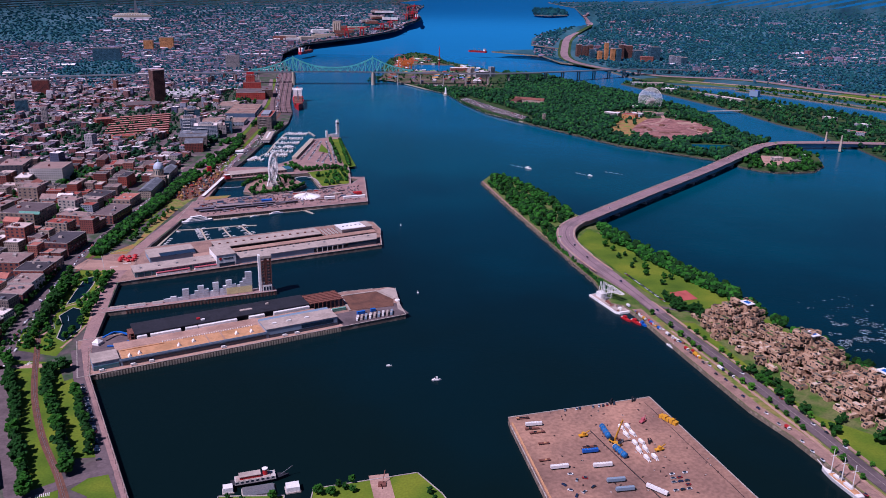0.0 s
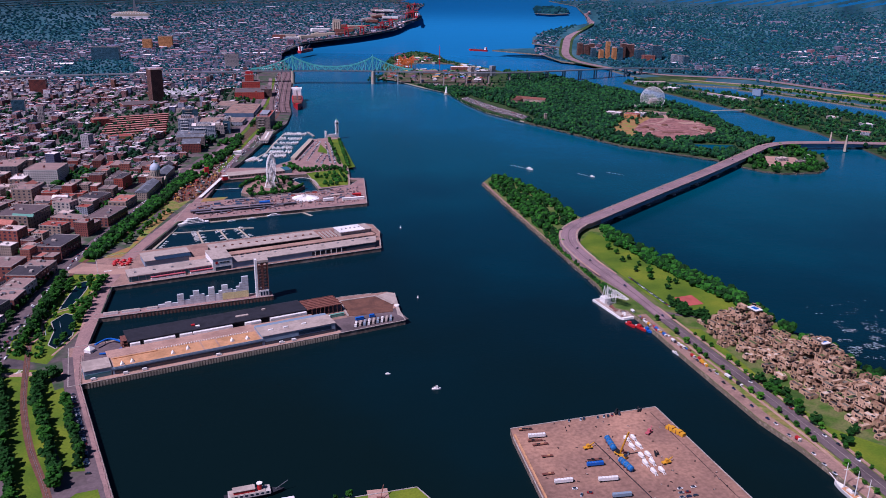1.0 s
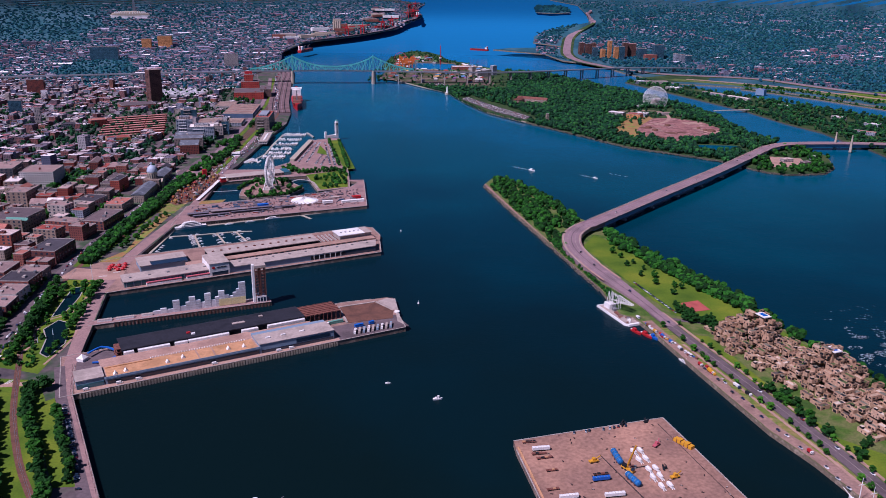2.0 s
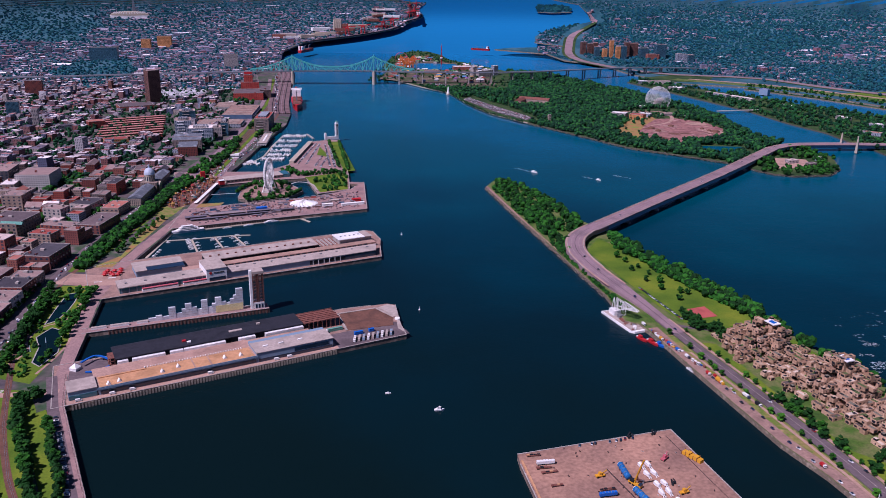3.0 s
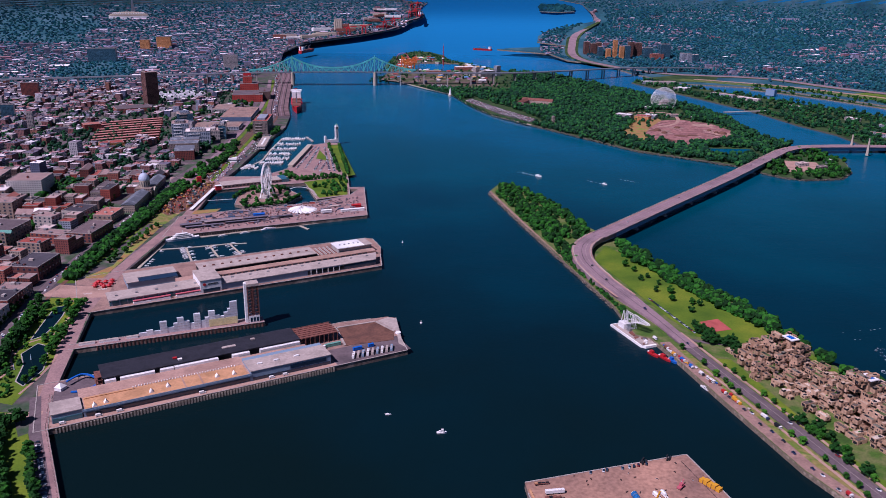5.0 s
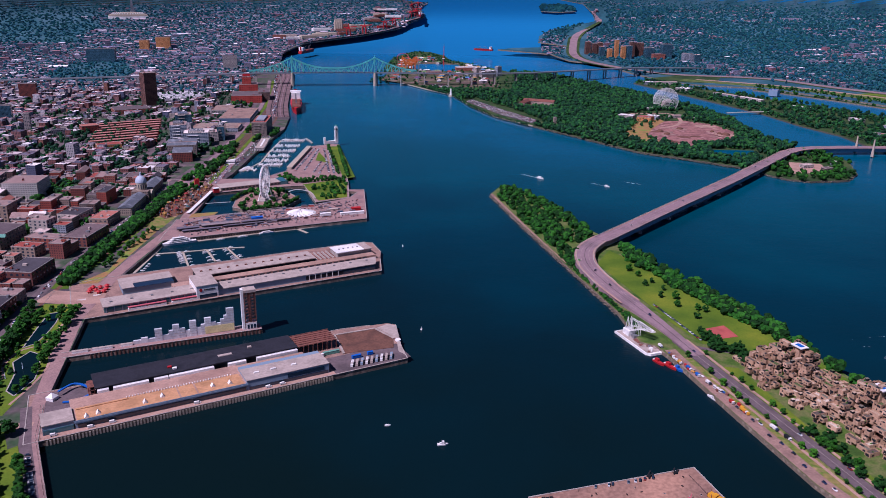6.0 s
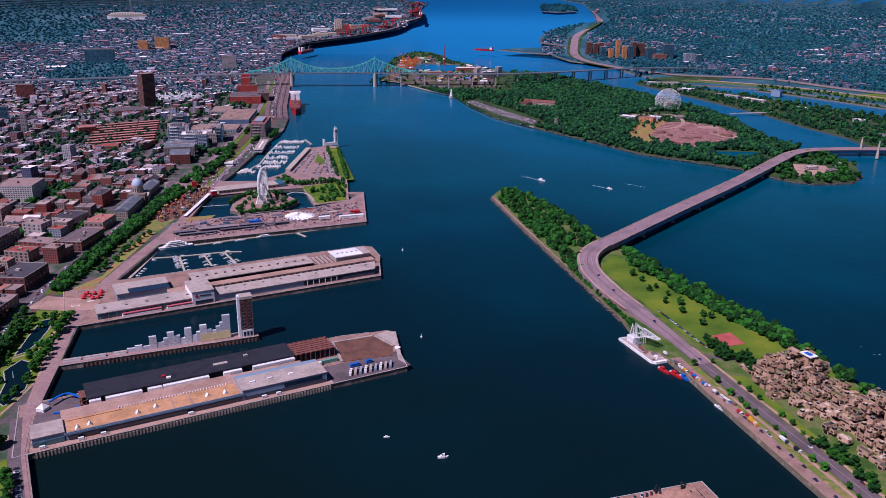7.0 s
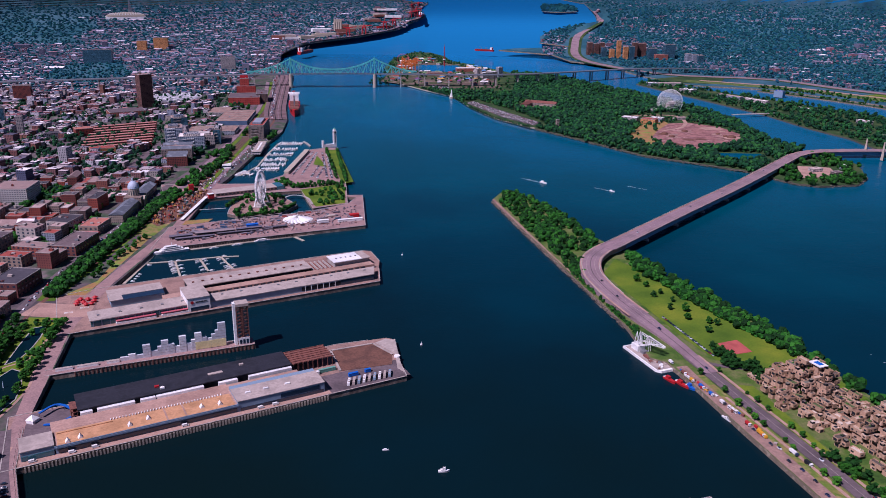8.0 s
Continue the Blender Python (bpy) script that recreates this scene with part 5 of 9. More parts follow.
OLD = [  # x, y, w, d, h, rot, style, label: the blocks nearest the harbour
    (-646, 1103, 56, 66, 22, -4, 1, "large grey stone block with a green copper roof edge"), (-702, 1228, 34, 34, 27, 2, 1, "tall warm stone block with deep window bays"), (-600, 986, 30, 26, 29, -4, 0, "tall red brick block with many windows"),
    (-571, 1102, 52, 24, 14, -10, 0, "long red brick range with a flat roof"), (-576, 1060, 36, 24, 14, -8, 1, "beige brick block with a pale roof"), (-527, 967, 38, 56, 18, -3, 0, "corner red brick block with pale parapet"),
    (-502, 806, 30, 34, 15, 1, 2, "white-fronted corner house with a dark roof"), (-510, 845, 38, 36, 17, 1, 0, "red brick range with a grey tarred roof"), (-512, 880, 34, 28, 14, 1, 1, "grey stone house with a copper edge"), (-609, 1171, 32, 24, 20, -10, 2, "white rendered office block with roof huts"), (-524, 1130, 36, 68, 14, -4, 0, "corner brick range facing the trees"),
    (-588, 1236, 36, 44, 13, -8, 2, "pale front block over red awnings"), (-533, 1218, 30, 46, 13, -2, 1, "grey stone corner block over red awnings"), (-498, 772, 30, 34, 13, 4, 0, "dark roofed red brick block"), (-558, 956, 22, 18, 15, -4, 1, "narrow grey stone house"),
    (-816, 1395, 46, 60, 30, 10, 3, "dark modern block with a white roof"), (-765, 1330, 26, 44, 20, 10, 1, "grey stone office with a flat roof"), (-661, 1383, 23, 24, 12, 0, 0, "small orange brick house"), (-560, 880, 44, 40, 16, 0, 0, "brown brick warehouse with flat roof"),
    (-390, 450, 38, 50, 19, 31, 3, "dark masonry street block with a flat roof"), (-420, 503, 38, 48, 17, 29, 0, "red brick street block with a tarred roof"), (-352, 390, 38, 46, 18, 31, 0, "brown brick street block near the rails")]
TAKEN = [(x, y, max(w, d) * 0.5, max(w, d) * 0.5) for x, y, w, d, h, r, st, lab in OLD] + [(b[1], b[2], b[3] * 0.5, b[4] * 0.5) for b in BIG]


def free(x, y, w, d):
    return not any(abs(x - a) < p + w / 2 - 2 and abs(y - b) < q + d / 2 - 2 for a, b, p, q in TAKEN)


for x, y, w, d, h, r, st, lab in OLD:
    building(x, y, w, d, h, r, st, lab, name="old_town_block", wins=True)
for x, y, w, h in ((-628, 1072, 34, 24), (-560, 1243, 30, 4.5), (-530, 1193, 28, 4.5)):
    aw = thing("copper_roof" if h > 10 else "awning_row", pose(x, y, 4, 0, 0, -4), "green copper mansard edge on stone block" if h > 10 else "row of bright red shop awnings", "roof" if h > 10 else "awning")
    part("canopy", MB().gable(-w / 2, -3, w / 2, 3, h - 2, h + 1.5), M_COPPER if h > 10 else M_RED, aw)
    part("edge_board", MB().box(-w / 2, -3, h - 2.6, w / 2, -2.7, h - 2), M_COPPER if h > 10 else M_RED, aw)
y = 560.0
while y < 1520:
    deep = rc.uniform(38, 54)
    rot = -6 if y < 1180 else 2 if y < 1400 else 10
    x = front(y + deep / 2) - 4
    left = -0.58 * (y + 149) - 130
    while x > left:
        wide = rc.uniform(36, 56)
        n, m = rc.choice((2, 2, 3)), rc.choice((1, 2, 2))
        for i in range(n):
            for j in range(m):
                bw, bd = wide / n, deep / m
                cx, cy = x - wide + bw * (i + 0.5), y + bd * (j + 0.5) + (x - front(y)) * math.tan(radians(rot)) * 0.9
                if any(inside(cx, cy, o) for o in KEEP) or inside(cx, cy, [(-452, 1000), (-452, 520), (-300, 520), (-300, 1000)]) or not free(cx, cy, bw, bd) or rc.random() < 0.05:
                    continue
                h = rc.choice((8, 10, 12, 12, 14, 16, 18, 22))
                st = rc.choice((0, 0, 0, 0, 0, 1, 1, 2, 3))
                building(cx, cy, bw * rc.uniform(0.86, 0.98), bd * rc.uniform(0.8, 0.97), h, rot + rc.uniform(-2, 2), st, BUILD_LABELS[st],
                         roof="gable" if rc.random() < 0.16 and min(bw, bd) < 22 else "flat", name=rc.choice(("townhouse", "warehouse", "office_building")) if st != 2 else "office_building")
        x -= wide + rc.choice((7, 9, 12))
    y += deep + rc.choice((8, 10, 12))

STREETS = [[(-905, 1700), (-878, 1903), (-853, 2059), (-811, 2342), (-776, 2853)], [(-640, 1560), (-654, 1750), (-690, 2105), (-760, 2420)], [(-1000, 1640), (-822, 1640), (-520, 1640)], [(-1150, 2240), (-875, 2120), (-560, 2260)]]
for k, l in enumerate(STREETS):
    strip("town_street", l, 16, 4.1, M_ASPH, "grey town street between the roofs", "road")


def near_line(x, y, line, w):
    for (x0, y0), (x1, y1) in zip(line, line[1:]):
        L2 = (x1 - x0) ** 2 + (y1 - y0) ** 2
        t = max(0, min(1, ((x - x0) * (x1 - x0) + (y - y0) * (y1 - y0)) / L2))
        if (x - x0 - t * (x1 - x0)) ** 2 + (y - y0 - t * (y1 - y0)) ** 2 < w * w:
            return True
    return False


# market hall with its silver dome
mk = thing("market_hall", pose(-526, 1362, 4, 0, 0, 5), "long grey stone market hall with a silver dome", "building")
part("wing", MB().box(-11, -105, 0, 11, -16, 13), M_WALLS[1], mk)
part("wing", MB().box(-11, 16, 0, 11, 100, 13), M_WALLS[1], mk)
part("centre_block", MB().box(-14, -16, 0, 15, 16, 18), M_WALLS[1], mk)
part("roof", MB().gable(-11.5, -105.5, 11.5, -16, 13, 18, along="y"), M_SLATE, mk)
part("roof", MB().gable(-11.5, 16, 11.5, 100.5, 13, 18, along="y"), M_SLATE, mk)
part("portico", MB().gable(10, -9, 19, 9, 14, 18).box(14, -9, 12.5, 19, 9, 14), M_STONE, mk)
for i in range(6):
    part("portico_column", MB().cyl(18, -8 + i * 3.2, 0, 12.5, 0.7, 0.6, 8), M_STONE, mk)
part("drum", MB().cyl(0, 0, 18, 31, 9, 9, 20), M_STONE, mk)
part("dome", MB().dome(0, 0, 31, 9.6, 12, 20, 6), M_SILVER, mk)
part("lantern", MB().cyl(0, 0, 42.5, 48, 1.8, 1.4, 8), M_SILVER, mk)
for i in range(14):
    a = 2 * math.pi * i / 14
    part("drum_window", MB().cbox(9.0 * math.cos(a), 9.0 * math.sin(a), 20, 0.5, 1.4, 8, rot=math.degrees(a)), M_GLASS, mk)

M_BRWALL = surf("brown_tower_wall", ["5e423a", "6a4a42"], 0.05, 0.6, bump=0.1, win=(3.0, 3.4, 0.5, 0.5, "1c1a1e"))
M_WALLS.append(M_BRWALL)
M_WALLS.append(surf("bright_red_brick", ["94382e", "a04238", "86322a"], 0.05, 0.6, bump=0.1, win=(7.0, 6.0, 0.25, 0.4, "4a2420")))
M_WALLS.append(surf("teal_curtain_wall", ["3a5a68", "46687a"], 0.05, 0.6, rough=0.3, bump=0, win=(3.0, 3.2, 0.7, 0.65, "1c3440")))
M_WALLS.append(surf("banded_glass_wall", ["8c96a4", "a4a8b0"], 0.05, 0.6, rough=0.4, bump=0, win=(4.2, 3.2, 0.8, 0.6, "2c4050")))
M_WALLS.append(surf("blue_sheet_wall", ["4c6078", "566a84"], 0.05, 0.6, rough=0.5, bump=0.05))
M_WALLS.append(surf("orange_stone", ["b07848", "be8656"], 0.05, 0.6, bump=0.1, win=(4.0, 4.0, 0.4, 0.5, "3a2c28")))
for nm, x, y, w, d, h, r, st, lab in BIG:
    fx, fy, fz, k = far(x, y, 4.0)
    big = building(fx, fy, w, d, h, r, st, lab, z=fz, name=nm, scale=k, mats=(M_WALLS[st], M_ASPH) if nm.startswith("brewery") else (M_WALLS[st], M_QUAY) if nm.startswith("goods") else None)
    if nm.startswith("mansard"):
        part("mansard", MB().gable(-w / 2, -d / 2, w / 2, -d / 2 + 15, h + 0.9, h + 6, along="x").gable(-w / 2, d / 2 - 15, w / 2, d / 2, h + 0.9, h + 6, along="x"), M_SLATE, big)
    if nm.startswith("goods"):
        for q in range(5):
            part("skylight_strip", MB().box(-w * 0.42, -d * 0.4 + q * d * 0.19, h + 0.2, w * 0.42, -d * 0.4 + q * d * 0.19 + 2.0, h + 1.0), M_LGREY, big)
        part("dock_canopy", MB().box(w / 2, -d * 0.45, h * 0.5, w / 2 + 4, d * 0.4, h * 0.6), M_STEEL, big)
    if nm.startswith("condo") or nm == "silo_flats":
        part("penthouse", MB().box(-w * 0.3, -d * 0.34, h, w * 0.28, d * 0.3, h + 4.5), M_WALLS[2], big)
        for q in range(0, int(h) - 5, 7):
            part("balcony", MB().box(-w * 0.36, -d / 2 - 1.6, 4 + q, w * 0.1, -d / 2 + 0.1, 5.2 + q), M_WHITE if st == 7 else M_CONC, big)
    if nm == "brewery_tower":
        part("sign_frame", MB().box(-12, -1, h + 1, 12, 1, h + 9), M_RED, big)
# terraces of red brick houses in parallel rows
M_TERR = surf("terrace_roof", ["a0665e", "b0766a", "8a5650"], 0.1, 0.6)
for i in range(9):
    for j in range(3):
        u, v = i * 34 - 40, j * 52
        x, y = -800 + 0.84 * v - 0.54 * u * 0.55, 1840 + 0.54 * v + 0.84 * u * 1.15
        building(x, y, 49, 13, 9, 33, 0, "long red brick terrace with flat pinkish roof", lean=True, name="terrace_row", mats=(M_WALLS[0], M_TERR))


def town_stuff(name, rays, rows, px, rng, keep, label, sizes=(0.35, 0.8), high=(4, 10), big=0.06, z0=3.5, mats=None, cell=2600):
    """Small far buildings, too many to count, in one mesh. rays: bearings of both sides; rows: near and far range; px: spacing as an angle."""
    V, F, M, n = [], [], [], 0
    r = rows[0]
    while r < rows[1]:
        dr = max(24.0, r * r * px[1] / 384.0)
        da = px[0] * max(1.0, cell / r)
        a = rays[0]
        while a < rays[1]:
            aa, rr = a + rng.uniform(-0.4, 0.4) * da, r + rng.uniform(-0.45, 0.45) * dr
            a += da
            x, y = EYE_X + rr * math.sin(aa), EYE_Y + rr * math.cos(aa)
            if not keep(x, y):
                continue
            w = rr * px[0] * rng.uniform(*sizes) * max(1.0, cell / r)
            d = min(w, 60) * rng.uniform(0.5, 1.3)
            h = rng.uniform(*high) * (1.0 if rng.random() > 0.06 else 2.4)
            if rng.random() < big:
                w, d, h = w * 2.4, d * 1.8, h * 0.8
            c, s = math.cos(0.3 + rng.choice((0, 0.12, -0.1))), math.sin(0.3)
            for up in (-2, h):
                for p, q in ((-w, -d), (w, -d), (w, d), (-w, d)):
                    V.append(far(x + (c * p - s * q) / 2, y + (s * p + c * q) / 2, z0 + up)[:3])
            for q in ((0, 1, 5, 4), (1, 2, 6, 5), (2, 3, 7, 6), (3, 0, 4, 7), (4, 5, 6, 7)):
                F.append(tuple(n + t for t in q))
            M += [0, 0, 0, 0, 1]
            n += 8
        r += dr
    me = bpy.data.meshes.new(name)
    me.from_pydata(V, [], F)
    for mm in mats or (M_HAZEWALL, M_HAZEROOF):
        me.materials.append(mm)
    me.polygons.foreach_set("material_index", M)
    return tagged(new(name, me), label, "buildings", kind="stuff")


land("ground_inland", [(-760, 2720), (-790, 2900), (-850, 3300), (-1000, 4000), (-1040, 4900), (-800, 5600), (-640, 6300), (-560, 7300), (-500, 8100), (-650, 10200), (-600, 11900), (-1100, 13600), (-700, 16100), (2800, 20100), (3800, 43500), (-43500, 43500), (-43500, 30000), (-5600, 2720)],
     5.0, [M_HAZEGROUND], "haze-tinted tree-covered town ground reaching inland", "ground", low=None, wide=True)


def green(x, y):
    return noise.noise((x / 420, y / 700, 3.1)) + 0.4 * noise.noise((x / 130, y / 200, 7.7))


def mid_town(x, y):
    return 1470 < y < 2760 and x < front(min(y, 2600)) - 9 and (y < 2420 or x < -710) and not any(inside(x, y, o) for o in KEEP) and free(x, y, 12, 12) and not any(near_line(x, y, l, 15) for l in STREETS) and green(x, y) > -0.5


def mid_trees(x, y):
    return 1380 < y < 2850 and x < front(min(y, 2600)) - 6 and free(x, y, 2, 2) and not any(near_line(x, y, l, 7) for l in STREETS)


def on_south_built(x, y):
    return on_south(x, y) and noise.noise((x / 600, y / 1100, 9.3)) + 0.5 * noise.noise((x / 150, y / 220, 1.7)) > 0.08


def on_bank_built(x, y):
    if y > 4600 and math.atan2(x - EYE_X, y - EYE_Y) < -0.40 + 0.03 * noise.noise((x / 900, y / 900, 0)):
        return False
    return on_bank(x, y) and green(x, y) > -0.45


def on_bank(x, y):
    if not inside(x, y, BANK):
        return False
    if y < 2700:
        return False
    if x > front(min(y, 2600)) - 60 - max(0, y - 2600) * 0.1 and y < 3300:
        return False
    return not any(inside(x, y, o) for o in KEEP[1:3])


MOTORWAY = [(1700, 10500), (1517, 9377), (1260, 7539), (864, 5911), (690, 4863), (610, 4127), (701, 3723), (900, 3420), (1245, 3300), (1422, 3022), (1608, 2800), (2100, 2300)]


def on_south(x, y):
    return inside(x, y, SOUTH) and not near_line(x, y, MOTORWAY, 22 + y * 0.009) and not inside(x, y, [(700, 3100), (1600, 2330), (2600, 1500), (2750, 1700), (1720, 2540), (1130, 3360), (850, 3600)])


town_stuff("far_town", (-0.66, 0.02), (2250, 42000), (0.0038, 0.0012), random.Random(21), on_bank_built, "dense town of small haze-tinted brick and pale roofs stretching inland", sizes=(0.4, 1.0), high=(4, 8), big=0.05)
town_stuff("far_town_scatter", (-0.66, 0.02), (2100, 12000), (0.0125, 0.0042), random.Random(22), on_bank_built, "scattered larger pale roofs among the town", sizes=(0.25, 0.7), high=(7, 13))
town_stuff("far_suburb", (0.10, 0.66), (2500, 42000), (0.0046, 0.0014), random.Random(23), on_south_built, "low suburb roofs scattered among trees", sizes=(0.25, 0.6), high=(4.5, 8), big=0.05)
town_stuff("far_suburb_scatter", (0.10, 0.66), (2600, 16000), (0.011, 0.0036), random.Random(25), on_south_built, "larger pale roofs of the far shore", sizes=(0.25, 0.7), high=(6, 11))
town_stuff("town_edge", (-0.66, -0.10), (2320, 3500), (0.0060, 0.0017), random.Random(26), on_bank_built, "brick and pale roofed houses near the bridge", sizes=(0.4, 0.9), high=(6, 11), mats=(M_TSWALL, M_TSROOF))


def block_town(name, rng, keep, label, turn=-6.0):
    """Street blocks of row houses and walk-ups, set wall to wall along a grid of streets, in one mesh."""
    V, F, M = [], [], []
    c, s = math.cos(radians(turn)), math.sin(radians(turn))

    def block(u, v, w, d, z, h):
        n = len(V)
        for up in (z, z + h):
            for p, q in ((-w, -d), (w, -d), (w, d), (-w, d)):
                V.append((-600 + c * (u + p / 2) - s * (v + q / 2), 1450 + s * (u + p / 2) + c * (v + q / 2), up))
        F.extend(tuple(n + t for t in q) for q in ((0, 1, 5, 4), (1, 2, 6, 5), (2, 3, 7, 6), (3, 0, 4, 7), (4, 5, 6, 7)))
        M.extend((0, 0, 0, 0, 1))
    v = -160.0
    while v < 1500:
        deep = rng.uniform(46, 78)
        u = 160.0
        while u > -1500:
            wide = rng.uniform(34, 60)
            tall = rng.choice((7, 8, 9, 10, 12, 15))
            half = wide / 2 - 4
            for col in (-1, 1):
                t = 0.0
                while t < deep - 6:
                    L = rng.uniform(8, 26)
                    L = min(L, deep - t)
                    bx, by = u - wide / 2 + col * half / 2, v + t + L / 2
                    x, y = -600 + c * bx - s * by, 1450 + s * bx + c * by
                    t += L + (0.0 if rng.random() < 0.7 else rng.uniform(3, 10))
                    if rng.random() < 0.17 or not keep(x, y):
                        continue
                    w, h = half * rng.uniform(0.72, 0.98), tall * rng.uniform(0.8, 1.25) * (1.0 if rng.random() > 0.05 else 1.9)
                    block(bx, by, w, L * 0.97, 2.0, h + 2)
                    if L > 12:
                        block(bx + rng.uniform(-0.25, 0.25) * w, by + rng.uniform(-0.25, 0.25) * L, rng.uniform(2, 5), rng.uniform(2, 6), 4 + h - 0.2, rng.uniform(1.4, 3.2))
            u -= wide + rng.choice((7, 9, 12))
        v += deep + rng.choice((9, 11, 14))
    me = bpy.data.meshes.new(name)
    me.from_pydata(V, [], F)
    me.materials.append(M_TSWALL)
    me.materials.append(M_TSROOF)
    me.polygons.foreach_set("material_index", M)
    return tagged(new(name, me), label, "buildings", kind="stuff")


block_town("mid_town", random.Random(24), mid_town, "close-set brick and stone houses of the town")
rw = random.Random(31)


def polar(rays, rows, px, rng, keep, share=1.0, z=3.5):
    out, r = [], rows[0]
    while r < rows[1]:
        dr = max(20.0, r * r * px[1] / 384.0)
        a = rays[0]
        da = px[0] * max(1.0, 2600 / r)
        while a < rays[1]:
            aa, rr = a + rng.uniform(-0.5, 0.5) * da, r + rng.uniform(-0.5, 0.5) * dr
            a += da
            x, y = EYE_X + rr * math.sin(aa), EYE_Y + rr * math.cos(aa)
            if rng.random() < share and keep(x, y):
                out.append((x, y, z))
        r += dr
    return out


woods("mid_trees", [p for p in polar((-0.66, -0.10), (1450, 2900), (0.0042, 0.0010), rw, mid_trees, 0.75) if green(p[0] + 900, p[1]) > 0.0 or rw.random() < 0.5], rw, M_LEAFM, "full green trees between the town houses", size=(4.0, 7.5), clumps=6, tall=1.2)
woods("far_trees", polar((-0.66, 0.02), (2200, 42000), (0.0036, 0.0011), rw, on_bank, 0.8), rw, M_LEAFHAZE, "street trees between the far roofs", size=(6.5, 10.5), clumps=2, ball=BALL1, wide=True, tall=0.75)
woods("far_trees_south", polar((0.10, 0.66), (2500, 42000), (0.0034, 0.0010), rw, on_south, 0.95), rw, M_LEAFHAZE, "haze-tinted blue-green trees covering the far suburb", size=(7.0, 11.5), clumps=2, ball=BALL1, wide=True, tall=0.75)


def riprap(name, line, n, rng, label, mat, size=(0.7, 2.0), wide=3.0):
    """Loose shore stones tumbled along a line, too many to count, in one mesh."""
    V, F, k = [], [], 0
    bv, bf = BALL1
    spots = along(line, max(0.4, sum(math.dist(a, b) for a, b in zip(line, line[1:])) / n))
    for x, y, h in spots:
        r, q = rng.uniform(*size), rng.uniform(-wide, wide * 0.4)
        c, s_ = math.cos(radians(h + 90)), math.sin(radians(h + 90))
        P = bv * np.array([r, r * rng.uniform(0.6, 1.0), r * 0.7]) * (0.7 + 0.6 * np.random.rand(len(bv), 1))
        V.append(P + np.array([x + c * q, y + s_ * q, LEVEL + 0.4 + max(0.0, 1 + q / wide) * 2.6]))
        F.append(bf + k)
        k += len(bv)
    me = bpy.data.meshes.new(name)
    me.from_pydata(np.concatenate(V).tolist(), [], np.concatenate(F).tolist())
    me.materials.append(mat)
    return tagged(new(name, me), label, "rocks", kind="stuff")


M_RUBBLE = surf("shore_rubble", ["76685c", "584e46", "8a7c6e", "46423e", "6a5c50"], 0.3, 1.2, pick="island", bump=0.6, mixing=0.6)
np.random.seed(12)
rs_ = random.Random(15)
riprap("shore_rocks", [(221, 887), (188, 1018), (134, 1236), (88, 1434), (111, 1500)][::-1], 1300, rs_, "tumbled grey stones along the peninsula shore", M_RUBBLE, size=(0.4, 1.2), wide=2.4)
riprap("island_rocks", [(702, 1768), (640, 1682), (548, 1757), (444, 1838), (365, 1958), (228, 2166)][::-1], 420, rs_, "dark stones along the wooded island shore", M_SHORE, size=(1.0, 2.6), wide=3.5)
riprap("islet_rocks", ISLET + ISLET[:1], 420, rs_, "pale stones round the little island", M_RUBBLE, size=(0.6, 1.6), wide=2.5)


# ---- trees of the parks and shores ----
M_FAIRG = surf("fairground_paving", ["4a4a3a", "6a5450", "34461e", "7a645c", "3c4c24"], 0.012, 0.2, bump=0)
M_PORT = surf("port_ground", ["66504e", "766060", "584646"], 0.02, 0.1, bump=0)
rt = random.Random(41)
for line, step, kinds in (([(-292, 378), (-329, 441), (-359, 495), (-408, 582), (-427, 612)], 8.5, (0, 1, 4)), ([(-273, 410), (-313, 478), (-349, 537), (-368, 585)], 7.5, (0, 4, 1)), ([(-267, 441), (-293, 486), (-326, 548)], 9, (1, 2, 0)),
                          ([(-372, 578), (-350, 592)], 7, (4, 0)), ([(-388, 660), (-395, 740), (-408, 810), (-420, 870)], 13, (1, 2, 5)),
                          ([(-420, 640), (-440, 720), (-462, 800), (-474, 870)], 11, (0, 2)), ([(-455, 640), (-478, 760), (-495, 880)], 13, (0, 5)), ([(-430, 690), (-446, 745), (-455, 820)], 9, (1, 0, 4))):
    for x, y, a in along(line, step):
        k = rt.choice(kinds)
        tree(x + rt.uniform(-2, 2), y + rt.uniform(-2, 2), 4.1, k, rt.uniform(0.95, 1.3), "park trees by the harbour")
for x, y in scatter([(-452, 650), (-392, 630), (-392, 700), (-408, 800), (-422, 870), (-466, 872), (-460, 790), (-440, 720)], 46, rt, 7, [[(-430, 722), (-424, 755), (-403, 748), (-390, 720), (-382, 690), (-385, 650), (-404, 660), (-414, 700)], [(-436, 755), (-446, 800), (-452, 855), (-432, 862), (-424, 826), (-420, 795), (-420, 768)]]):
    tree(x, y, 4.1, rt.choice((3, 5, 1, 5)), rt.uniform(0.35, 0.85), "park trees by the harbour")
for x, y in scatter([(-470, 880), (-425, 880), (-420, 820), (-470, 800)], 10, rt, 9) + scatter([(-452, 1000), (-440, 1000), (-440, 1180), (-452, 1180)], 14, rt, 9):
    tree(x, y, 4.1, rt.choice((1, 2, 3)), rt.uniform(0.7, 1.0), "park trees by the harbour")
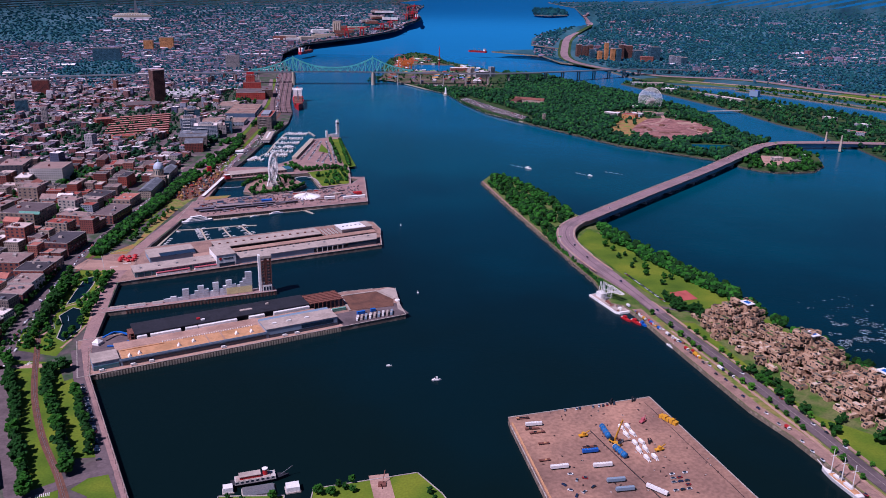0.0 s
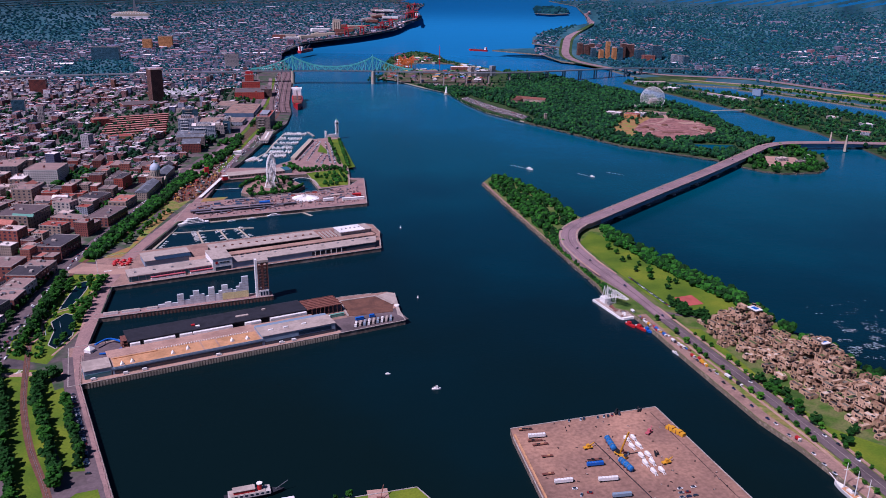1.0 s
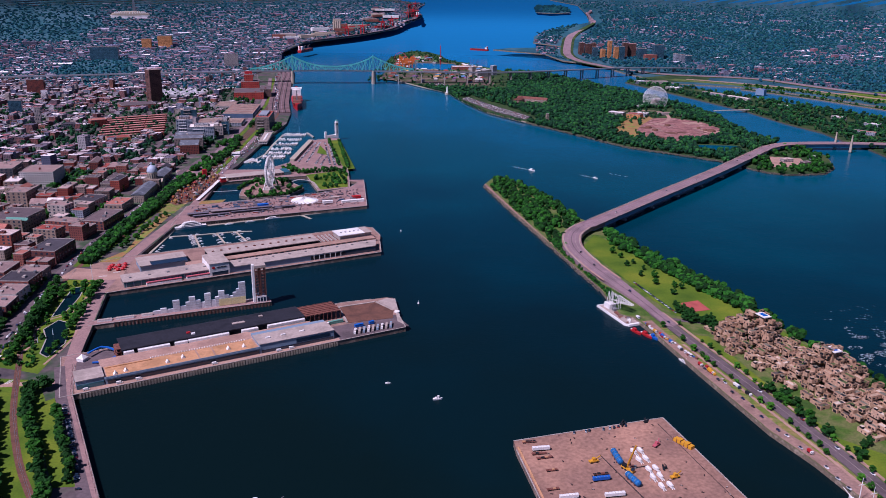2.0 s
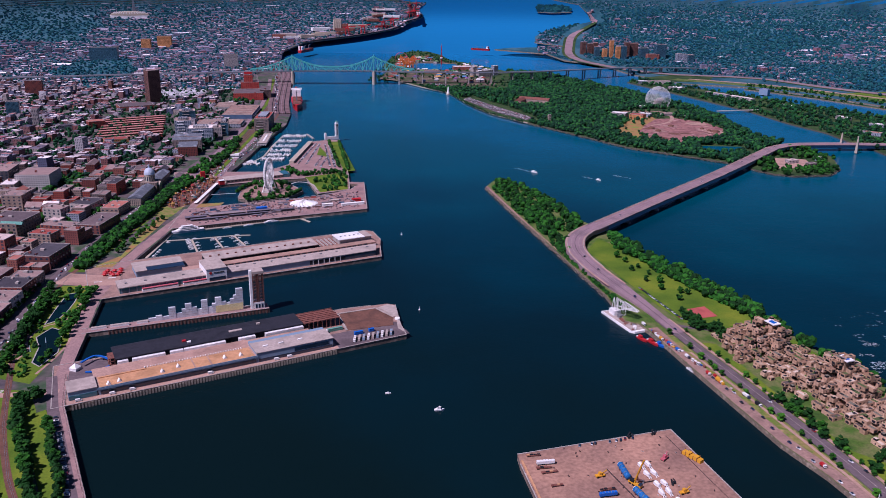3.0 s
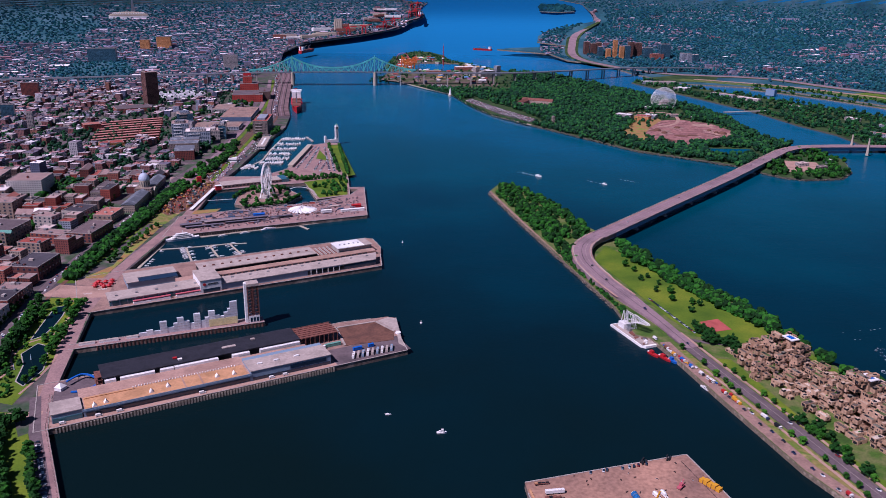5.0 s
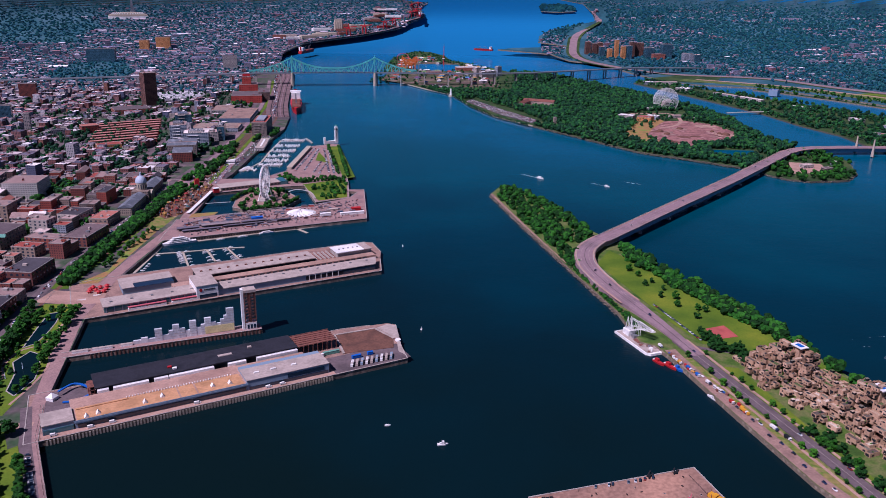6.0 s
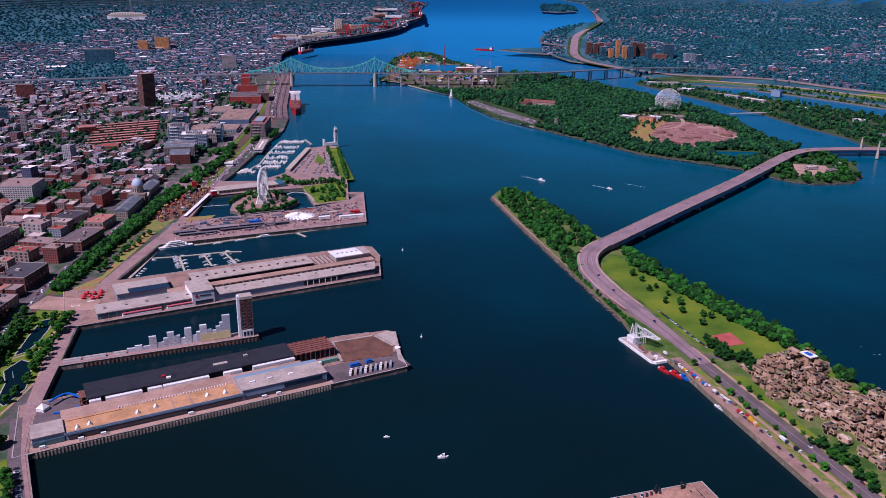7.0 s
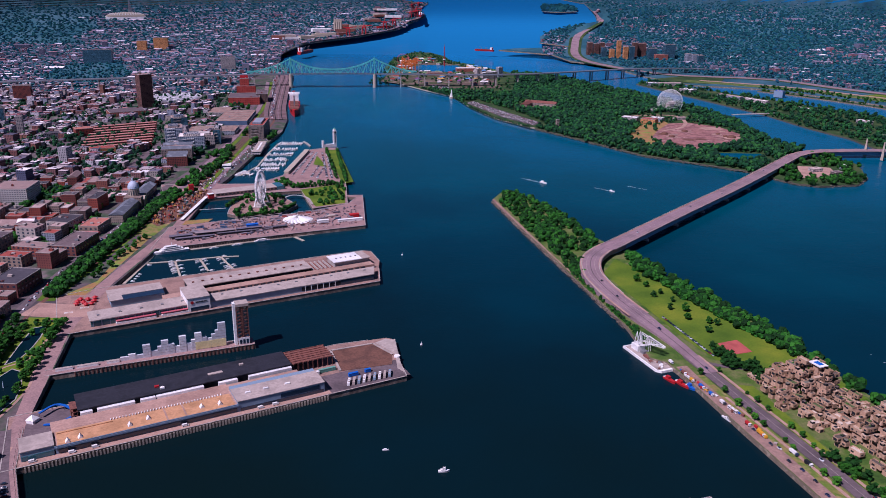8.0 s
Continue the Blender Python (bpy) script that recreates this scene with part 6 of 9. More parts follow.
woods("pond_shrubs", [(x, y, 3.6) for x, y in scatter([(-455, 645), (-392, 630), (-392, 700), (-408, 800), (-424, 875), (-474, 872), (-464, 790), (-442, 720)], 120, rt, 4, [[(-430, 722), (-424, 755), (-403, 748), (-390, 720), (-382, 690), (-385, 650), (-404, 660), (-414, 700)], [(-436, 755), (-446, 800), (-452, 855), (-432, 862), (-424, 826), (-420, 795), (-420, 768)]])], rt, M_LEAFS, "low green shrubs round the park ponds", size=(1.6, 4.0), clumps=6, ball=BALL1)
AVENUE = []
for s in (-8, 0, 7):
    for x, y, a in along([(-474, 945), (-479, 1100), (-479, 1240), (-486, 1450)], 10.5, s):
        AVENUE.append((x + rt.uniform(-2, 2), y + rt.uniform(-2, 2), 4.1))
for x, y, a in along([(-470, 1380), (-455, 1460)], 11) + along([(-470, 1500), (-470, 1700), (-490, 1850)], 12):
    AVENUE.append((x + rt.uniform(-9, 9), y, 4.1))
for x0, y0, n, sx, sy in ((-488, 1530, 9, 8, 40), (-492, 1604, 9, 8, 36), (-510, 1763, 9, 7, 40), (-491, 1825, 8, 7, 60), (-469, 1589, 10, 4, 70), (-474, 1709, 10, 4, 70), (-428, 2012, 8, 4, 60), (-500, 2050, 8, 3, 60), (-455, 1930, 6, 3, 50), (-620, 2430, 10, 30, 30), (-700, 2240, 12, 14, 80), (-770, 2380, 14, 14, 90)):
    for k in range(n):
        AVENUE.append((x0 + rt.uniform(-sx, sx), y0 + rt.uniform(-sy, sy), 4.1))
woods("avenue_trees", AVENUE, rt, M_LEAFS, "double row of full green avenue trees", size=(5.5, 7.5), clumps=8, ball=BALL2)
# peninsula: single trees on the meadow and by the road
for x, y in ((283, 985), (292, 960), (272, 975), (300, 930), (318, 895), (326, 890), (296, 905), (283, 935), (270, 1010), (262, 1030), (310, 870)):
    tree(x, y, 3.8, rt.choice((0, 4, 1)), rt.uniform(0.7, 1.0), "meadow trees")
for x, y in scatter([(302, 838), (318, 800), (330, 790), (345, 760), (325, 745), (305, 780), (296, 815)], 20, rt, 6):
    tree(x, y, 3.6, rt.choice((0, 4)), rt.uniform(0.8, 1.1), "meadow trees")
for x, y, a in along(ROADS[1:], 16, 9.0):
    if rt.random() < 0.75:
        tree(x - 0 + rt.uniform(-1, 1), y, 3.8, rt.choice((5, 3, 2)), rt.uniform(0.55, 0.85), "young roadside trees")
for x, y, a in along(ROADS[1:], 13, -11.0):
    if rt.random() < 0.6:
        tree(x + rt.uniform(-2, 2), y, 3.8, rt.choice((5, 3, 2)), rt.uniform(0.6, 0.95), "young roadside trees")
for x, y in scatter([(330, 625), (352, 600), (365, 545), (392, 520), (378, 470), (360, 520)], 14, rt, 6) + scatter([(400, 500), (450, 480), (470, 420), (410, 400)], 16, rt, 7):
    tree(x, y, 3.7, rt.choice((0, 1, 4)), rt.uniform(0.7, 1.1), "trees beside the flats")
TIP = [(98, 1425), (141, 1240), (192, 1040), (204, 1130), (232, 1165), (233, 1222), (199, 1345), (140, 1474), (108, 1486)]
POINT = []
for x, y in scatter(TIP, 215, rt, 5.6, [[(196, 1200), (214, 1195), (204, 1262), (190, 1262)], [(152, 1330), (164, 1325), (146, 1400), (136, 1405)], [(185, 1110), (215, 1110), (215, 1150), (185, 1150)]]):
    POINT.append((x, y, 3.2))
woods("point_wood", POINT, rt, M_LEAFS, "rounded green trees on the wooded point", size=(4.0, 7.0), clumps=10, ball=BALL2)
BANKT = []
for x, y in scatter([(174, 1090), (189, 1020), (222, 888), (230, 842), (238, 842), (228, 890), (213, 938), (192, 1015), (189, 1090)], 90, rt, 2.0):
    BANKT.append((x, y, 3.3))
woods("bank_shrubs", BANKT, rt, M_LEAFS, "shrubby green trees on the bank", size=(1.8, 3.2), clumps=10, ball=BALL2)
BELT = [(262, 1110), (275, 1140), (313, 1030), (372, 910), (394, 850), (404, 800), (424, 725), (457, 645), (478, 600), (540, 480), (500, 470), (455, 610), (430, 690), (400, 780), (372, 830), (352, 870), (340, 905), (302, 985), (268, 1075)]
woods("shore_wood", [(x, y, 3.0) for x, y in scatter(BELT, 330, rt)], rt, M_LEAFS, "thick belt of green trees on the river side", size=(4.5, 8), clumps=9, ball=BALL2)
HOLES = [[(440, 2025), (504, 2200), (594, 2350), (658, 2310), (745, 2190), (755, 2105), (700, 1965), (575, 1905), (485, 1935)], [(20, 2600), (60, 2480), (120, 2290), (220, 2140), (275, 2230), (200, 2420), (90, 2670)],
         [(200, 2480), (216, 2620), (345, 2570), (320, 2470)], [(470, 2330), (520, 2210), (600, 2260), (690, 2330), (705, 2440), (620, 2450), (540, 2400)], [(600, 1780), (720, 1790), (730, 1880), (605, 1880)],
         [(-300, 2990), (200, 2790), (260, 3180), (240, 3440), (-300, 3440)], [(-300, 3430), (250, 3430), (80, 3780), (0, 3890), (-30, 4120), (-120, 4340), (-300, 4340)]]
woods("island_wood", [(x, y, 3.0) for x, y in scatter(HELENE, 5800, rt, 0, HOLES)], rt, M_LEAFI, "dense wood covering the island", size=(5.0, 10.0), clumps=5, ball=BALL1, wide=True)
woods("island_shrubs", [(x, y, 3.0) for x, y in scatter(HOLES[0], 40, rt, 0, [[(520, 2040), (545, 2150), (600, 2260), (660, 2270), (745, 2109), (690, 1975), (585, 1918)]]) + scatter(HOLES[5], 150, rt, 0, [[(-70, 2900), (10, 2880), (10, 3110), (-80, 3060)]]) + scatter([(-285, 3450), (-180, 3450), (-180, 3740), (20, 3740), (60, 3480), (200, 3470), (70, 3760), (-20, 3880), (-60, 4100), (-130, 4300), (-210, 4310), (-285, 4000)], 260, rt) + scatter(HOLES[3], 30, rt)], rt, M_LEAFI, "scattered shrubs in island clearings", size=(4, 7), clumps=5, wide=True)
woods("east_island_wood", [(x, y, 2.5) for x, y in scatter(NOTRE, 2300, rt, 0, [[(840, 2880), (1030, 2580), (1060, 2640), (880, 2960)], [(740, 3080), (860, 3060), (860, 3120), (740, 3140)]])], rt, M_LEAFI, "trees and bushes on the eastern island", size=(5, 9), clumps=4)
woods("islet_wood", [(x, y, 2.5) for x, y in scatter(ISLET, 150, rt, 0, [[(720, 1640), (820, 1650), (830, 1740), (740, 1760)]])], rt, M_LEAFS, "trees round the little island", size=(5, 8), clumps=7)
woods("town_trees", [(x, y, 4) for x, y in scatter([(-540, 960), (-545, 1240), (-570, 1480), (-1050, 1480), (-820, 1180), (-640, 900)], 260, rt) if free(x, y, 2, 2)] + [(x, y, 4) for x, y in scatter(KEEP[3], 60, rt)],
      rt, M_LEAFS, "street and courtyard trees between town roofs", size=(4, 7.5), clumps=6, ball=BALL1)
woods("dyke_bushes", [(x, y, 2) for x, y in scatter(DYKE, 60, rt)] + [(x, y, 3) for x, y in scatter([(1110, 3030), (1251, 2870), (1437, 2560), (1570, 2360), (1640, 2400), (1300, 2960), (1140, 3090)], 160, rt)], rt, M_LEAFS, "bushes along the seaway dykes", size=(4, 7), clumps=4)
woods("far_island_wood", [(x, y, 3) for x, y in scatter(FARISLE, 120, rt)], rt, M_LEAFHAZE, "dark haze-tinted trees on the far island", size=(14, 24), clumps=3, wide=True)
BASIN = []
for o in ([(154, 160), (219, 118), (255, 150), (240, 232), (199, 238)],):
    for x, y in scatter(o, 26, rt, 8, [[(186, 158), (228, 158), (228, 196), (186, 196)]]):
        q = P4 @ Vector((x, y, 0))
        BASIN.append((q.x, q.y, 4.0))
for x, y in scatter([(290, 130), (338, 128), (378, 225), (372, 240), (300, 210)], 30, rt, 7, [[(296, 150), (320, 150), (320, 190), (296, 190)]]) + [p[:2] for p in along([(300, 262), (385, 255)], 7)] + scatter([(268, 262), (296, 258), (300, 330), (278, 335)], 12, rt, 8):
    q = P4 @ Vector((x, y, 0))
    BASIN.append((q.x, q.y, 4.0))
for x, y, a in along([(400, 270), (420, 330), (494, 560)], 9) + along([(392, 300), (470, 560)], 14):
    q = P4 @ Vector((x, y, 0))
    BASIN.append((q.x, q.y, 4.0))
for x, y, h_ in along([(150, 190), (168, 215), (199, 238), (238, 234), (254, 198)], 8) + along([(150, 128), (160, 120), (219, 117), (256, 150)], 5.5) + along([(158, 150), (150, 140)], 5) + along([(300, 284), (370, 265)], 8):
    q = P4 @ Vector((x, y, 0))
    BASIN.append((q.x, q.y, 4.0))
woods("basin_trees", BASIN, rt, M_LEAFS, "park trees round the harbour basin", size=(3.2, 5.5), clumps=8, ball=BALL2)
solid("lawn_clock", MB().prism([(388, 262), (412, 262), (498, 560), (474, 566)], 3.5, 4.12), M_GRASS, "grass strip towards the clock tower", "lawn", kind="structure", m=P4)
solid("lawn_basin", MB().prism([(286, 126), (340, 126), (380, 228), (386, 256), (300, 250)], 3.5, 4.14), M_GRASS, "round lawn of the basin park", "lawn", kind="structure", m=P4)
solid("lawn_wedge", MB().prism([(395, 440), (412, 400), (432, 520)], 3.5, 4.13), M_GRASS, "small grass wedge in the car park", "lawn", kind="structure", m=P4)
solid("lawn_quay", MB().prism([(60, 118), (100, 116), (112, 132), (70, 140)], 3.5, 4.13), M_DRY, "patch of grass on the quay", "lawn", kind="structure", m=P4)

land("fair_ground", [(-270, 3120), (-60, 2930), (180, 2960), (150, 3420), (60, 3700), (-30, 3860), (-110, 4000), (-240, 3960), (-250, 3480)], 3.3, [M_FAIRG], "reddish paved fairground among trees on the island", "ground", low=None, wide=True)
land("fair_lake", [(-160, 3480), (-40, 3440), (45, 3460), (48, 3600), (20, 3700), (-140, 3715), (-175, 3600)], 3.8, [M_WATER], "round lake in the fairground", "water", low=None, wide=True)
# island clearings
lawn("island_clearing", [(505, 2040), (545, 2150), (600, 2260), (660, 2275), (725, 2215), (747, 2109), (690, 1975), (585, 1918), (530, 1945)], surf("red_earth", ["8a5f58", "9c7068", "704a48", "a8837a"], 0.03, 0.2, bump=0.1), "broad bare reddish building site", 3.3)
lawn("island_dry_slope", [(440, 2025), (504, 2200), (594, 2350), (600, 2260), (545, 2150), (505, 2040), (530, 1945), (485, 1935)], M_DRY, "dry grass beside the building site", 3.35)
lawn("fort_yard", [(215, 2500), (222, 2600), (335, 2550), (312, 2480)], M_DIRT, "reddish yard of the old fort", 3.3)
lawn("island_inlet", [(610, 1872), (716, 1868), (695, 1795), (603, 1800)], M_WATER, "small dark inlet pond", 3.15)
ri = random.Random(77)
for k in range(16):
    x, y = ri.uniform(540, 730), ri.uniform(1950, 2240)
    if inside(x, y, [(515, 2040), (550, 2145), (605, 2250), (660, 2265), (715, 2210), (737, 2109), (685, 1985), (585, 1928), (540, 1950)]):
        r = ri.uniform(10, 34)
        o = [(x + r * ri.uniform(0.6, 1.1) * math.cos(t * 0.7), y + 0.8 * r * ri.uniform(0.6, 1.1) * math.sin(t * 0.7)) for t in range(9)]
        solid("earth_patch", MB().prism(o, 3.0, 3.34 + 0.02 * k), (M_DIRT, M_PAVE, M_QUAY)[k % 3], "flat heap of spread earth on the site", "earth", kind="structure")
        if k % 2:
            h = thing("spoil_heap", pose(x, y, 3.3), "brown heap of dug earth", "earth heap", "spoil heaps")
            part("heap", MB().dome(0, 0, 0, r * 0.4, ri.uniform(3, 7), 9, 3), M_DIRT, h)
strip("island_road", smooth([(560, 2150), (620, 2200), (655, 2300), (640, 2400), (500, 2380)], 4), 10, 3.4, M_PAVE, "pale road through the island", "road")
lawn("island_car_park", [(52, 2590), (150, 2336), (228, 2205), (250, 2250), (168, 2420), (70, 2640)], M_ASPH, "long pale car park on the island shore", 3.25)
strip("island_shore_wall", [(-200, 3072), (-80, 2868), (6, 2742), (63, 2512), (133, 2314), (228, 2164)], 2.4, 3.4, M_STONE, "pale stone shore wall", "wall", thick=3)
lawn("islet_paving", [(720, 1640), (800, 1650), (815, 1735), (750, 1750)], M_PAVE, "pinkish paved terrace on the little island", 2.7)




def lot(name, outline, n, rng, label, m=None, z=4.1, size=(4.6, 1.9, 1.5), rots=(0, 90), cols=None):
    """Parked cars too many to count, in one mesh."""
    mb = MB()
    for x, y in scatter(outline, n, rng, 4.0):
        r = rng.choice(rots) + 30
        mb.cbox(x, y, z, size[0], size[1], size[2] * 0.55, rot=r)
        mb.cbox(x, y, z + size[2] * 0.55, size[0] * 0.5, size[1] * 0.9, size[2] * 0.45, rot=r)
    ob = solid(name, mb, surf(name + "_paint", cols or ["d8d8d8", "1e2024", "3a3c42", "8a8c90", "e8e8e6", "8a2426", "24345c", "b0b2b4"], 0.3, 2, rough=0.35, pick="island", bump=0, mixing=0.1), label, "cars", kind="stuff", m=m)
    return ob


lot("parked_cars_island", [(56, 2590), (152, 2340), (228, 2212), (246, 2250), (168, 2410), (72, 2630)], 420, rt, "rows of small parked cars on the island", z=3.3, rots=(20, 30), size=(5, 2.2, 1.6), cols=["9a9696", "2a2c30", "6a6a70", "aaa4a2", "d8d4d0", "8a3a3a", "38405c", "e4e0e0"])
woods("island_shore_trees", [(x + rt.uniform(-3, 3), y, 3.0) for x, y, a in along([(-60, 2850), (14, 2736), (68, 2500), (137, 2303), (222, 2166)], 9, -8)], rt, M_LEAFI, "thin row of trees along the island shore", size=(3.0, 5.5), clumps=5)
CROWS = []
for (xa, ya), (xb, yb) in (((326, 368), (438, 560)), ((338, 352), (446, 556)), ((350, 330), (400, 420)), ((360, 322), (412, 416)), ((378, 314), (452, 540)), ((386, 308), (462, 540))):
    CROWS += [(x, y) for x, y, h_ in along([(xa, ya), (xb, yb)], 3.3) if rt.random() < 0.72]
mb = MB()
for x, y in CROWS:
    mb.cbox(x, y, 4.1, 4.4, 1.9, 0.85, rot=-25), mb.cbox(x, y, 4.95, 2.3, 1.7, 0.6, rot=-25)
solid("parked_cars_clock", mb, surf("clock_quay_car_paint", ["c8c8c8", "1e2024", "3a3c42", "8a8c90", "e0e0de", "6a2426", "24345c", "b0b2b4", "2a2c30"], 0.3, 2, rough=0.35, pick="island", bump=0, mixing=0.1), "rows of parked cars near the clock tower", "cars", kind="stuff", m=P4)
lot("parked_cars_quay", [(-470, 1480), (-430, 1480), (-428, 1800), (-425, 1960), (-448, 1960)], 170, rt, "parked cars along the yacht harbour", rots=(60, 65))
lot("parked_cars_street", [(-480, 880), (-494, 980), (-502, 1270), (-514, 1470), (-522, 1470), (-508, 1270), (-500, 980), (-468, 760), (-420, 560), (-412, 562)], 130, rt, "parked cars along the old town street", rots=(60, 65))
lot("market_tents", [(-940, 2560), (-880, 2510), (-780, 2600), (-835, 2780), (-945, 2650)], 110, rt, "cluster of white tent roofs by the road", size=(15, 11, 7), cols=["e6e2e0", "d8d4d6", "c8c4c8"], rots=(0, 90))
lot("parked_cars_rail", [(-492, 2250), (-482, 2250), (-548, 2600), (-618, 2920), (-672, 3200), (-684, 3200), (-630, 2920), (-560, 2600)], 90, rt, "goods wagons and cars in the rail yard", size=(12, 3, 3.4), rots=(70, 75))
lot("parked_cars_ride", [(-69, 2906), (0, 2836), (-8, 2980), (-73, 3005)], 120, rt, "parked cars by the fairground", z=3.1, rots=(20, 30))
# event pier: grandstand roofs, booths and trailers in rows along the quay
rg = random.Random(53)
M_STAND = surf("stand_roofs", ["6c6870", "7c747a", "5a565e", "8a7c7c", "66606a"], 0.2, 1.0, pick="object", bump=0.1)
M_BOOTH = surf("booth_paint", ["b8a8a0", "8c6a60", "7a5a54", "c8beb8", "6a6068", "a04a40", "4a6a8c", "94807a"], 0.2, 1.0, pick="object", bump=0.05)
for x0, x1, y, deep, h in ((28, 62, 50, 9, 5), (66, 126, 50, 8, 4.5), (128, 168, 46, 7, 4), (34, 92, 38, 6, 3.5), (96, 160, 36, 5, 3.5), (170, 205, 34, 6, 4), (60, 120, 62, 5, 3)):
    g = thing("event_stand", P4 @ pose((x0 + x1) / 2, y, 4.05, 0, 0, -6), "long grey stand roof on the event pier", "stand", "event stands")
    L = x1 - x0
    part("stand_roof", MB().box(-L / 2, -deep / 2, h - 0.5, L / 2, deep / 2, h), M_STAND, g)
    part("back_wall", MB().box(-L / 2, deep / 2 - 0.4, 0, L / 2, deep / 2, h - 0.5), M_STAND, g)
    for q in range(int(L / 6)):
        part("post", MB().box(-L / 2 + 1 + q * 6, -deep / 2 + 0.2, 0, -L / 2 + 1.4 + q * 6, -deep / 2 + 0.6, h - 0.5), M_DARK, g)
for k in range(86):
    x, y = rg.uniform(40, 330), 0.0
    y = rg.uniform(22, 100) if x > 205 else rg.uniform(66, 102) if rg.random() < 0.75 else rg.uniform(26, 34)
    if math.hypot(x - 232, y - 60) < 27:
        continue
    g = thing("event_booth", P4 @ pose(x, y, 4.05, 0, 0, rg.choice((-6, 84, -6, -20))), "small event booth or cabin on the pier", "booth", "event booths")
    L, W_, h = rg.uniform(3, 11), rg.uniform(2.4, 4.2), rg.uniform(1.6, 3.2)
    part("cabin", MB().box(-L / 2, -W_ / 2, 0, L / 2, W_ / 2, h), M_BOOTH, g)
    part("cabin_roof", MB().box(-L / 2 - 0.2, -W_ / 2 - 0.2, h, L / 2 + 0.2, W_ / 2 + 0.2, h + 0.25), M_STAND, g)
for x, y, L, W_, h, mm, lab in ((157, 62, 18, 8, 4, M_BLUE, "blue covered stage on the event pier"), (321, 40, 15, 9, 5, M_RED, "bright red event structure"), (306, 20, 40, 5, 4, M_WHITE, "long white trailer row by the quay"), (264, 33, 18, 5, 4, M_WHITE, "white covered trailer on the event pier"), (288, 60, 14, 8, 2, M_LGREY, "low grey equipment platform on pier")):
    g = thing("event_structure", P4 @ pose(x, y, 4.05, 0, 0, -8), lab, "stage")
    part("body", MB().box(-L / 2, -W_ / 2, 0, L / 2, W_ / 2, h), mm, g)
    part("cover", MB().gable(-L / 2 - 0.3, -W_ / 2 - 0.3, L / 2 + 0.3, W_ / 2 + 0.3, h, h + 1.2), mm, g)
M_FAIR = surf("fair_paint", ["9a5a3a", "a89890", "8a3a34", "4a6a6a", "7a5a4a", "a07a40", "6c5048", "5a4640", "84685c"], 0.2, 1.0, pick="object", bump=0.05)
for x, y in scatter([(30, 130), (58, 150), (122, 265), (145, 315), (112, 322), (60, 262), (22, 180)], 46, rg, 7):
    g = thing("fair_booth", P4 @ pose(x, y, 4.05, 0, 0, rg.uniform(0, 90)), "colourful adventure-park hut on the quay", "booth", "fair booths")
    r, h = rg.uniform(1.6, 4.0), rg.uniform(2, 6)
    part("hut", MB().cyl(0, 0, 0, h, r, r * 0.9, 6), M_FAIR, g)
    part("hut_roof", MB().cyl(0, 0, h, h + r * 0.8, r * 1.2, 0.2, 6), M_FAIR, g)
solid("fair_floor", MB().prism([(24, 128), (58, 146), (124, 262), (150, 320), (108, 330), (56, 264), (14, 180)], 3.6, 4.14), M_DIRT, "brown trodden ground of the quay fair", "ground", kind="structure", m=P4)
rt2 = thing("red_tower", P4 @ pose(117, 312, 4), "bright red stacked container tower", "tower")
for k in range(4):
    part("container", MB().box(-4, -3, k * 4.2, 4, 3, k * 4.2 + 4.0), M_RED if k else M_BLUE, rt2)
lot("event_clutter", [(40, 22), (310, 2), (352, 100), (215, 102), (120, 108), (46, 108)], 380, rg, "small crates, fences and equipment on the event pier", m=P4, z=4.05, size=(3.2, 1.3, 1.6), rots=(-36, -30, 54, 10), cols=["3a3438", "4e464c", "6a5e62", "8a7a78", "a89a96", "c8c0bc", "7a4a44", "3c4a60", "5a4a48"])
lot("fair_clutter", [(26, 132), (58, 148), (122, 264), (146, 316), (110, 324), (58, 262), (18, 180)], 150, rg, "small play frames, fences and huts of the quay fair", m=P4, z=4.1, size=(3.0, 1.4, 3.2), rots=(0, 20, 45, 70), cols=["8a3a30", "a8623a", "7a4a38", "4a3a34", "b8a090", "3c6a8a", "a0403a", "c09050"])
# arcade under the event pier's quay edge: dark blocks stand in for shaded openings
arc = thing("quay_arcade", pose(0, 0, 0), "dark blocks painted as shaded arcade bays in the event pier's quay wall", "arcade")
for k in range(44):
    q = P4 @ Vector((28 + k * 4.0, 10.8 - k * 0.285, 0))
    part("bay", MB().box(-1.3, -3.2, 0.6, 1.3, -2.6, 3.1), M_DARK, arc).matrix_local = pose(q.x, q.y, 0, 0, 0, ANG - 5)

# ---- stacked concrete flats on the peninsula ----
hab = thing("stacked_flats", pose(352, 772, 3.6, 0, 0, -67), "terraced housing of stacked beige concrete boxes", "building")


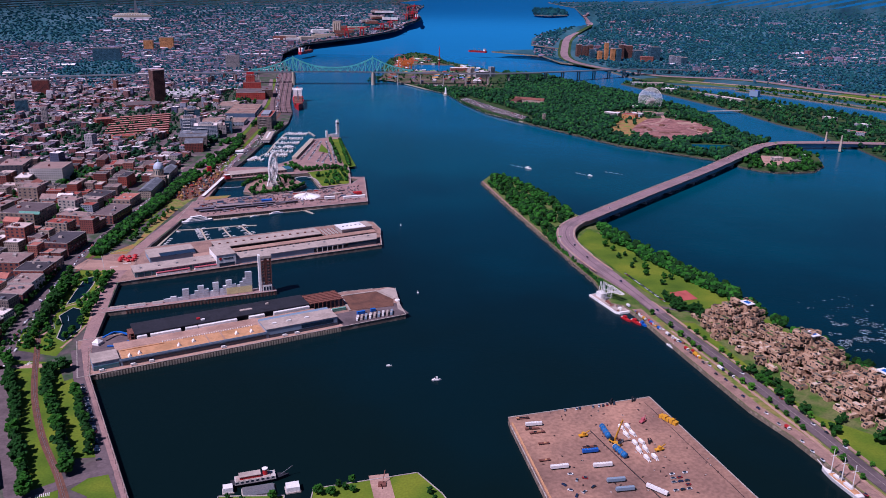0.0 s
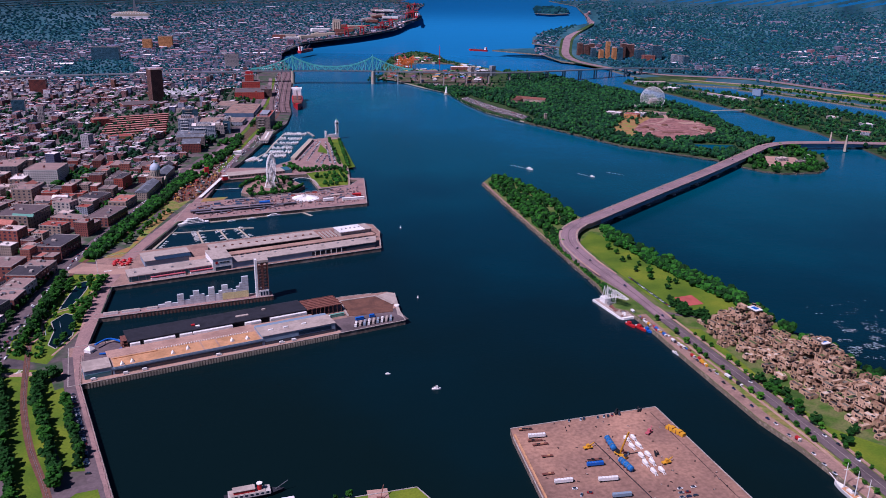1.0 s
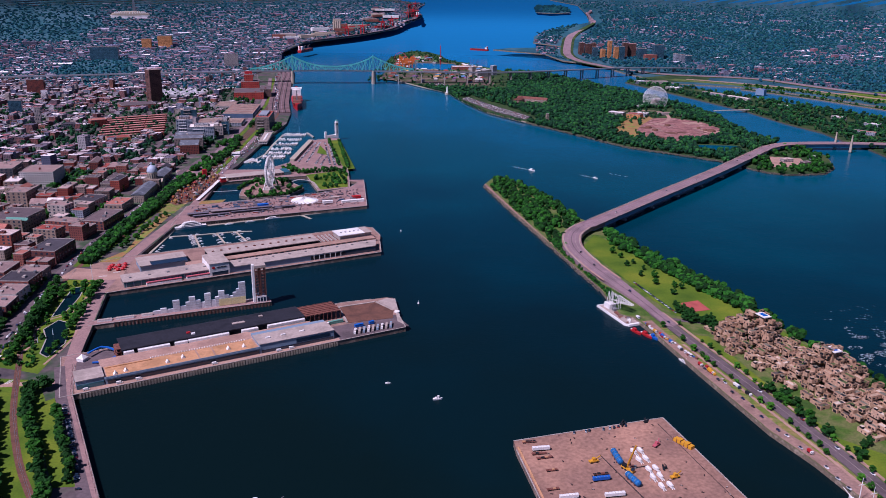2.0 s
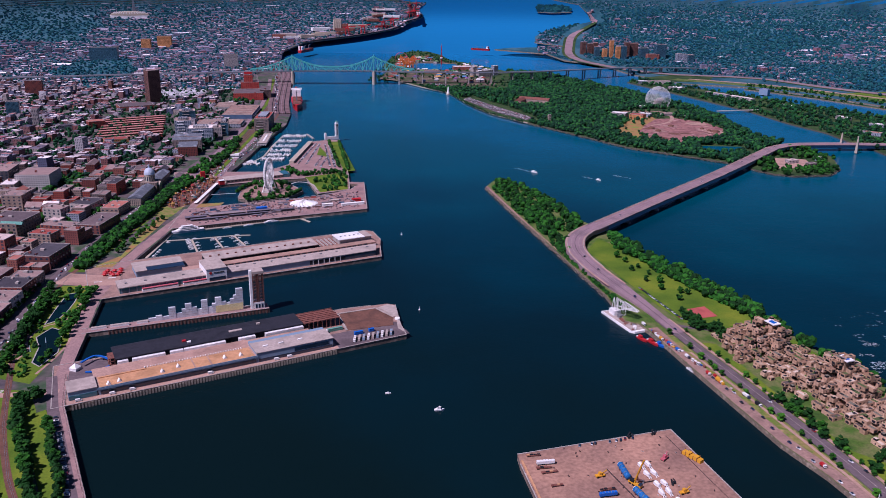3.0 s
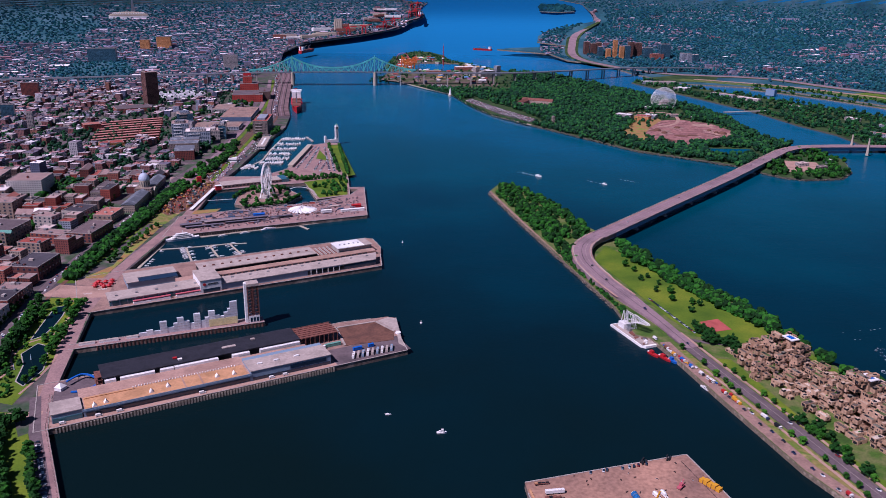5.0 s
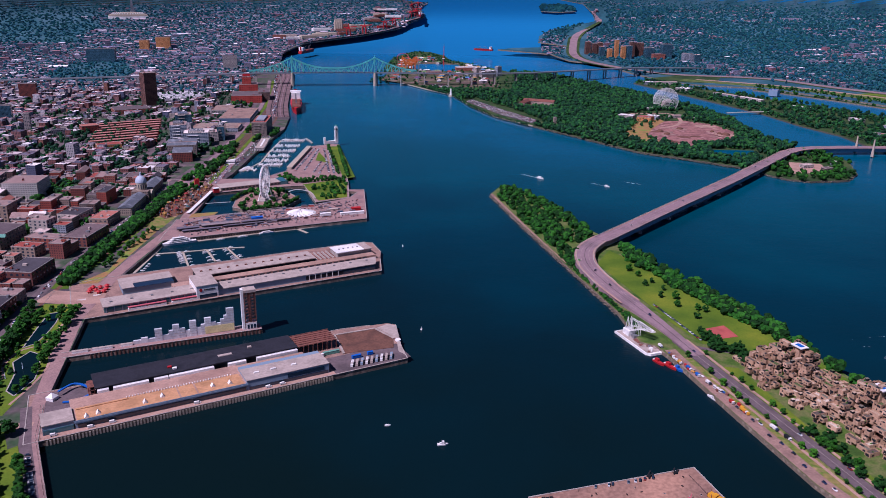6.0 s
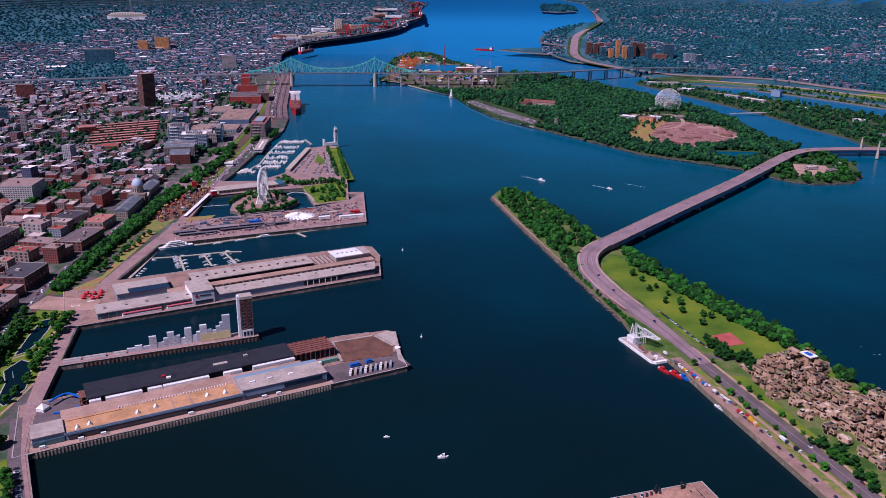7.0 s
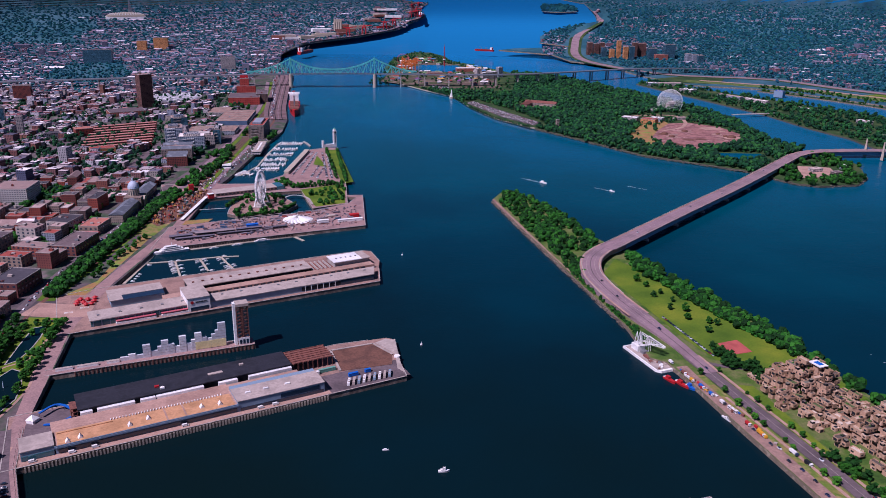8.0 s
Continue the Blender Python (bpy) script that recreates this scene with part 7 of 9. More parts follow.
def flat_mesh(kind):
    """One concrete flat: walls, terrace floor, dark panels painted as shaded openings, and a low parapet."""
    mb = MB()
    L, W, Hh = 11.4, 5.3, 3.1
    mb.box(-L / 2, -W / 2, 0, L / 2, W / 2, Hh, 0)
    mb.box(-L / 2 + 0.3, -W / 2 + 0.3, Hh, L / 2 - 0.3, W / 2 - 0.3, Hh + 0.06, 2)
    if kind % 2:
        mb.box(-L / 2 - 0.05, -1.9, 0.3, -L / 2 + 0.02, 1.9, 2.7, 1)
    mb.box(L / 2 - 0.02, -0.9, 0.9, L / 2 + 0.05, 1.5, 2.3, 1)
    for s in (-1, 1):
        for a in (((-4.4, -3.0), (1.4, 2.6)), ((-3.4, -0.6),), ((2.2, 4.4), (-1.6, -0.6)), ((-4.8, -2.0), (0.6, 1.4), (3.2, 4.2)))[(kind + (s > 0)) % 4]:
            mb.box(a[0], s * (W / 2 + 0.03) - 0.02, 0.7, a[1], s * (W / 2 + 0.03) + 0.02, 2.3, 1)
    low = 0.95 if kind < 3 else 0.35
    for a in ((-L / 2, -W / 2, L / 2, -W / 2 + 0.3), (-L / 2, W / 2 - 0.3, L / 2, W / 2), (-L / 2, -W / 2 + 0.3, -L / 2 + 0.3, W / 2 - 0.3), (L / 2 - 0.3, -W / 2 + 0.3, L / 2, W / 2 - 0.3)):
        mb.box(a[0], a[1], Hh, a[2], a[3], Hh + low, 0)
    # Flat dark plate stands in for the shade of a roof opening.
    if kind in (0, 3):
        mb.box(0.8, -1.7, Hh + 0.06, 4.4, 1.3, Hh + 0.12, 1)
    # Dark block paints in the shaded space under a pergola.
    if kind == 2:
        mb.box(-L / 2 + 1, -1.4, Hh, -L / 2 + 4, 1.2, Hh + 2.3, 1)
        mb.box(-L / 2 + 0.8, -1.6, Hh + 2.3, -L / 2 + 4.2, 1.4, Hh + 2.5, 2)
    return mb.mesh("flat_box", [M_HAB, M_DARK, M_TERF])


M_TERF = surf("terrace_floor", ["a89078", "6e6a5c", "c4b4a0", "4e5a34", "8a6a54", "b49c84", "5a5048"], 0.3, 1.5, pick="object", bump=0.1, mixing=0.6)
FL = [flat_mesh(k) for k in range(4)]
rh = random.Random(7)
grid, nx, ny, cell = {}, 31, 8, 9.7
for i in range(nx):
    for j in range(ny):
        s = i * cell
        peak = max(0, 1 - abs(s - 44) / 46, 1.05 - abs(s - 142) / 56, 1.0 - abs(s - 238) / 56)
        back = 1 - abs(j - 4.6) / 5.0
        n = int(round(11.5 * peak ** 0.7 * max(0.0, back) ** 0.9 + rh.uniform(-1.6, 1.6)))
        if j in (0, 1, 7) and rh.random() < 0.45:
            n = 0
        grid[i, j] = max(0, min(12, n))
made = 0
for (i, j), n in sorted(grid.items()):
    low = min(grid.get((i + a, j + b), 0) for a, b in ((1, 0), (-1, 0), (0, 1), (0, -1)))
    for k in range(n):
        if k < low - 1 and k < n - 1:
            continue
        if 0 < k < n - 1 and rh.random() < 0.3:
            continue
        o = part("flat_box", FL[rh.randint(0, 3)], None, hab)
        turn = 90 if (i + j + k) % 2 else 0
        o.matrix_local = pose(i * cell + rh.choice((-1.6, 0, 0, 1.6)), -49 + j * cell + rh.choice((-1.6, 0, 0, 1.6)), k * 3.2, 0, 0, turn + rh.choice((0, 0, 0, 180)))
        made += 1
        if k == n - 1 and rh.random() < 0.42:
            g = part("roof_planting", crown_mesh("roof_planting", rh, 1.2, 1.4, 4, BALL1, LEAVES[2]), None, hab)
            g.location = (i * cell + rh.uniform(-2, 2), -49 + j * cell + rh.uniform(-1, 1), k * 3.2 + 3.2)
for x, y, z in ((52, -5, 35), (148, -6, 37), (238, -6, 36)):
    part("lift_core", MB().box(x - 3, y - 3, 0, x + 3, y + 3, z), M_HAB, hab)
    part("blue_skylight", MB().box(x - 7, y - 5, z, x + 7, y + 5, z + 0.9), M_WHITE, hab)
    part("pool_cover", MB().box(x - 4, y - 2.6, z + 0.9, x + 4, y + 2.6, z + 1.1), M_BLUE, hab)

# ---- geodesic dome ----
dome = thing("geodesic_dome", pose(658, 2492, 1), "huge translucent lattice sphere over a pavilion", "dome")
bm = bmesh.new()
bmesh.ops.create_icosphere(bm, subdivisions=4, radius=38)
net = MB()
for e in bm.edges:
    a, b = e.verts[0].co, e.verts[1].co
    if a.z > -26 and b.z > -26:
        net.beam(a + Vector((0, 0, 27)), b + Vector((0, 0, 27)), 0.2)
bm.free()
part("lattice", net, M_WHITE, dome)
M_SKIN = bpy.data.materials.new("clear_skin")
M_SKIN.use_nodes = True
sn = M_SKIN.node_tree
mixs, tra = sn.nodes.new("ShaderNodeMixShader"), sn.nodes.new("ShaderNodeBsdfTransparent")
sn.nodes["Principled BSDF"].inputs["Base Color"].default_value = (0.7, 0.75, 0.8, 1)
mixs.inputs[0].default_value = 0.1
sn.links.new(tra.outputs[0], mixs.inputs[1]), sn.links.new(sn.nodes["Principled BSDF"].outputs[0], mixs.inputs[2])
sn.links.new(mixs.outputs[0], sn.nodes["Material Output"].inputs["Surface"])
skin = MB().dome(0, 0, 27, 37.4, 37.4, 32, 9)
part("skin", skin, M_SKIN, dome, "clear dome skin")
part("pavilion", MB().box(-16, -14, 0, 14, 12, 14).box(-10, -10, 14, 10, 8, 24).box(-4, -18, 24, 12, 4, 30), M_LGREY, dome)
part("plinth", MB().cyl(0, 0, -2, 2.5, 30, 28, 28), M_CONC, dome)

ISL = [  # x, y, w, d, h, rot, style, label, name
    (280, 2552, 100, 20, 10, -24, 0, "long low fort barrack with a rust-red roof", "fort_barrack"), (236, 2540, 20, 60, 10, -24, 0, "low fort wing with a rust-red roof", "fort_barrack"),
    (287, 2172, 7, 7, 22, 20, 1, "old square stone lookout tower", "lookout_tower"), (502, 2292, 44, 26, 12, -30, 2, "white roofed island restaurant", "restaurant"), (548, 2262, 40, 30, 13, -30, 9, "orange and white island hall", "restaurant"), (578, 2300, 34, 24, 10, -30, 2, "white roofed island annex", "restaurant"),
    (600, 2460, 30, 24, 9, 10, 2, "pale roofed island pavilion", "island_pavilion"), (650, 2330, 36, 20, 6, 20, 2, "low grey-roofed site building", "site_building"), (700, 2300, 24, 18, 6, 20, 3, "dark roofed site building", "site_building"),
    (140, 3225, 70, 24, 26, 35, 1, "pale stone bridge pavilion under the deck", "bridge_pavilion"), (100, 3215, 20, 20, 40, 35, 1, "pale stone bridge tower", "bridge_pavilion"), (185, 3290, 20, 20, 38, 35, 1, "pale stone bridge tower", "bridge_pavilion"),
    (930, 2780, 90, 18, 8, -55, 2, "long pale paddock building", "paddock"), (985, 2690, 90, 18, 8, -58, 2, "long pale low pit building", "paddock"), (830, 2930, 50, 40, 8, -50, 2, "pale roofed sheds on the island", "island_shed"),
    (800, 3090, 90, 20, 10, 5, 2, "long white roofed shed", "island_shed"), (740, 3090, 40, 24, 10, 5, 2, "white roofed island shed", "island_shed"), (1110, 2830, 30, 24, 18, -40, 2, "blue pavilion beside the seaway", "island_shed"),
    (1080, 2520, 60, 14, 7, -50, 2, "pale low grandstand roof", "grandstand"), (1150, 2300, 40, 18, 8, -60, 2, "white pavilion among trees", "island_pavilion"), (1190, 2180, 40, 24, 9, -50, 2, "pale pavilion among trees", "island_pavilion"),
    (1110, 2060, 60, 16, 8, -40, 2, "grey canopy beside the trees", "grandstand"), (770, 1700, 24, 16, 6, 20, 2, "small pale pavilion on the little island", "island_pavilion"), (800, 1670, 18, 14, 6, 20, 3, "grey roofed hut on the little island", "island_pavilion"),
    (840, 1730, 16, 12, 7, 20, 2, "white hut on the little island", "island_pavilion"), (-70, 3330, 60, 30, 12, 10, 0, "bright red fairground hall", "fair_hall"), (60, 3480, 90, 40, 14, 10, 0, "long fairground hall with a rusty roof", "fair_hall"), (-200, 3560, 60, 30, 12, 10, 2, "white roofed fairground hall", "fair_hall"),
]
for x, y, w, d, h, r, st, lab, nm in ISL:
    building(x, y, w, d, h, r, st, lab, z=3.0, name=nm, roof="gable" if nm == "fort_barrack" else "flat", mats=(M_WALLS[1], M_RUST) if nm == "fort_barrack" else (M_BLUEW, M_BLUE) if lab.startswith("blue") else (M_WALLS[2], M_WHITE) if lab.startswith("white") or lab.startswith("pale") else None)
lh = thing("lighthouse", pose(3, 2722, 2), "small white tapering shore beacon", "lighthouse")
part("tower", MB().cyl(0, 0, 0, 20, 5, 2, 10), M_WHITE, lh)
part("lantern", MB().cyl(0, 0, 20, 25, 2.4, 0.4, 8), M_WHITE, lh)
part("base", MB().cyl(0, 0, -4, 2, 8, 8, 12), M_STONE, lh)
ride = thing("coaster", pose(-178, 3470, 3, 0, 0, 8), "bright orange lattice roller coaster", "roller coaster")
M_ORANGE = surf("orange_paint", ["d0702a", "c05f22"], 0.2, 1, rough=0.5, bump=0, mixing=0.3)
for j in range(7):
    y = j * 8 - 24
    prev = None
    for i in range(15):
        x = i * 4.6 - 32
        z = 30 + 14 * math.sin(i * 1.3 + j) + (i - 7) ** 2 * 0.35
        part("track", MB().beam(prev, (x, y, z), 1.8), M_ORANGE, ride) if prev else None
        part("post", MB().beam((x, y, 0), (x, y, z), 0.8), M_ORANGE, ride) if i % 3 == 0 else None
        prev = (x, y, z)
M_RIDE = surf("ride_roof_paint", ["b84a44", "d8d0cc", "5a86b0", "c89a5a", "8a5a8c", "e4e0dc", "9a4a3e", "6a8a5a"], 0.1, 0.6, pick="object", bump=0.05, mixing=0.3)
rr_ = random.Random(91)
for x, y in scatter([(-240, 3430), (-170, 3430), (-150, 3420), (60, 3440), (180, 3440), (120, 3600), (60, 3700), (30, 3720), (-130, 3740), (-60, 3860), (-110, 3990), (-240, 3950)], 60, rr_, 16, [[(-170, 3440), (60, 3440), (60, 3730), (-170, 3730)]]) + scatter([(-240, 3140), (-100, 3010), (150, 3000), (130, 3420), (-230, 3420)], 34, rr_, 18, [[(-80, 2900), (10, 2880), (10, 3110), (-80, 3070)]]):
    fx, fy, fz, k = far(x, y, 3.0)
    g = thing("fair_stall", pose(fx, fy, fz, 0, 0, rr_.uniform(0, 90)) @ Matrix.Diagonal((k, k, k, 1)), "brightly roofed fairground stall among trees", "stall", "fairground stalls")
    w, d, h = rr_.uniform(10, 30), rr_.uniform(8, 18), rr_.uniform(4, 9)
    part("stall_wall", MB().box(-w / 2, -d / 2, 0, w / 2, d / 2, h), M_WALLS[2], g)
    part("stall_roof", MB().gable(-w / 2 - 0.6, -d / 2 - 0.6, w / 2 + 0.6, d / 2 + 0.6, h, h + d * 0.25), M_RIDE, g)
pt = thing("drop_tower", pose(-37, 3647, 3), "tall slim red and white fairground tower", "tower")
part("mast", MB().cyl(0, 0, 0, 86, 2.4, 1.2, 8), M_RED, pt)
part("collar", MB().cyl(0, 0, 30, 34, 6, 6, 12), M_WHITE, pt)
part("tip", MB().cyl(0, 0, 86, 96, 0.8, 0.2, 6), M_STEEL, pt)
mt = thing("lattice_mast", pose(-120, 3060, 3), "grey lattice mast by the bridge", "mast")
part("mast", MB().cyl(0, 0, 0, 78, 2.2, 1.4, 6), M_STEEL, mt)
cst = thing("coaster_small", pose(-220, 3700, 3), "magenta steel looping ride", "roller coaster")
for i in range(16):
    a, b = 2 * math.pi * i / 16, 2 * math.pi * (i + 1) / 16
    part("loop", MB().beam((26 * math.cos(a), 6 * math.sin(2 * a), 26 + 22 * math.sin(a)), (26 * math.cos(b), 6 * math.sin(2 * b), 26 + 22 * math.sin(b)), 2.2), M_PINK, cst)

# ---- harbour: ships, yachts, boats ----
def hull_mesh(L, W, H, n=9, z0=-0.6, name="hull", mat=None):
    mb, ring = MB(), []
    for i in range(n):
        u = i / (n - 1)
        w = W / 2 * (1 - max(0, (u - 0.55) / 0.45) ** 2.2) * (0.85 + 0.15 * min(1, u * 5))
        sheer = H * (1 + 0.22 * max(0, u - 0.5))
        ring.append(((u - 0.5) * L, max(w, 0.05), sheer))
    for (x0, w0, h0), (x1, w1, h1) in zip(ring, ring[1:]):
        for s in (1, -1):
            q = [(x0, s * w0 * 0.75, z0), (x1, s * w1 * 0.75, z0), (x1, s * w1, h1), (x0, s * w0, h0)]
            mb.poly(q if s < 0 else q[::-1])
        mb.poly([(x0, -w0, h0), (x1, -w1, h1), (x1, w1, h1), (x0, w0, h0)])
    x0, w0, h0 = ring[0]
    mb.poly([(x0, -w0 * 0.75, z0), (x0, -w0, h0), (x0, w0, h0), (x0, w0 * 0.75, z0)])
    return mb.mesh(name, mat)


HULL_S = hull_mesh(9.5, 3.0, 1.3, mat=M_WHITE)
CABIN_S = MB().box(-2.6, -1.0, 1.2, 1.2, 1.0, 2.4).gable(-2.8, -1.1, 1.3, 1.1, 2.4, 2.7).mesh("cabin", M_WHITE)
SCREEN_S = MB().box(1.2, -0.95, 1.5, 1.5, 0.95, 2.3).mesh("windscreen", M_GLASS)
BOAT_LABELS = ["small white motor boat moored at the pontoon"]


def boat(x, y, rot, s=1.0, label=BOAT_LABELS[0], group="moored boats", mast=False):
    b = thing("motor_boat" if not mast else "sailing_boat", pose(*afloat(x, y), LEVEL + 0.1, 0, 0, rot) @ Matrix.Diagonal((s, s, s, 1)), label, "boat", group)
    part("hull", HULL_S, None, b), part("cabin", CABIN_S, None, b)
    if mast:
        part("mast", MB().cyl(0.5, 0, 2, 13, 0.12, 0.08, 5), M_STEEL, b)
    else:
        part("windscreen", SCREEN_S, None, b)
    return b


rb = random.Random(17)


def pontoon(line, width, label="pale floating harbour pontoon"):
    return strip("pontoon", [afloat(*p) for p in line], width, LEVEL + 0.7, M_WOOD if rb.random() < 0.2 else M_STONE, label, "pontoon", thick=0.9, kind="")


pontoon([(-405, 1000), (-407, 1128)], 4), pontoon([(-405, 1080), (-368, 1090), (-337, 1102), (-310, 1112), (-285, 1116)], 3.5)
for a, b in (((-368, 1090), (-341, 1030)), ((-337, 1102), (-310, 1052)), ((-310, 1112), (-280, 1064))):
    pontoon([a, b], 3)
    for x, y, h in along([a, b], 7.0):
        for s in (-1, 1):
            if rb.random() < 0.5:
                boat(x + s * rb.uniform(5.0, 6) * math.cos(radians(h + 90)), y + s * 5.6 * math.sin(radians(h + 90)), h + 90 * s + rb.uniform(-12, 12), rb.uniform(0.5, 0.9))
for x, y, h in along([(-404, 1010), (-405, 1075)], 9):
    boat(x + 7, y, 0, rb.uniform(0.4, 0.7)) if rb.random() < 0.6 else None
for y0, xl, xr in ((1924, -398, -342), (1860, -398, -341), (1803, -396, -342), (1748, -392, -340), (1700, -388, -338), (1657, -392, -341), (1612, -402, -384)):
    pontoon([(xl, y0), (xr, y0 + 3)], 2.6)
    for x, y, h in along([(xl + 3, y0), (xr, y0 + 3)], 5.0):
        for s in (-1, 1):
            if rb.random() < 0.9:
                boat(x + rb.uniform(-0.6, 0.6), y + s * rb.uniform(7.5, 9), 90 * s + rb.uniform(-6, 6), rb.uniform(1.0, 1.7), mast=rb.random() < 0.3)
pontoon([(-399, 1932), (-398, 1800), (-392, 1690), (-408, 1600)], 4, "long pale main pontoon of the yacht harbour")
for x, y, h in along([(-409, 1600), (-398, 1640)], 7):
    boat(x - 7, y, 180 + rb.uniform(-10, 10), rb.uniform(1.0, 1.5))
strip("harbour_wall", [(-345, 1960), (-330, 1930), (-318, 1900)], 4, 1.2, M_CONC, "low curved breakwater of the yacht harbour", "wall", thick=4)


def yacht(x, y, rot, L, label, decks=3):
    b = thing("motor_yacht", pose(*afloat(x, y), LEVEL + 0.1, 0, 0, rot), label, "yacht", "moored yachts")
    part("hull", hull_mesh(L, L * 0.2, L * 0.07, mat=M_WHITE), None, b)
    for k in range(decks):
        z, l, w = L * 0.07 + k * L * 0.045, L * (0.62 - 0.14 * k), L * (0.16 - 0.025 * k)
        part("deckhouse", MB().prism([(-l * 0.55, -w / 2), (l * 0.38, -w / 2), (l * 0.5, 0), (l * 0.38, w / 2), (-l * 0.55, w / 2)], z, z + L * 0.04), M_WHITE, b)
        part("window_band", MB().box(-l * 0.45, -w / 2 - 0.06, z + L * 0.012, l * 0.3, w / 2 + 0.06, z + L * 0.028), M_GLASS, b)
    part("radar_mast", MB().cyl(-L * 0.05, 0, L * 0.2, L * 0.29, L * 0.008, L * 0.004, 6), M_WHITE, b)
    return b


yacht(-387, 1128, 209.5, 52, "large white three-deck motor yacht at the quay", 3)
strip("event_pontoon", [afloat(*p) for p in ((-378, 1133), (-305, 1172), (-225, 1211), (-195, 1226))], 5, LEVEL + 0.9, M_STONE, "long pale floating quay", "pontoon", thick=1.0)
strip("event_pontoon_arm", [afloat(-225, 1211), afloat(-205, 1190)], 4, LEVEL + 0.9, M_STONE, "short pale pontoon arm", "pontoon", thick=1.0)
for x, y, L in ((-268, 1187, 24), (-178, 1243, 28), (-146, 1262, 30), (-300, 1166, 16), (-330, 1150, 14)):
    yacht(x, y, 27, L, "white motor yacht moored at the floating quay", 2)


def ship(x, y, rot, L, label, red=M_RED):
    fx, fy, fz, k = far(*afloat(x, y), LEVEL)
    b = thing("cargo_ship", pose(fx, fy, fz, 0, 0, rot) @ Matrix.Diagonal((k, k, k, 1)), label, "ship", "cargo ships")
    part("hull", hull_mesh(L, L * 0.15, L * 0.075, mat=red, n=13), None, b)
    part("superstructure", MB().box(-L * 0.44, -L * 0.06, L * 0.07, -L * 0.33, L * 0.06, L * 0.17), M_WHITE, b)
    part("bridge_deck", MB().box(-L * 0.42, -L * 0.075, L * 0.17, -L * 0.36, L * 0.075, L * 0.19), M_WHITE, b)
    part("funnel", MB().cyl(-L * 0.45, 0, L * 0.1, L * 0.2, L * 0.02, L * 0.018, 8), red, b)
    for i in range(5):
        part("hatch", MB().box(-L * 0.28 + i * L * 0.14, -L * 0.055, L * 0.075, -L * 0.17 + i * L * 0.14, L * 0.055, L * 0.09), M_RUST, b)
    for i in range(2):
        part("deck_crane", MB().beam((-L * 0.15 + i * L * 0.28, 0, L * 0.08), (-L * 0.15 + i * L * 0.28, 0, L * 0.17), L * 0.015).beam((-L * 0.15 + i * L * 0.28, 0, L * 0.17), (i * L * 0.28 - L * 0.02, 0, L * 0.2), L * 0.01), M_STEEL, b)
    return b


ship(-455, 2420, -79, 225, "red-hulled cargo ship moored at the river quay")
ship(160, 4490, 155, 110, "red-hulled ship with white superstructure under way")
ship(-745, 4250, 75, 170, "red-hulled ship at the upper port quay")
ship(-500, 6370, 200, 190, "red-hulled ship at the far port quay")
ship(-330, 8300, 80, 220, "red-hulled ship at the distant port quay")


def wake(x0, y0, x1, y1, w, label):
    (x0, y0), (x1, y1) = afloat(x0, y0), afloat(x1, y1)
    d = Vector((x1 - x0, y1 - y0, 0))
    n = Vector((-d.y, d.x, 0)).normalized()
    mb = MB()
    r = random.Random(int(x0))
    K = 14
    for s in (-1, 1):
        prev = None
        for i in range(K + 1):
            u = i / K
            p = Vector((x0, y0, LEVEL + 0.12)) + d * u
            a = p + n * s * w * (0.15 + u) * 0.9
            b2 = p + n * s * w * (0.15 + u) * (0.25 + 0.5 * u + r.uniform(-0.1, 0.1))
            if prev:
                mb.poly([prev[0], a, b2, prev[1]] if s > 0 else [prev[1], b2, a, prev[0]])
            prev = (a, b2)
    return solid("boat_wake", mb, M_FOAM, label, "wake", kind="structure")


boat(193, 1575, -45, 1.7, "white motor boat speeding down the river", "running boats")
wake(191, 1577, 155, 1613, 3.0, "white foaming boat wake")
boat(316, 1516, -45, 1.2, "white speed boat running on the river", "running boats")
wake(314, 1518, 288, 1544, 2.0, "white foaming boat wake")
wake(386, 1534, 352, 1561, 2.0, "white fading boat wake")
b = boat(17, 592, 10, 1.0, "small white patrol boat with an open stern", "harbour boats")
part("wheelhouse", MB().box(-1, -1.0, 2.4, 1.2, 1.0, 3.8), M_WHITE, b)
part("radar_arch", MB().beam((-1.2, -1, 2.4), (-1.2, -1, 4.8), 0.2).beam((-1.2, 1, 2.4), (-1.2, 1, 4.8), 0.2).beam((-1.2, -1, 4.8), (-1.2, 1, 4.8), 0.2), M_DARK, b)
boat(-33, 622, 5, 0.6, "little white open boat on the dark water", "harbour boats")
for x, y in ((-12, 832), (-53, 1132), (-260, 1010)):
    k = thing("river_buoy", pose(*afloat(x, y), LEVEL), "small white navigation buoy", "buoy", "river buoys")
    part("float", MB().cyl(0, 0, -0.5, 1.2, 1.4, 1.2, 10), M_WHITE, k)
    part("topmark", MB().cyl(0, 0, 1.2, 4.2, 0.4, 0.15, 6), M_WHITE, k)
# crane barge and work boats at the peninsula
br = thing("crane_barge", pose(*afloat(229, 806), LEVEL, 0, 0, -68), "white deck barge with a lattice crane", "barge")
part("hull", MB().prism([(-33, -10), (28, -10), (33, -6), (33, 8), (-33, 10)], -0.8, 2.6), M_WHITE, br)
part("deck", MB().box(-31, -8.5, 2.6, 30, 8.5, 2.75), M_LGREY, br)
part("crane_house", MB().box(-26, -4, 2.7, -14, 5, 9), M_WHITE, br)
part("winch_house", MB().box(-12, -2, 2.7, -6, 4, 6), M_STEEL, br)
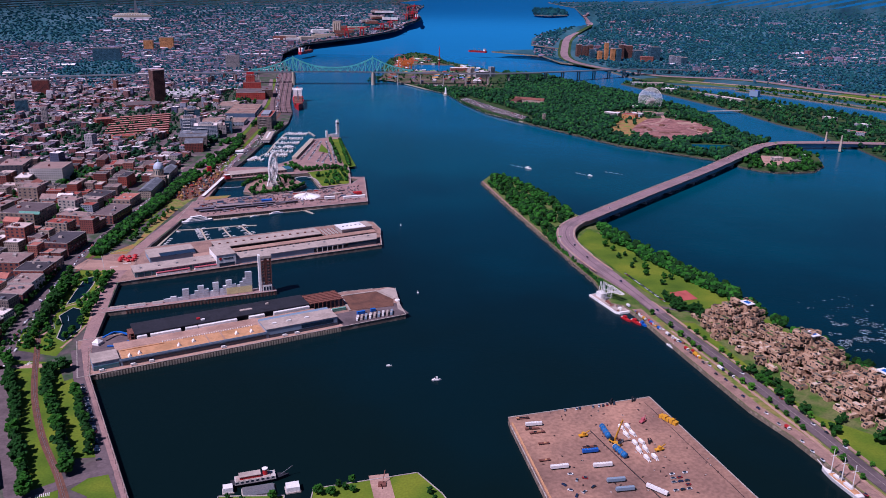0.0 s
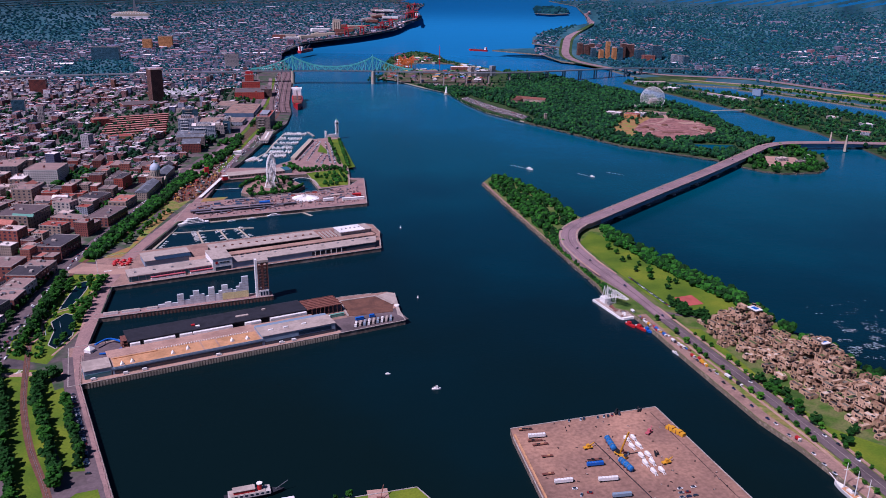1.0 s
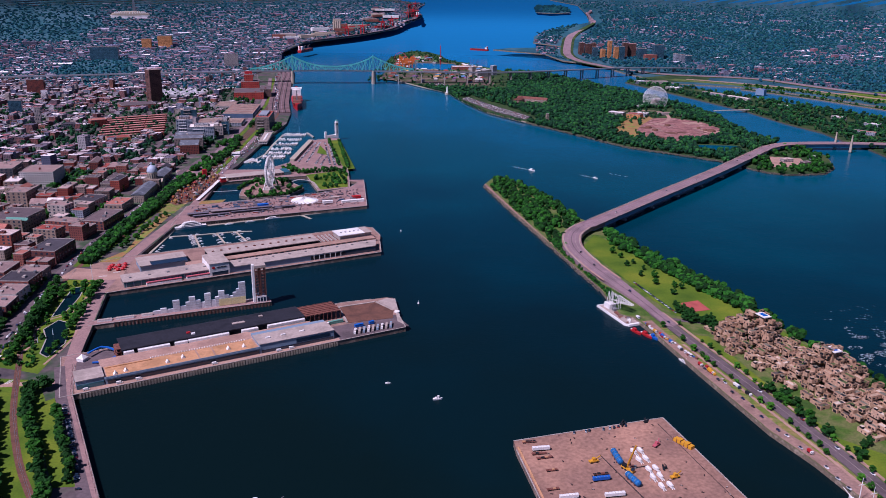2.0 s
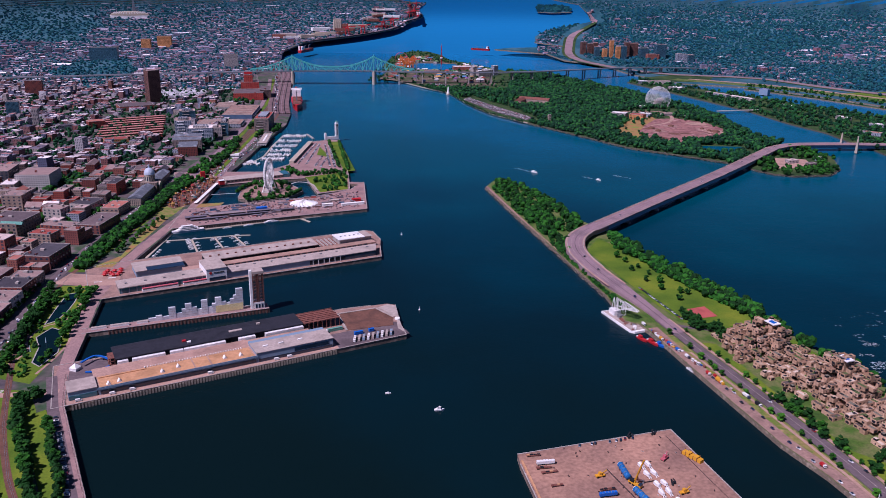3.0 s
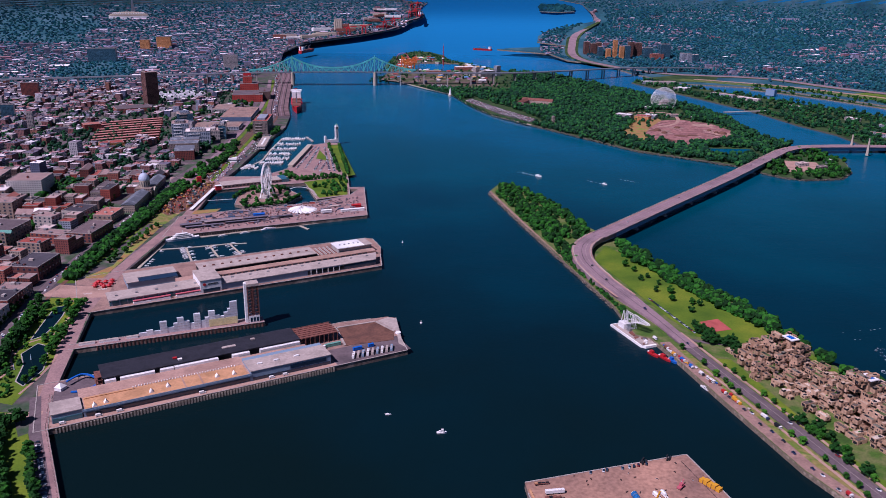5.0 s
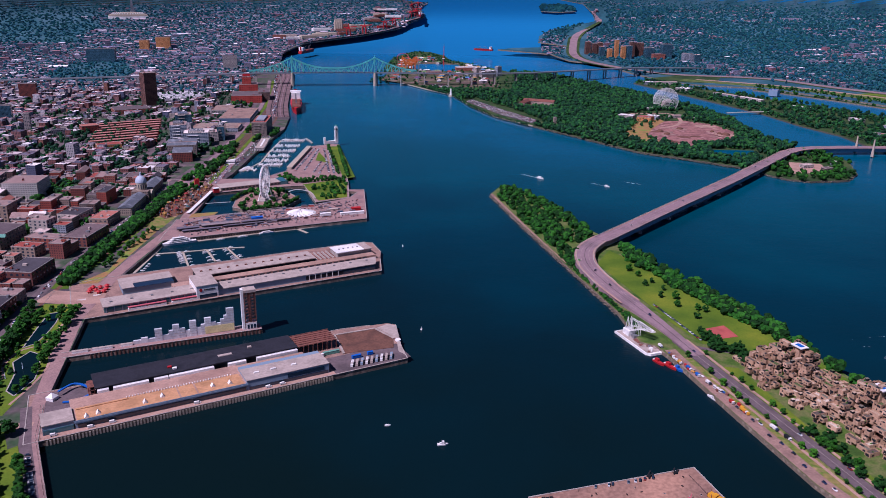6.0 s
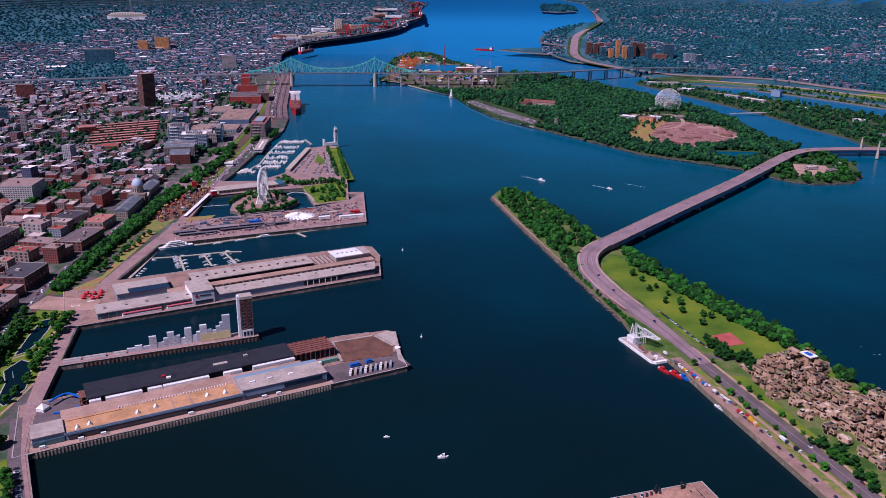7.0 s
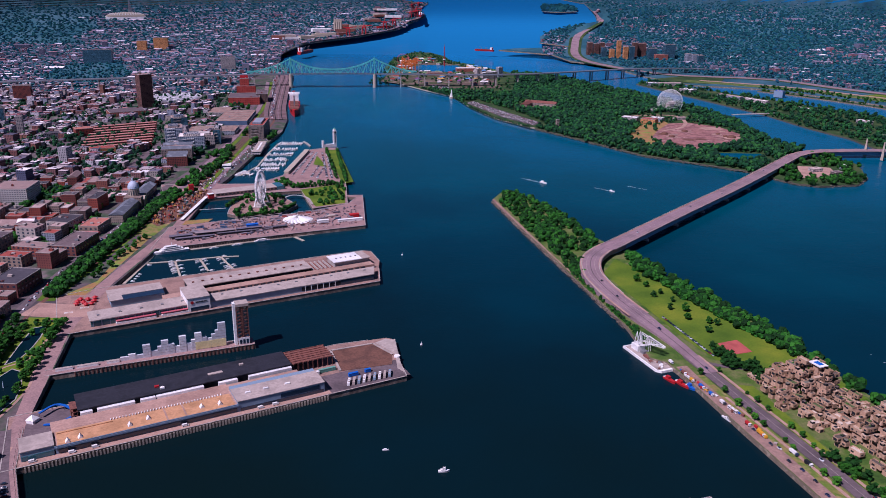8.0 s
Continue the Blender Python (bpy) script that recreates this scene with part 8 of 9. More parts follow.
for s in (-2, 2):
    part("jib", MB().beam((-18, s, 8), (12, 4 + s * 0.4, 22), 0.7), M_WHITE, br)
    part("a_frame", MB().beam((-24, s, 8), (-20, s, 24), 0.7).beam((-16, s, 8), (-20, s, 24), 0.6), M_WHITE, br)
for i in range(9):
    u = i / 9
    part("jib_lacing", MB().beam((-18 + 30 * u, -2 + 4.8 * u, 8 + 14 * u), (-18 + 30 * (u + 0.1), 2 + 3 * u, 8 + 14 * (u + 0.1)), 0.4), M_WHITE, br)
part("stay", MB().beam((-20, 0, 24), (12, 4, 22), 0.25), M_DARK, br)
part("cargo", MB().box(-4, -4, 2.7, 6, 3, 4.2).box(9, -6, 2.7, 13, -2, 4), M_RUST, br)
for x0, y0, x1, y1 in ((-27, 4, 2, 13), (-16, 6, 8, 14)):
    for s in (-1.2, 1.2):
        part("lattice_leg", MB().beam((x0, y0 + s, 2.7), (x0 + 5, y0 + s, 21), 0.6).beam((x0 + 10, y0 + s, 2.7), (x0 + 5, y0 + s, 21), 0.6), M_WHITE, br)
        part("lattice_chord", MB().beam((x0 + 5, y0 + s, 21), (x1, y1 + s, 15), 0.6).beam((x0 + 4, y0 + s, 12), (x1, y1 + s, 14), 0.5), M_WHITE, br)
    for q in range(7):
        part("lattice_bar", MB().beam((x0 + 5 + (x1 - x0 - 5) * q / 7, y0 + (y1 - y0) * q / 7, 21 - 6 * q / 7), (x0 + 4 + (x1 - x0 - 4) * (q + 1) / 7, y0 + (y1 - y0) * (q + 1) / 7, 12 + 2 * (q + 1) / 7), 0.4), M_WHITE, br)
rk = random.Random(13)
for q in range(26):
    x, y = rk.uniform(-28, 28), rk.uniform(-7.5, 7)
    part("deck_load", MB().cbox(x, y, 2.7, rk.uniform(1, 4), rk.uniform(0.8, 2.4), rk.uniform(0.6, 2.0), rot=rk.uniform(0, 90)), rk.choice((M_WHITE, M_STEEL, M_LGREY, M_RUST, M_DARK)), br)
for x, y, L, mm in ((240, 757, 16, M_RED), (250, 748, 18, M_RED), (257, 742, 12, M_BLUE)):
    w = thing("work_boat", pose(*afloat(x, y), LEVEL + 0.1, 0, 0, -62), "bright red work boat tied to the quay" if mm is M_RED else "blue work boat tied to the quay", "boat", "work boats")
    part("hull", hull_mesh(L, 5, 2, mat=mm), None, w)
    part("wheelhouse", MB().box(-L * 0.3, -1.6, 1.8, -L * 0.02, 1.6, 4.6), mm, w)
    part("bulwark", MB().box(-L * 0.45, -2.0, 2.0, -L * 0.35, 2.0, 2.8), M_WHITE, w)
yacht(277, 679, -66, 22, "white motor yacht moored at the peninsula quay", 2)
ts = thing("tall_ship", pose(*afloat(347.5, 425), LEVEL + 0.1, 0, 0, 107), "white three-masted sailing ship moored at the quay", "ship")
part("hull", hull_mesh(44, 8, 3.4, mat=M_WHITE, n=13), None, ts)
part("deck", MB().box(-18, -3, 3.45, 12, 3, 3.6), M_WOOD, ts)
part("deckhouse", MB().box(-12, -1.6, 3.6, -4, 1.6, 5.4).box(2, -1.4, 3.6, 8, 1.4, 5.0), M_WHITE, ts)
for x in (-12, 0, 12):
    part("mast", MB().cyl(x, 0, 3, 26, 0.45, 0.25, 7), M_WHITE, ts)
    for z in (20,):
        part("yard", MB().beam((x, -5 + (z - 12) * 0.25, z), (x, 5 - (z - 12) * 0.25, z), 0.35), M_WHITE, ts)
part("bowsprit", MB().beam((20, 0, 4), (29, 0, 6.5), 0.4), M_WHITE, ts)
mb_ = thing("museum_boat", pose(*afloat(-120, 413), LEVEL + 0.1, 0, 0, 20), "dark moored excursion boat with pale decks and a red funnel", "boat")
part("hull", hull_mesh(46, 10, 2.6, mat=M_BLACK, n=11), None, mb_)
part("main_deck", MB().box(-20, -4.4, 2.6, 12, 4.4, 5.4), M_WALLS[2], mb_)
part("upper_deck", MB().box(-19, -4, 5.4, 8, 4, 5.8), M_LGREY, mb_)
part("saloon", MB().box(-16, -3, 5.8, 0, 3, 8.2), M_RED, mb_)
part("saloon_roof", MB().box(-16.5, -3.4, 8.2, 0.5, 3.4, 8.6), M_LGREY, mb_)
part("funnel", MB().cyl(4, 0, 5.8, 10.5, 2.0, 1.8, 14), M_RED, mb_)
part("funnel_top", MB().cyl(4, 0, 10.5, 11.2, 2.3, 2.3, 14), M_WHITE, mb_)
part("mast", MB().beam((16, 0, 3), (26, 0, 9), 0.4), M_STEEL, mb_)
for x, y, w, d, h, mm, lab in ((-142, 398, 9, 8, 4, M_WHITE, "white round-cornered float by the boat"), (-118, 398, 26, 14, 1.5, M_STEEL, "grey open steel service float"), (-92, 402, 12, 10, 4, M_WHITE, "white cabin on the mooring")):
    f = thing("mooring_float", pose(*afloat(x, y), LEVEL, 0, 0, 18), lab, "float")
    part("pontoon_body", MB().box(-w / 2, -d / 2, -0.5, w / 2, d / 2, 1.0), M_CONC, f)
    part("cabin", MB().box(-w / 2 + 0.8, -d / 2 + 0.8, 1.0, w / 2 - 0.8, d / 2 - 0.8, 1.0 + h), mm, f)
pier("pier_mooring", pose(0, 0, 0), [(-152, 330), (-92, 340), (-96, 389), (-146, 386)], "small planted mooring quay behind the boat", z=3.6, top=M_GRASS)
for x, y in ((-138, 382), (-104, 384), (-126, 378), (-70, 391), (-56, 402), (-60, 390), (-50, 398), (-46, 408), (-44, 395), (16, 395), (20, 385)):
    tree(x, y, 3.6 if x < -80 else 4.05, rt.choice((0, 1)), rt.uniform(0.55, 0.85), "pier park trees")
cr = thing("park_crane", pose(-22, 405, 4.1), "small rusty derrick on the paved strip", "crane")
part("post", MB().beam((0, 0, 0), (2, 6, 10), 0.5), M_RUST, cr)
part("base", MB().box(-3, -3, 0, 3, 3, 1.4), M_RUST, cr)
part("boom", MB().beam((0, 0, 1), (-2, -8, 5), 0.4), M_RUST, cr)

# ---- cars, trucks and stored goods ----
CARB = MB().prism([(-2.2, -0.9), (2.1, -0.9), (2.3, 0), (2.1, 0.9), (-2.2, 0.9)], 0.35, 0.95).mesh("body", M_CARS)
CARC = MB().prism([(-1.6, -0.8), (0.8, -0.8), (0.8, 0.8), (-1.6, 0.8)], 0.95, 1.5).mesh("cabin", M_GLASS)
CARW = MB().box(-1.7, -0.92, 0, -1.1, 0.92, 0.6).box(1.1, -0.92, 0, 1.7, 0.92, 0.6).mesh("wheel_pair", M_TYRE)


def car(x, y, z, rot, label="parked car with dark glass", group="parked cars"):
    c = thing("car", pose(x, y, z, 0, 0, rot), label, "car", group)
    part("body", CARB, None, c), part("cabin", CARC, None, c), part("wheels", CARW, None, c)
    return c


def crate(x, y, z, rot, L, W, H, mat, label, name="container"):
    c = thing(name, pose(x, y, z, 0, 0, rot), label, name.replace("_", " "), "stored goods")
    part("box", MB().box(-L / 2, -W / 2, 0.3, L / 2, W / 2, H), mat, c)
    part("frame", MB().box(-L / 2 - 0.1, -W / 2 - 0.1, H, L / 2 + 0.1, W / 2 + 0.1, H + 0.15), mat, c)
    part("skids", MB().box(-L / 2, -W / 2, 0, -L / 2 + 0.6, W / 2, 0.3).box(L / 2 - 0.6, -W / 2, 0, L / 2, W / 2, 0.3), M_DARK, c)
    return c


def lorry(x, y, z, rot, L, mat, label, name="works_vehicle"):
    """A lorry: cab with glass, load box, chassis and wheels."""
    c = thing(name, pose(x, y, z, 0, 0, rot), label, "lorry", "works vehicles")
    part("chassis", MB().box(-L / 2, -0.9, 0.6, L / 2, 0.9, 1.0), M_DARK, c)
    part("load", MB().box(-L / 2, -1.25, 1.0, L / 2 - 2.3, 1.25, 3.1), mat, c)
    cab_ = part("cab", MB().prism([(L / 2 - 2.1, -1.2), (L / 2, -1.1), (L / 2 + 0.1, 0), (L / 2, 1.1), (L / 2 - 2.1, 1.2)], 0.7, 2.7), M_WHITE if mat is not M_WHITE else M_CARS, c)
    part("windscreen", MB().box(L / 2 - 1.0, -1.22, 1.7, L / 2 + 0.14, 1.22, 2.4), M_GLASS, cab_)
    for u in (-L / 2 + 1.0, -L / 2 + 2.3, L / 2 - 1.0):
        part("wheels", MB().box(u - 0.5, -1.3, 0, u + 0.5, 1.3, 1.0), M_TYRE, c)
    return c


def coach(x, y, z, rot, mat, label):
    """A coach: rounded body, window band, roof units and wheels."""
    c = thing("coach", pose(x, y, z, 0, 0, rot), label, "coach", "parked coaches")
    part("body", MB().prism([(-6, -1.25), (5.7, -1.25), (6.1, -0.8), (6.1, 0.8), (5.7, 1.25), (-6, 1.25)], 0.45, 3.1), mat, c)
    part("window_band", MB().box(-5.6, -1.29, 1.6, 6.14, 1.29, 2.5), M_GLASS, c)
    part("roof_unit", MB().box(-3.5, -0.8, 3.1, -0.8, 0.8, 3.4).box(1.5, -0.6, 3.1, 3.2, 0.6, 3.3), M_LGREY, c)
    for u in (-3.8, 3.9):
        part("wheels", MB().box(u - 0.5, -1.3, 0, u + 0.5, 1.3, 1.0), M_TYRE, c)
    return c


def trailer(x, y, z, rot, L, mat, label, low=False):
    """A box trailer or an empty flatbed, with its legs and rear axles."""
    c = thing("trailer", pose(x, y, z, 0, 0, rot), label, "trailer", "stored trailers")
    part("bed", MB().box(-L / 2, -1.25, 1.0, L / 2, 1.25, 1.3), M_RUST if low else M_DARK, c)
    if low:
        for q in range(4):
            part("load", MB().cbox(-L / 2 + L * (q + 0.5) / 4, 0, 1.3, L * 0.2, rb.uniform(1.2, 2.3), rb.uniform(0.15, 0.7)), rb.choice((M_RUST, M_DARK, M_RUST, M_WOOD)), c)
    else:
        part("box", MB().box(-L / 2, -1.3, 1.3, L / 2, 1.3, 3.9), mat, c)
        part("cooler", MB().box(L / 2, -0.9, 2.2, L / 2 + 0.5, 0.9, 3.6), M_STEEL, c)
        for q in range(1, 6):
            part("roof_rib", MB().box(-L / 2 + L * q / 6 - 0.08, -1.3, 3.9, -L / 2 + L * q / 6 + 0.08, 1.3, 3.96), M_LGREY, c)
    for u in (-L / 2 + 1.2, -L / 2 + 2.5):
        part("wheels", MB().box(u - 0.5, -1.25, 0, u + 0.5, 1.25, 1.0), M_TYRE, c)
    part("legs", MB().box(L / 2 - 3, -1.0, 0, L / 2 - 2.8, 1.0, 1.0), M_STEEL, c)
    return c


for x, y in ((138, 529), (149, 532), (165, 536), (171, 538), (179, 541), (152, 533), (175, 539), (186, 543)):
    car(x, y, 4.05, 78)
for i in range(5):
    for j in range(3):
        if rb.random() < 0.85:
            car(212 + j * 5.6 - i * 0.6, 428 - i * 5.6 + j * 1.4, 4.05, 15)
for x, y in ((129, 425), (133, 417), (126, 403), (137, 401), (140, 420), (122, 410), (130, 396), (145, 408)):
    car(x, y, 4.05, rb.uniform(0, 180))
for x, y, r, L, mm, lab in ((97, 512, 10, 12, M_RUST, "rust-brown flat trailer on pier"), (106, 500, 10, 15, M_WHITE, "white box trailer on the pier"), (104, 494, 10, 13, M_RUST, "rust-brown flat trailer on pier"), (108, 488, 14, 14, M_RUST, "dark empty trailer frame on pier"),
                            (151, 466, 12, 13, M_RUST, "brown empty flatbed trailer"), (150, 458, 12, 14, M_BLUE, "blue box trailer on the pier"), (157, 437, 10, 16, M_WHITE, "white box trailer on the pier"), (164, 416, 10, 15, M_BLUEW, "pale blue box trailer on pier"),
                            (169, 404, 10, 15, M_BLUEW, "pale blue box trailer on pier"), (121, 433, 12, 15, M_WHITE, "white box trailer on the pier"), (194, 404, -40, 18, M_WHITE, "long white lorry with a dark cab"), (112, 470, 14, 10, M_RUST, "dark scrap row on the pier"), (110, 444, 14, 10, M_RUST, "dark scrap row on the pier")):
    trailer(x, y, 4.05, r, L, mm, lab, mm is M_RUST)
M_BLUEST = surf("worn_blue_steel", ["1f66a8", "2a70b0", "1c4f80", "3a7ab0"], 0.4, 2, rough=0.6, bump=0.2, mixing=0.6)
for x, y, L, turn in ((168, 489, 17, -80), (175, 457, 15, -66)):
    h = thing("storage_tank", pose(x, y, 4.05, 0, 0, turn), "big blue steel cylinder lying on saddles", "tank", "blue cylinders")
    part("shell", MB().cyl(0, 0, -L / 2, L / 2, 2.55, 2.55, 18), M_BLUEST, h).matrix_local = pose(0, 0, 3.1, 0, 90, 0)
    part("end_cap", MB().dome(0, 0, 0, 2.6, 1.2, 18, 4), M_WHITE, h).matrix_local = pose(-L / 2, 0, 3.1, 0, -90, 0)
    part("end_cap", MB().dome(0, 0, 0, 2.6, 1.2, 18, 4), M_BLUEST, h).matrix_local = pose(L / 2, 0, 3.1, 0, 90, 0)
    for q in (-0.3, 0.0, 0.3):
        part("saddle", MB().box(q * L - 0.5, -2.2, 0, q * L + 0.5, 2.2, 1.6), M_RUST, h)
        part("band", MB().cyl(0, 0, -0.25, 0.25, 2.68, 2.68, 18), M_STEEL, h).matrix_local = pose(q * L, 0, 3.1, 0, 90, 0)
h = thing("mobile_crane", pose(174, 473, 4.05, 0, 0, -50), "yellow mobile crane with a raised lattice boom", "crane")
part("carrier", MB().box(-6, -1.5, 0.9, 6, 1.5, 2.4), M_YELLOW, h)
part("wheels", MB().box(-5, -1.8, 0, -3.4, 1.8, 1.4).box(-2, -1.8, 0, -0.4, 1.8, 1.4).box(3, -1.8, 0, 4.6, 1.8, 1.4), M_TYRE, h)
part("cab", MB().box(3.6, -1.3, 2.4, 6, 1.3, 4.0), M_GLASS, h)
part("counterweight", MB().box(-5, -1.4, 2.4, -1, 1.4, 4.6), M_DARK, h)
part("boom", MB().beam((-0.5, -0.5, 3.4), (7, -2, 27), 0.5).beam((-0.5, 0.5, 3.4), (7, -1, 27), 0.5).beam((-1.4, 0, 3.6), (6.4, -1.5, 27.2), 0.4), M_YELLOW, h)
for q in range(6):
    part("machine_piece", MB().beam((rb.uniform(-4, 6), rb.uniform(3, 9), 0.6), (rb.uniform(-4, 6), rb.uniform(3, 9), rb.uniform(1.0, 3.2)), rb.uniform(0.8, 2.2)), rb.choice((M_DARK, M_RUST, M_STEEL)), h)
NACELLE = MB().prism([(-4.6, -1.2), (0.5, -2.0), (3.6, -2.1), (4.3, -1.3), (4.3, 1.3), (3.6, 2.1), (0.5, 2.0), (-4.6, 1.2)], 0.9, 4.0).mesh("shell", M_WHITE)
# Solid dark disc stands in for the shaded opening.
NMOUTH = MB().cyl(0, 0, 0, 0.12, 1.35, 1.35, 14).mesh("mouth", M_DARK)
NROOF = MB().gable(-4.0, -1.5, 3.2, 1.5, 4.0, 4.9).mesh("ridge", M_WHITE)
NFEET = MB().box(-3.8, -1.6, 0, -3.0, 1.6, 0.9).box(2.4, -1.8, 0, 3.2, 1.8, 0.9).mesh("feet", M_RUST)
NFORK = MB().beam((-4.4, -0.9, 1.8), (-7.4, -1.3, 0.6), 0.7).beam((-4.4, 0.9, 1.8), (-7.4, 1.3, 0.6), 0.7).mesh("fork", M_WHITE)
for x, y in ((184, 499), (190, 501), (186, 487), (192, 489), (191, 473), (197, 475), (192, 462), (198, 464), (196, 450), (203, 452)):
    h = thing("turbine_nacelle", pose(x, y, 4.05, 0, 0, 112 + rb.uniform(-5, 5)) @ Matrix.Diagonal((0.74, 0.74, 0.74, 1)), "white wind turbine housing on steel feet with a painted dark mouth", "turbine part", "white turbine housings")
    part("shell", NACELLE, None, h), part("ridge", NROOF, None, h), part("feet", NFEET, None, h), part("fork", NFORK, None, h)
    part("mouth", NMOUTH, None, h).matrix_local = pose(4.3, 0, 2.5, 0, 90, 0)
h = thing("steel_rack", pose(230, 514, 4.05, 0, 0, -52), "orange stacked steel racks at the pier edge", "rack")
for q in range(5):
    part("rack_bay", MB().box(-9 + q * 3.8, -2.4, 0.2, -5.6 + q * 3.8, 2.4, 3.0 + (q % 2) * 0.8), M_YELLOW, h)
    part("rack_post", MB().beam((-9.2 + q * 3.8, -2.6, 0), (-9.2 + q * 3.8, -2.6, 4.2), 0.35).beam((-9.2 + q * 3.8, 2.6, 0), (-9.2 + q * 3.8, 2.6, 4.2), 0.35), M_RUST, h)
for x, y, mm, lab in ((148, 484, M_YELLOW, "yellow crawler crane parts"), (210, 464, M_YELLOW, "yellow wheel loader on pier"), (206, 511, M_PINK, "pink steel frames in a stack"), (184, 545, M_DARK, "dark scrap heap on the pier edge"), (206, 552, M_DARK, "dark machinery on the pier edge"), (205, 478, M_DARK, "dark steel bundle on pier")):
    h = thing("yard_machine", pose(x, y, 4.05, 0, 0, rb.uniform(0, 90)), lab, "machine")
    if mm is M_DARK:
        for q in range(7):
            part("scrap_piece", MB().beam((rb.uniform(-5, 5), rb.uniform(-2, 2), 0.3), (rb.uniform(-5, 5), rb.uniform(-2, 2), rb.uniform(0.6, 2.2)), rb.uniform(0.4, 1.3)), mm, h)
        continue
    part("chassis", MB().box(-4, -1.6, 0.9, 4, 1.6, 2.0), mm, h)
    part("cab", MB().box(-1.2, -1.2, 2.0, 1.2, 1.2, 4.2), mm, h)
    part("boom", MB().beam((1, 0, 2.4), (7, 1.5, 3.8), 0.6), mm, h)
    part("wheels", MB().box(-3.4, -1.9, 0, -1.8, 1.9, 1.3).box(1.8, -1.9, 0, 3.4, 1.9, 1.3), M_TYRE, h)
# cars on the cruise pier and forecourt
for i in range(9):
    q = P2 @ Vector((290 + i * 5.4, 12 - i * 0.2, 0))
    coach(q.x, q.y, 4.08, ANG + 62, (M_WHITE, M_LGREY, M_BLUEW)[i % 3], ("white coach parked on the pier apron", "grey coach parked on the pier apron", "pale blue coach parked on the pier apron")[i % 3])
for x, y, L, mm in ((262, 44, 18, M_WHITE), (280, 46, 18, M_COPPER), (300, 25, 10, M_BLUE), (316, 26, 6, M_BLUE), (240, 43, 8, M_RED)):
    q = P2 @ Vector((x, y, 0))
    crate(q.x, q.y, 4.1, ANG, L, 3, 3.4, mm, "long covered trailer on the pier", "trailer")
for x in (10, 40, 58, 132, 200, 214):
    q = P2 @ Vector((x, 4.2, 0))
    v = thing("van", pose(q.x, q.y, 4.1, 0, 0, ANG), "white van parked beside the terminal", "van", "terminal vans")
    part("body", MB().prism([(-2.9, -1.0), (2.6, -1.0), (3.0, 0), (2.6, 1.0), (-2.9, 1.0)], 0.4, 1.3).box(-2.9, -0.98, 1.3, 1.5, 0.98, 2.5), M_WHITE, v)
    part("windscreen", MB().box(1.5, -0.9, 1.35, 1.9, 0.9, 2.2), M_GLASS, v)
    part("wheels", MB().box(-2.1, -1.03, 0, -1.4, 1.03, 0.7).box(1.4, -1.03, 0, 2.1, 1.03, 0.7), M_TYRE, v)
for x, y, a in along([(-257, 431), (-278, 472), (-296, 506), (-327, 560)], 3.0):
    if rb.random() < 0.66:
        car(x, y, 4.2, a + 75, "parked car along the park edge", "park side cars")
for x, y, a in along([(269, 908), (298, 808)], 5.4):
    car(x, y, 3.9, a, "dark car parked along the meadow", "meadow cars")
for x, y, mm, L, lab in ((259, 766, M_RUST, 9, "rusty works truck on quay"), (263, 750, M_YELLOW, 6, "yellow works digger on quay"), (269, 737, M_BLUE, 10, "blue works truck on quay"), (274, 722, M_BLUE, 8, "blue works container on quay"), (280, 706, M_WHITE, 9, "white site cabin on quay"), (285, 693, M_BLUE, 12, "blue and white coach"), (291, 668, M_RED, 8, "red works vehicle on quay"),
                         (297, 652, M_YELLOW, 12, "yellow low loader on quay"), (314, 622, M_WHITE, 12, "white lorry by the verge"), (320, 606, M_DARK, 10, "dark trailer by the verge"), (252, 790, M_WHITE, 5, "white van by the quay"), (338, 505, M_RED, 6, "red pickup on the quay")):
    if "coach" in lab:
        coach(x - 3, y, 3.8, -70, M_WHITE, lab)
    else:
        lorry(x - 3, y, 3.8, -70, max(6.0, L * 0.8), mm, lab)
rq = random.Random(63)
for k in range(34):
    u = rq.uniform(0, 1) ** 1.4
    x, y = 254 + u * 48 + rq.uniform(-3, 3), 776 - u * 140
    mm, lab = rq.choice(((M_RUST, "rusty steel pile on the quay"), (M_YELLOW, "yellow site box on the quay"), (M_BLUE, "blue site box on the quay"), (M_LGREY, "grey pallet stack on the quay"), (M_RED, "red site box on the quay"), (M_WHITE, "white site cabin on the quay")))
    crate(x, y, 3.8, -68 + rq.uniform(-25, 25), rq.uniform(2, 5), rq.uniform(1.4, 2.4), rq.uniform(0.8, 2.4), mm, lab, "site_box")
for k in range(16):
    u = k / 15 + rq.uniform(-0.03, 0.03)
    car(292 + u * 66 + rq.uniform(-2.5, 2.5), 660 - u * 255, 3.8, -70, "car parked on the peninsula quay", "quay cars")
for x, y in ((361, 512), (367, 498), (373, 474), (350, 560), (330, 612), (282, 778), (224, 960), (213, 1010), (300, 1210), (420, 1362), (640, 1640), (500, 1450), (255, 870)):
    z = 4.35 if y < 800 else 15.05 if y > 1180 else 5.2 + (y - 800) * 0.028
    car(x, y, z, -68 if y < 1000 else 50, "car driving on the road", "road cars")

lot("yard_debris", [(95, 520), (215, 552), (262, 420), (240, 400), (110, 400)], 64, rt, "small dark scrap and pallets on the cargo pier", z=4.04, size=(2.4, 0.9, 0.6), rots=(0, 45, 80, 120), cols=["3a302e", "2a2628", "54443e", "6a5650", "a89890", "40342e"])
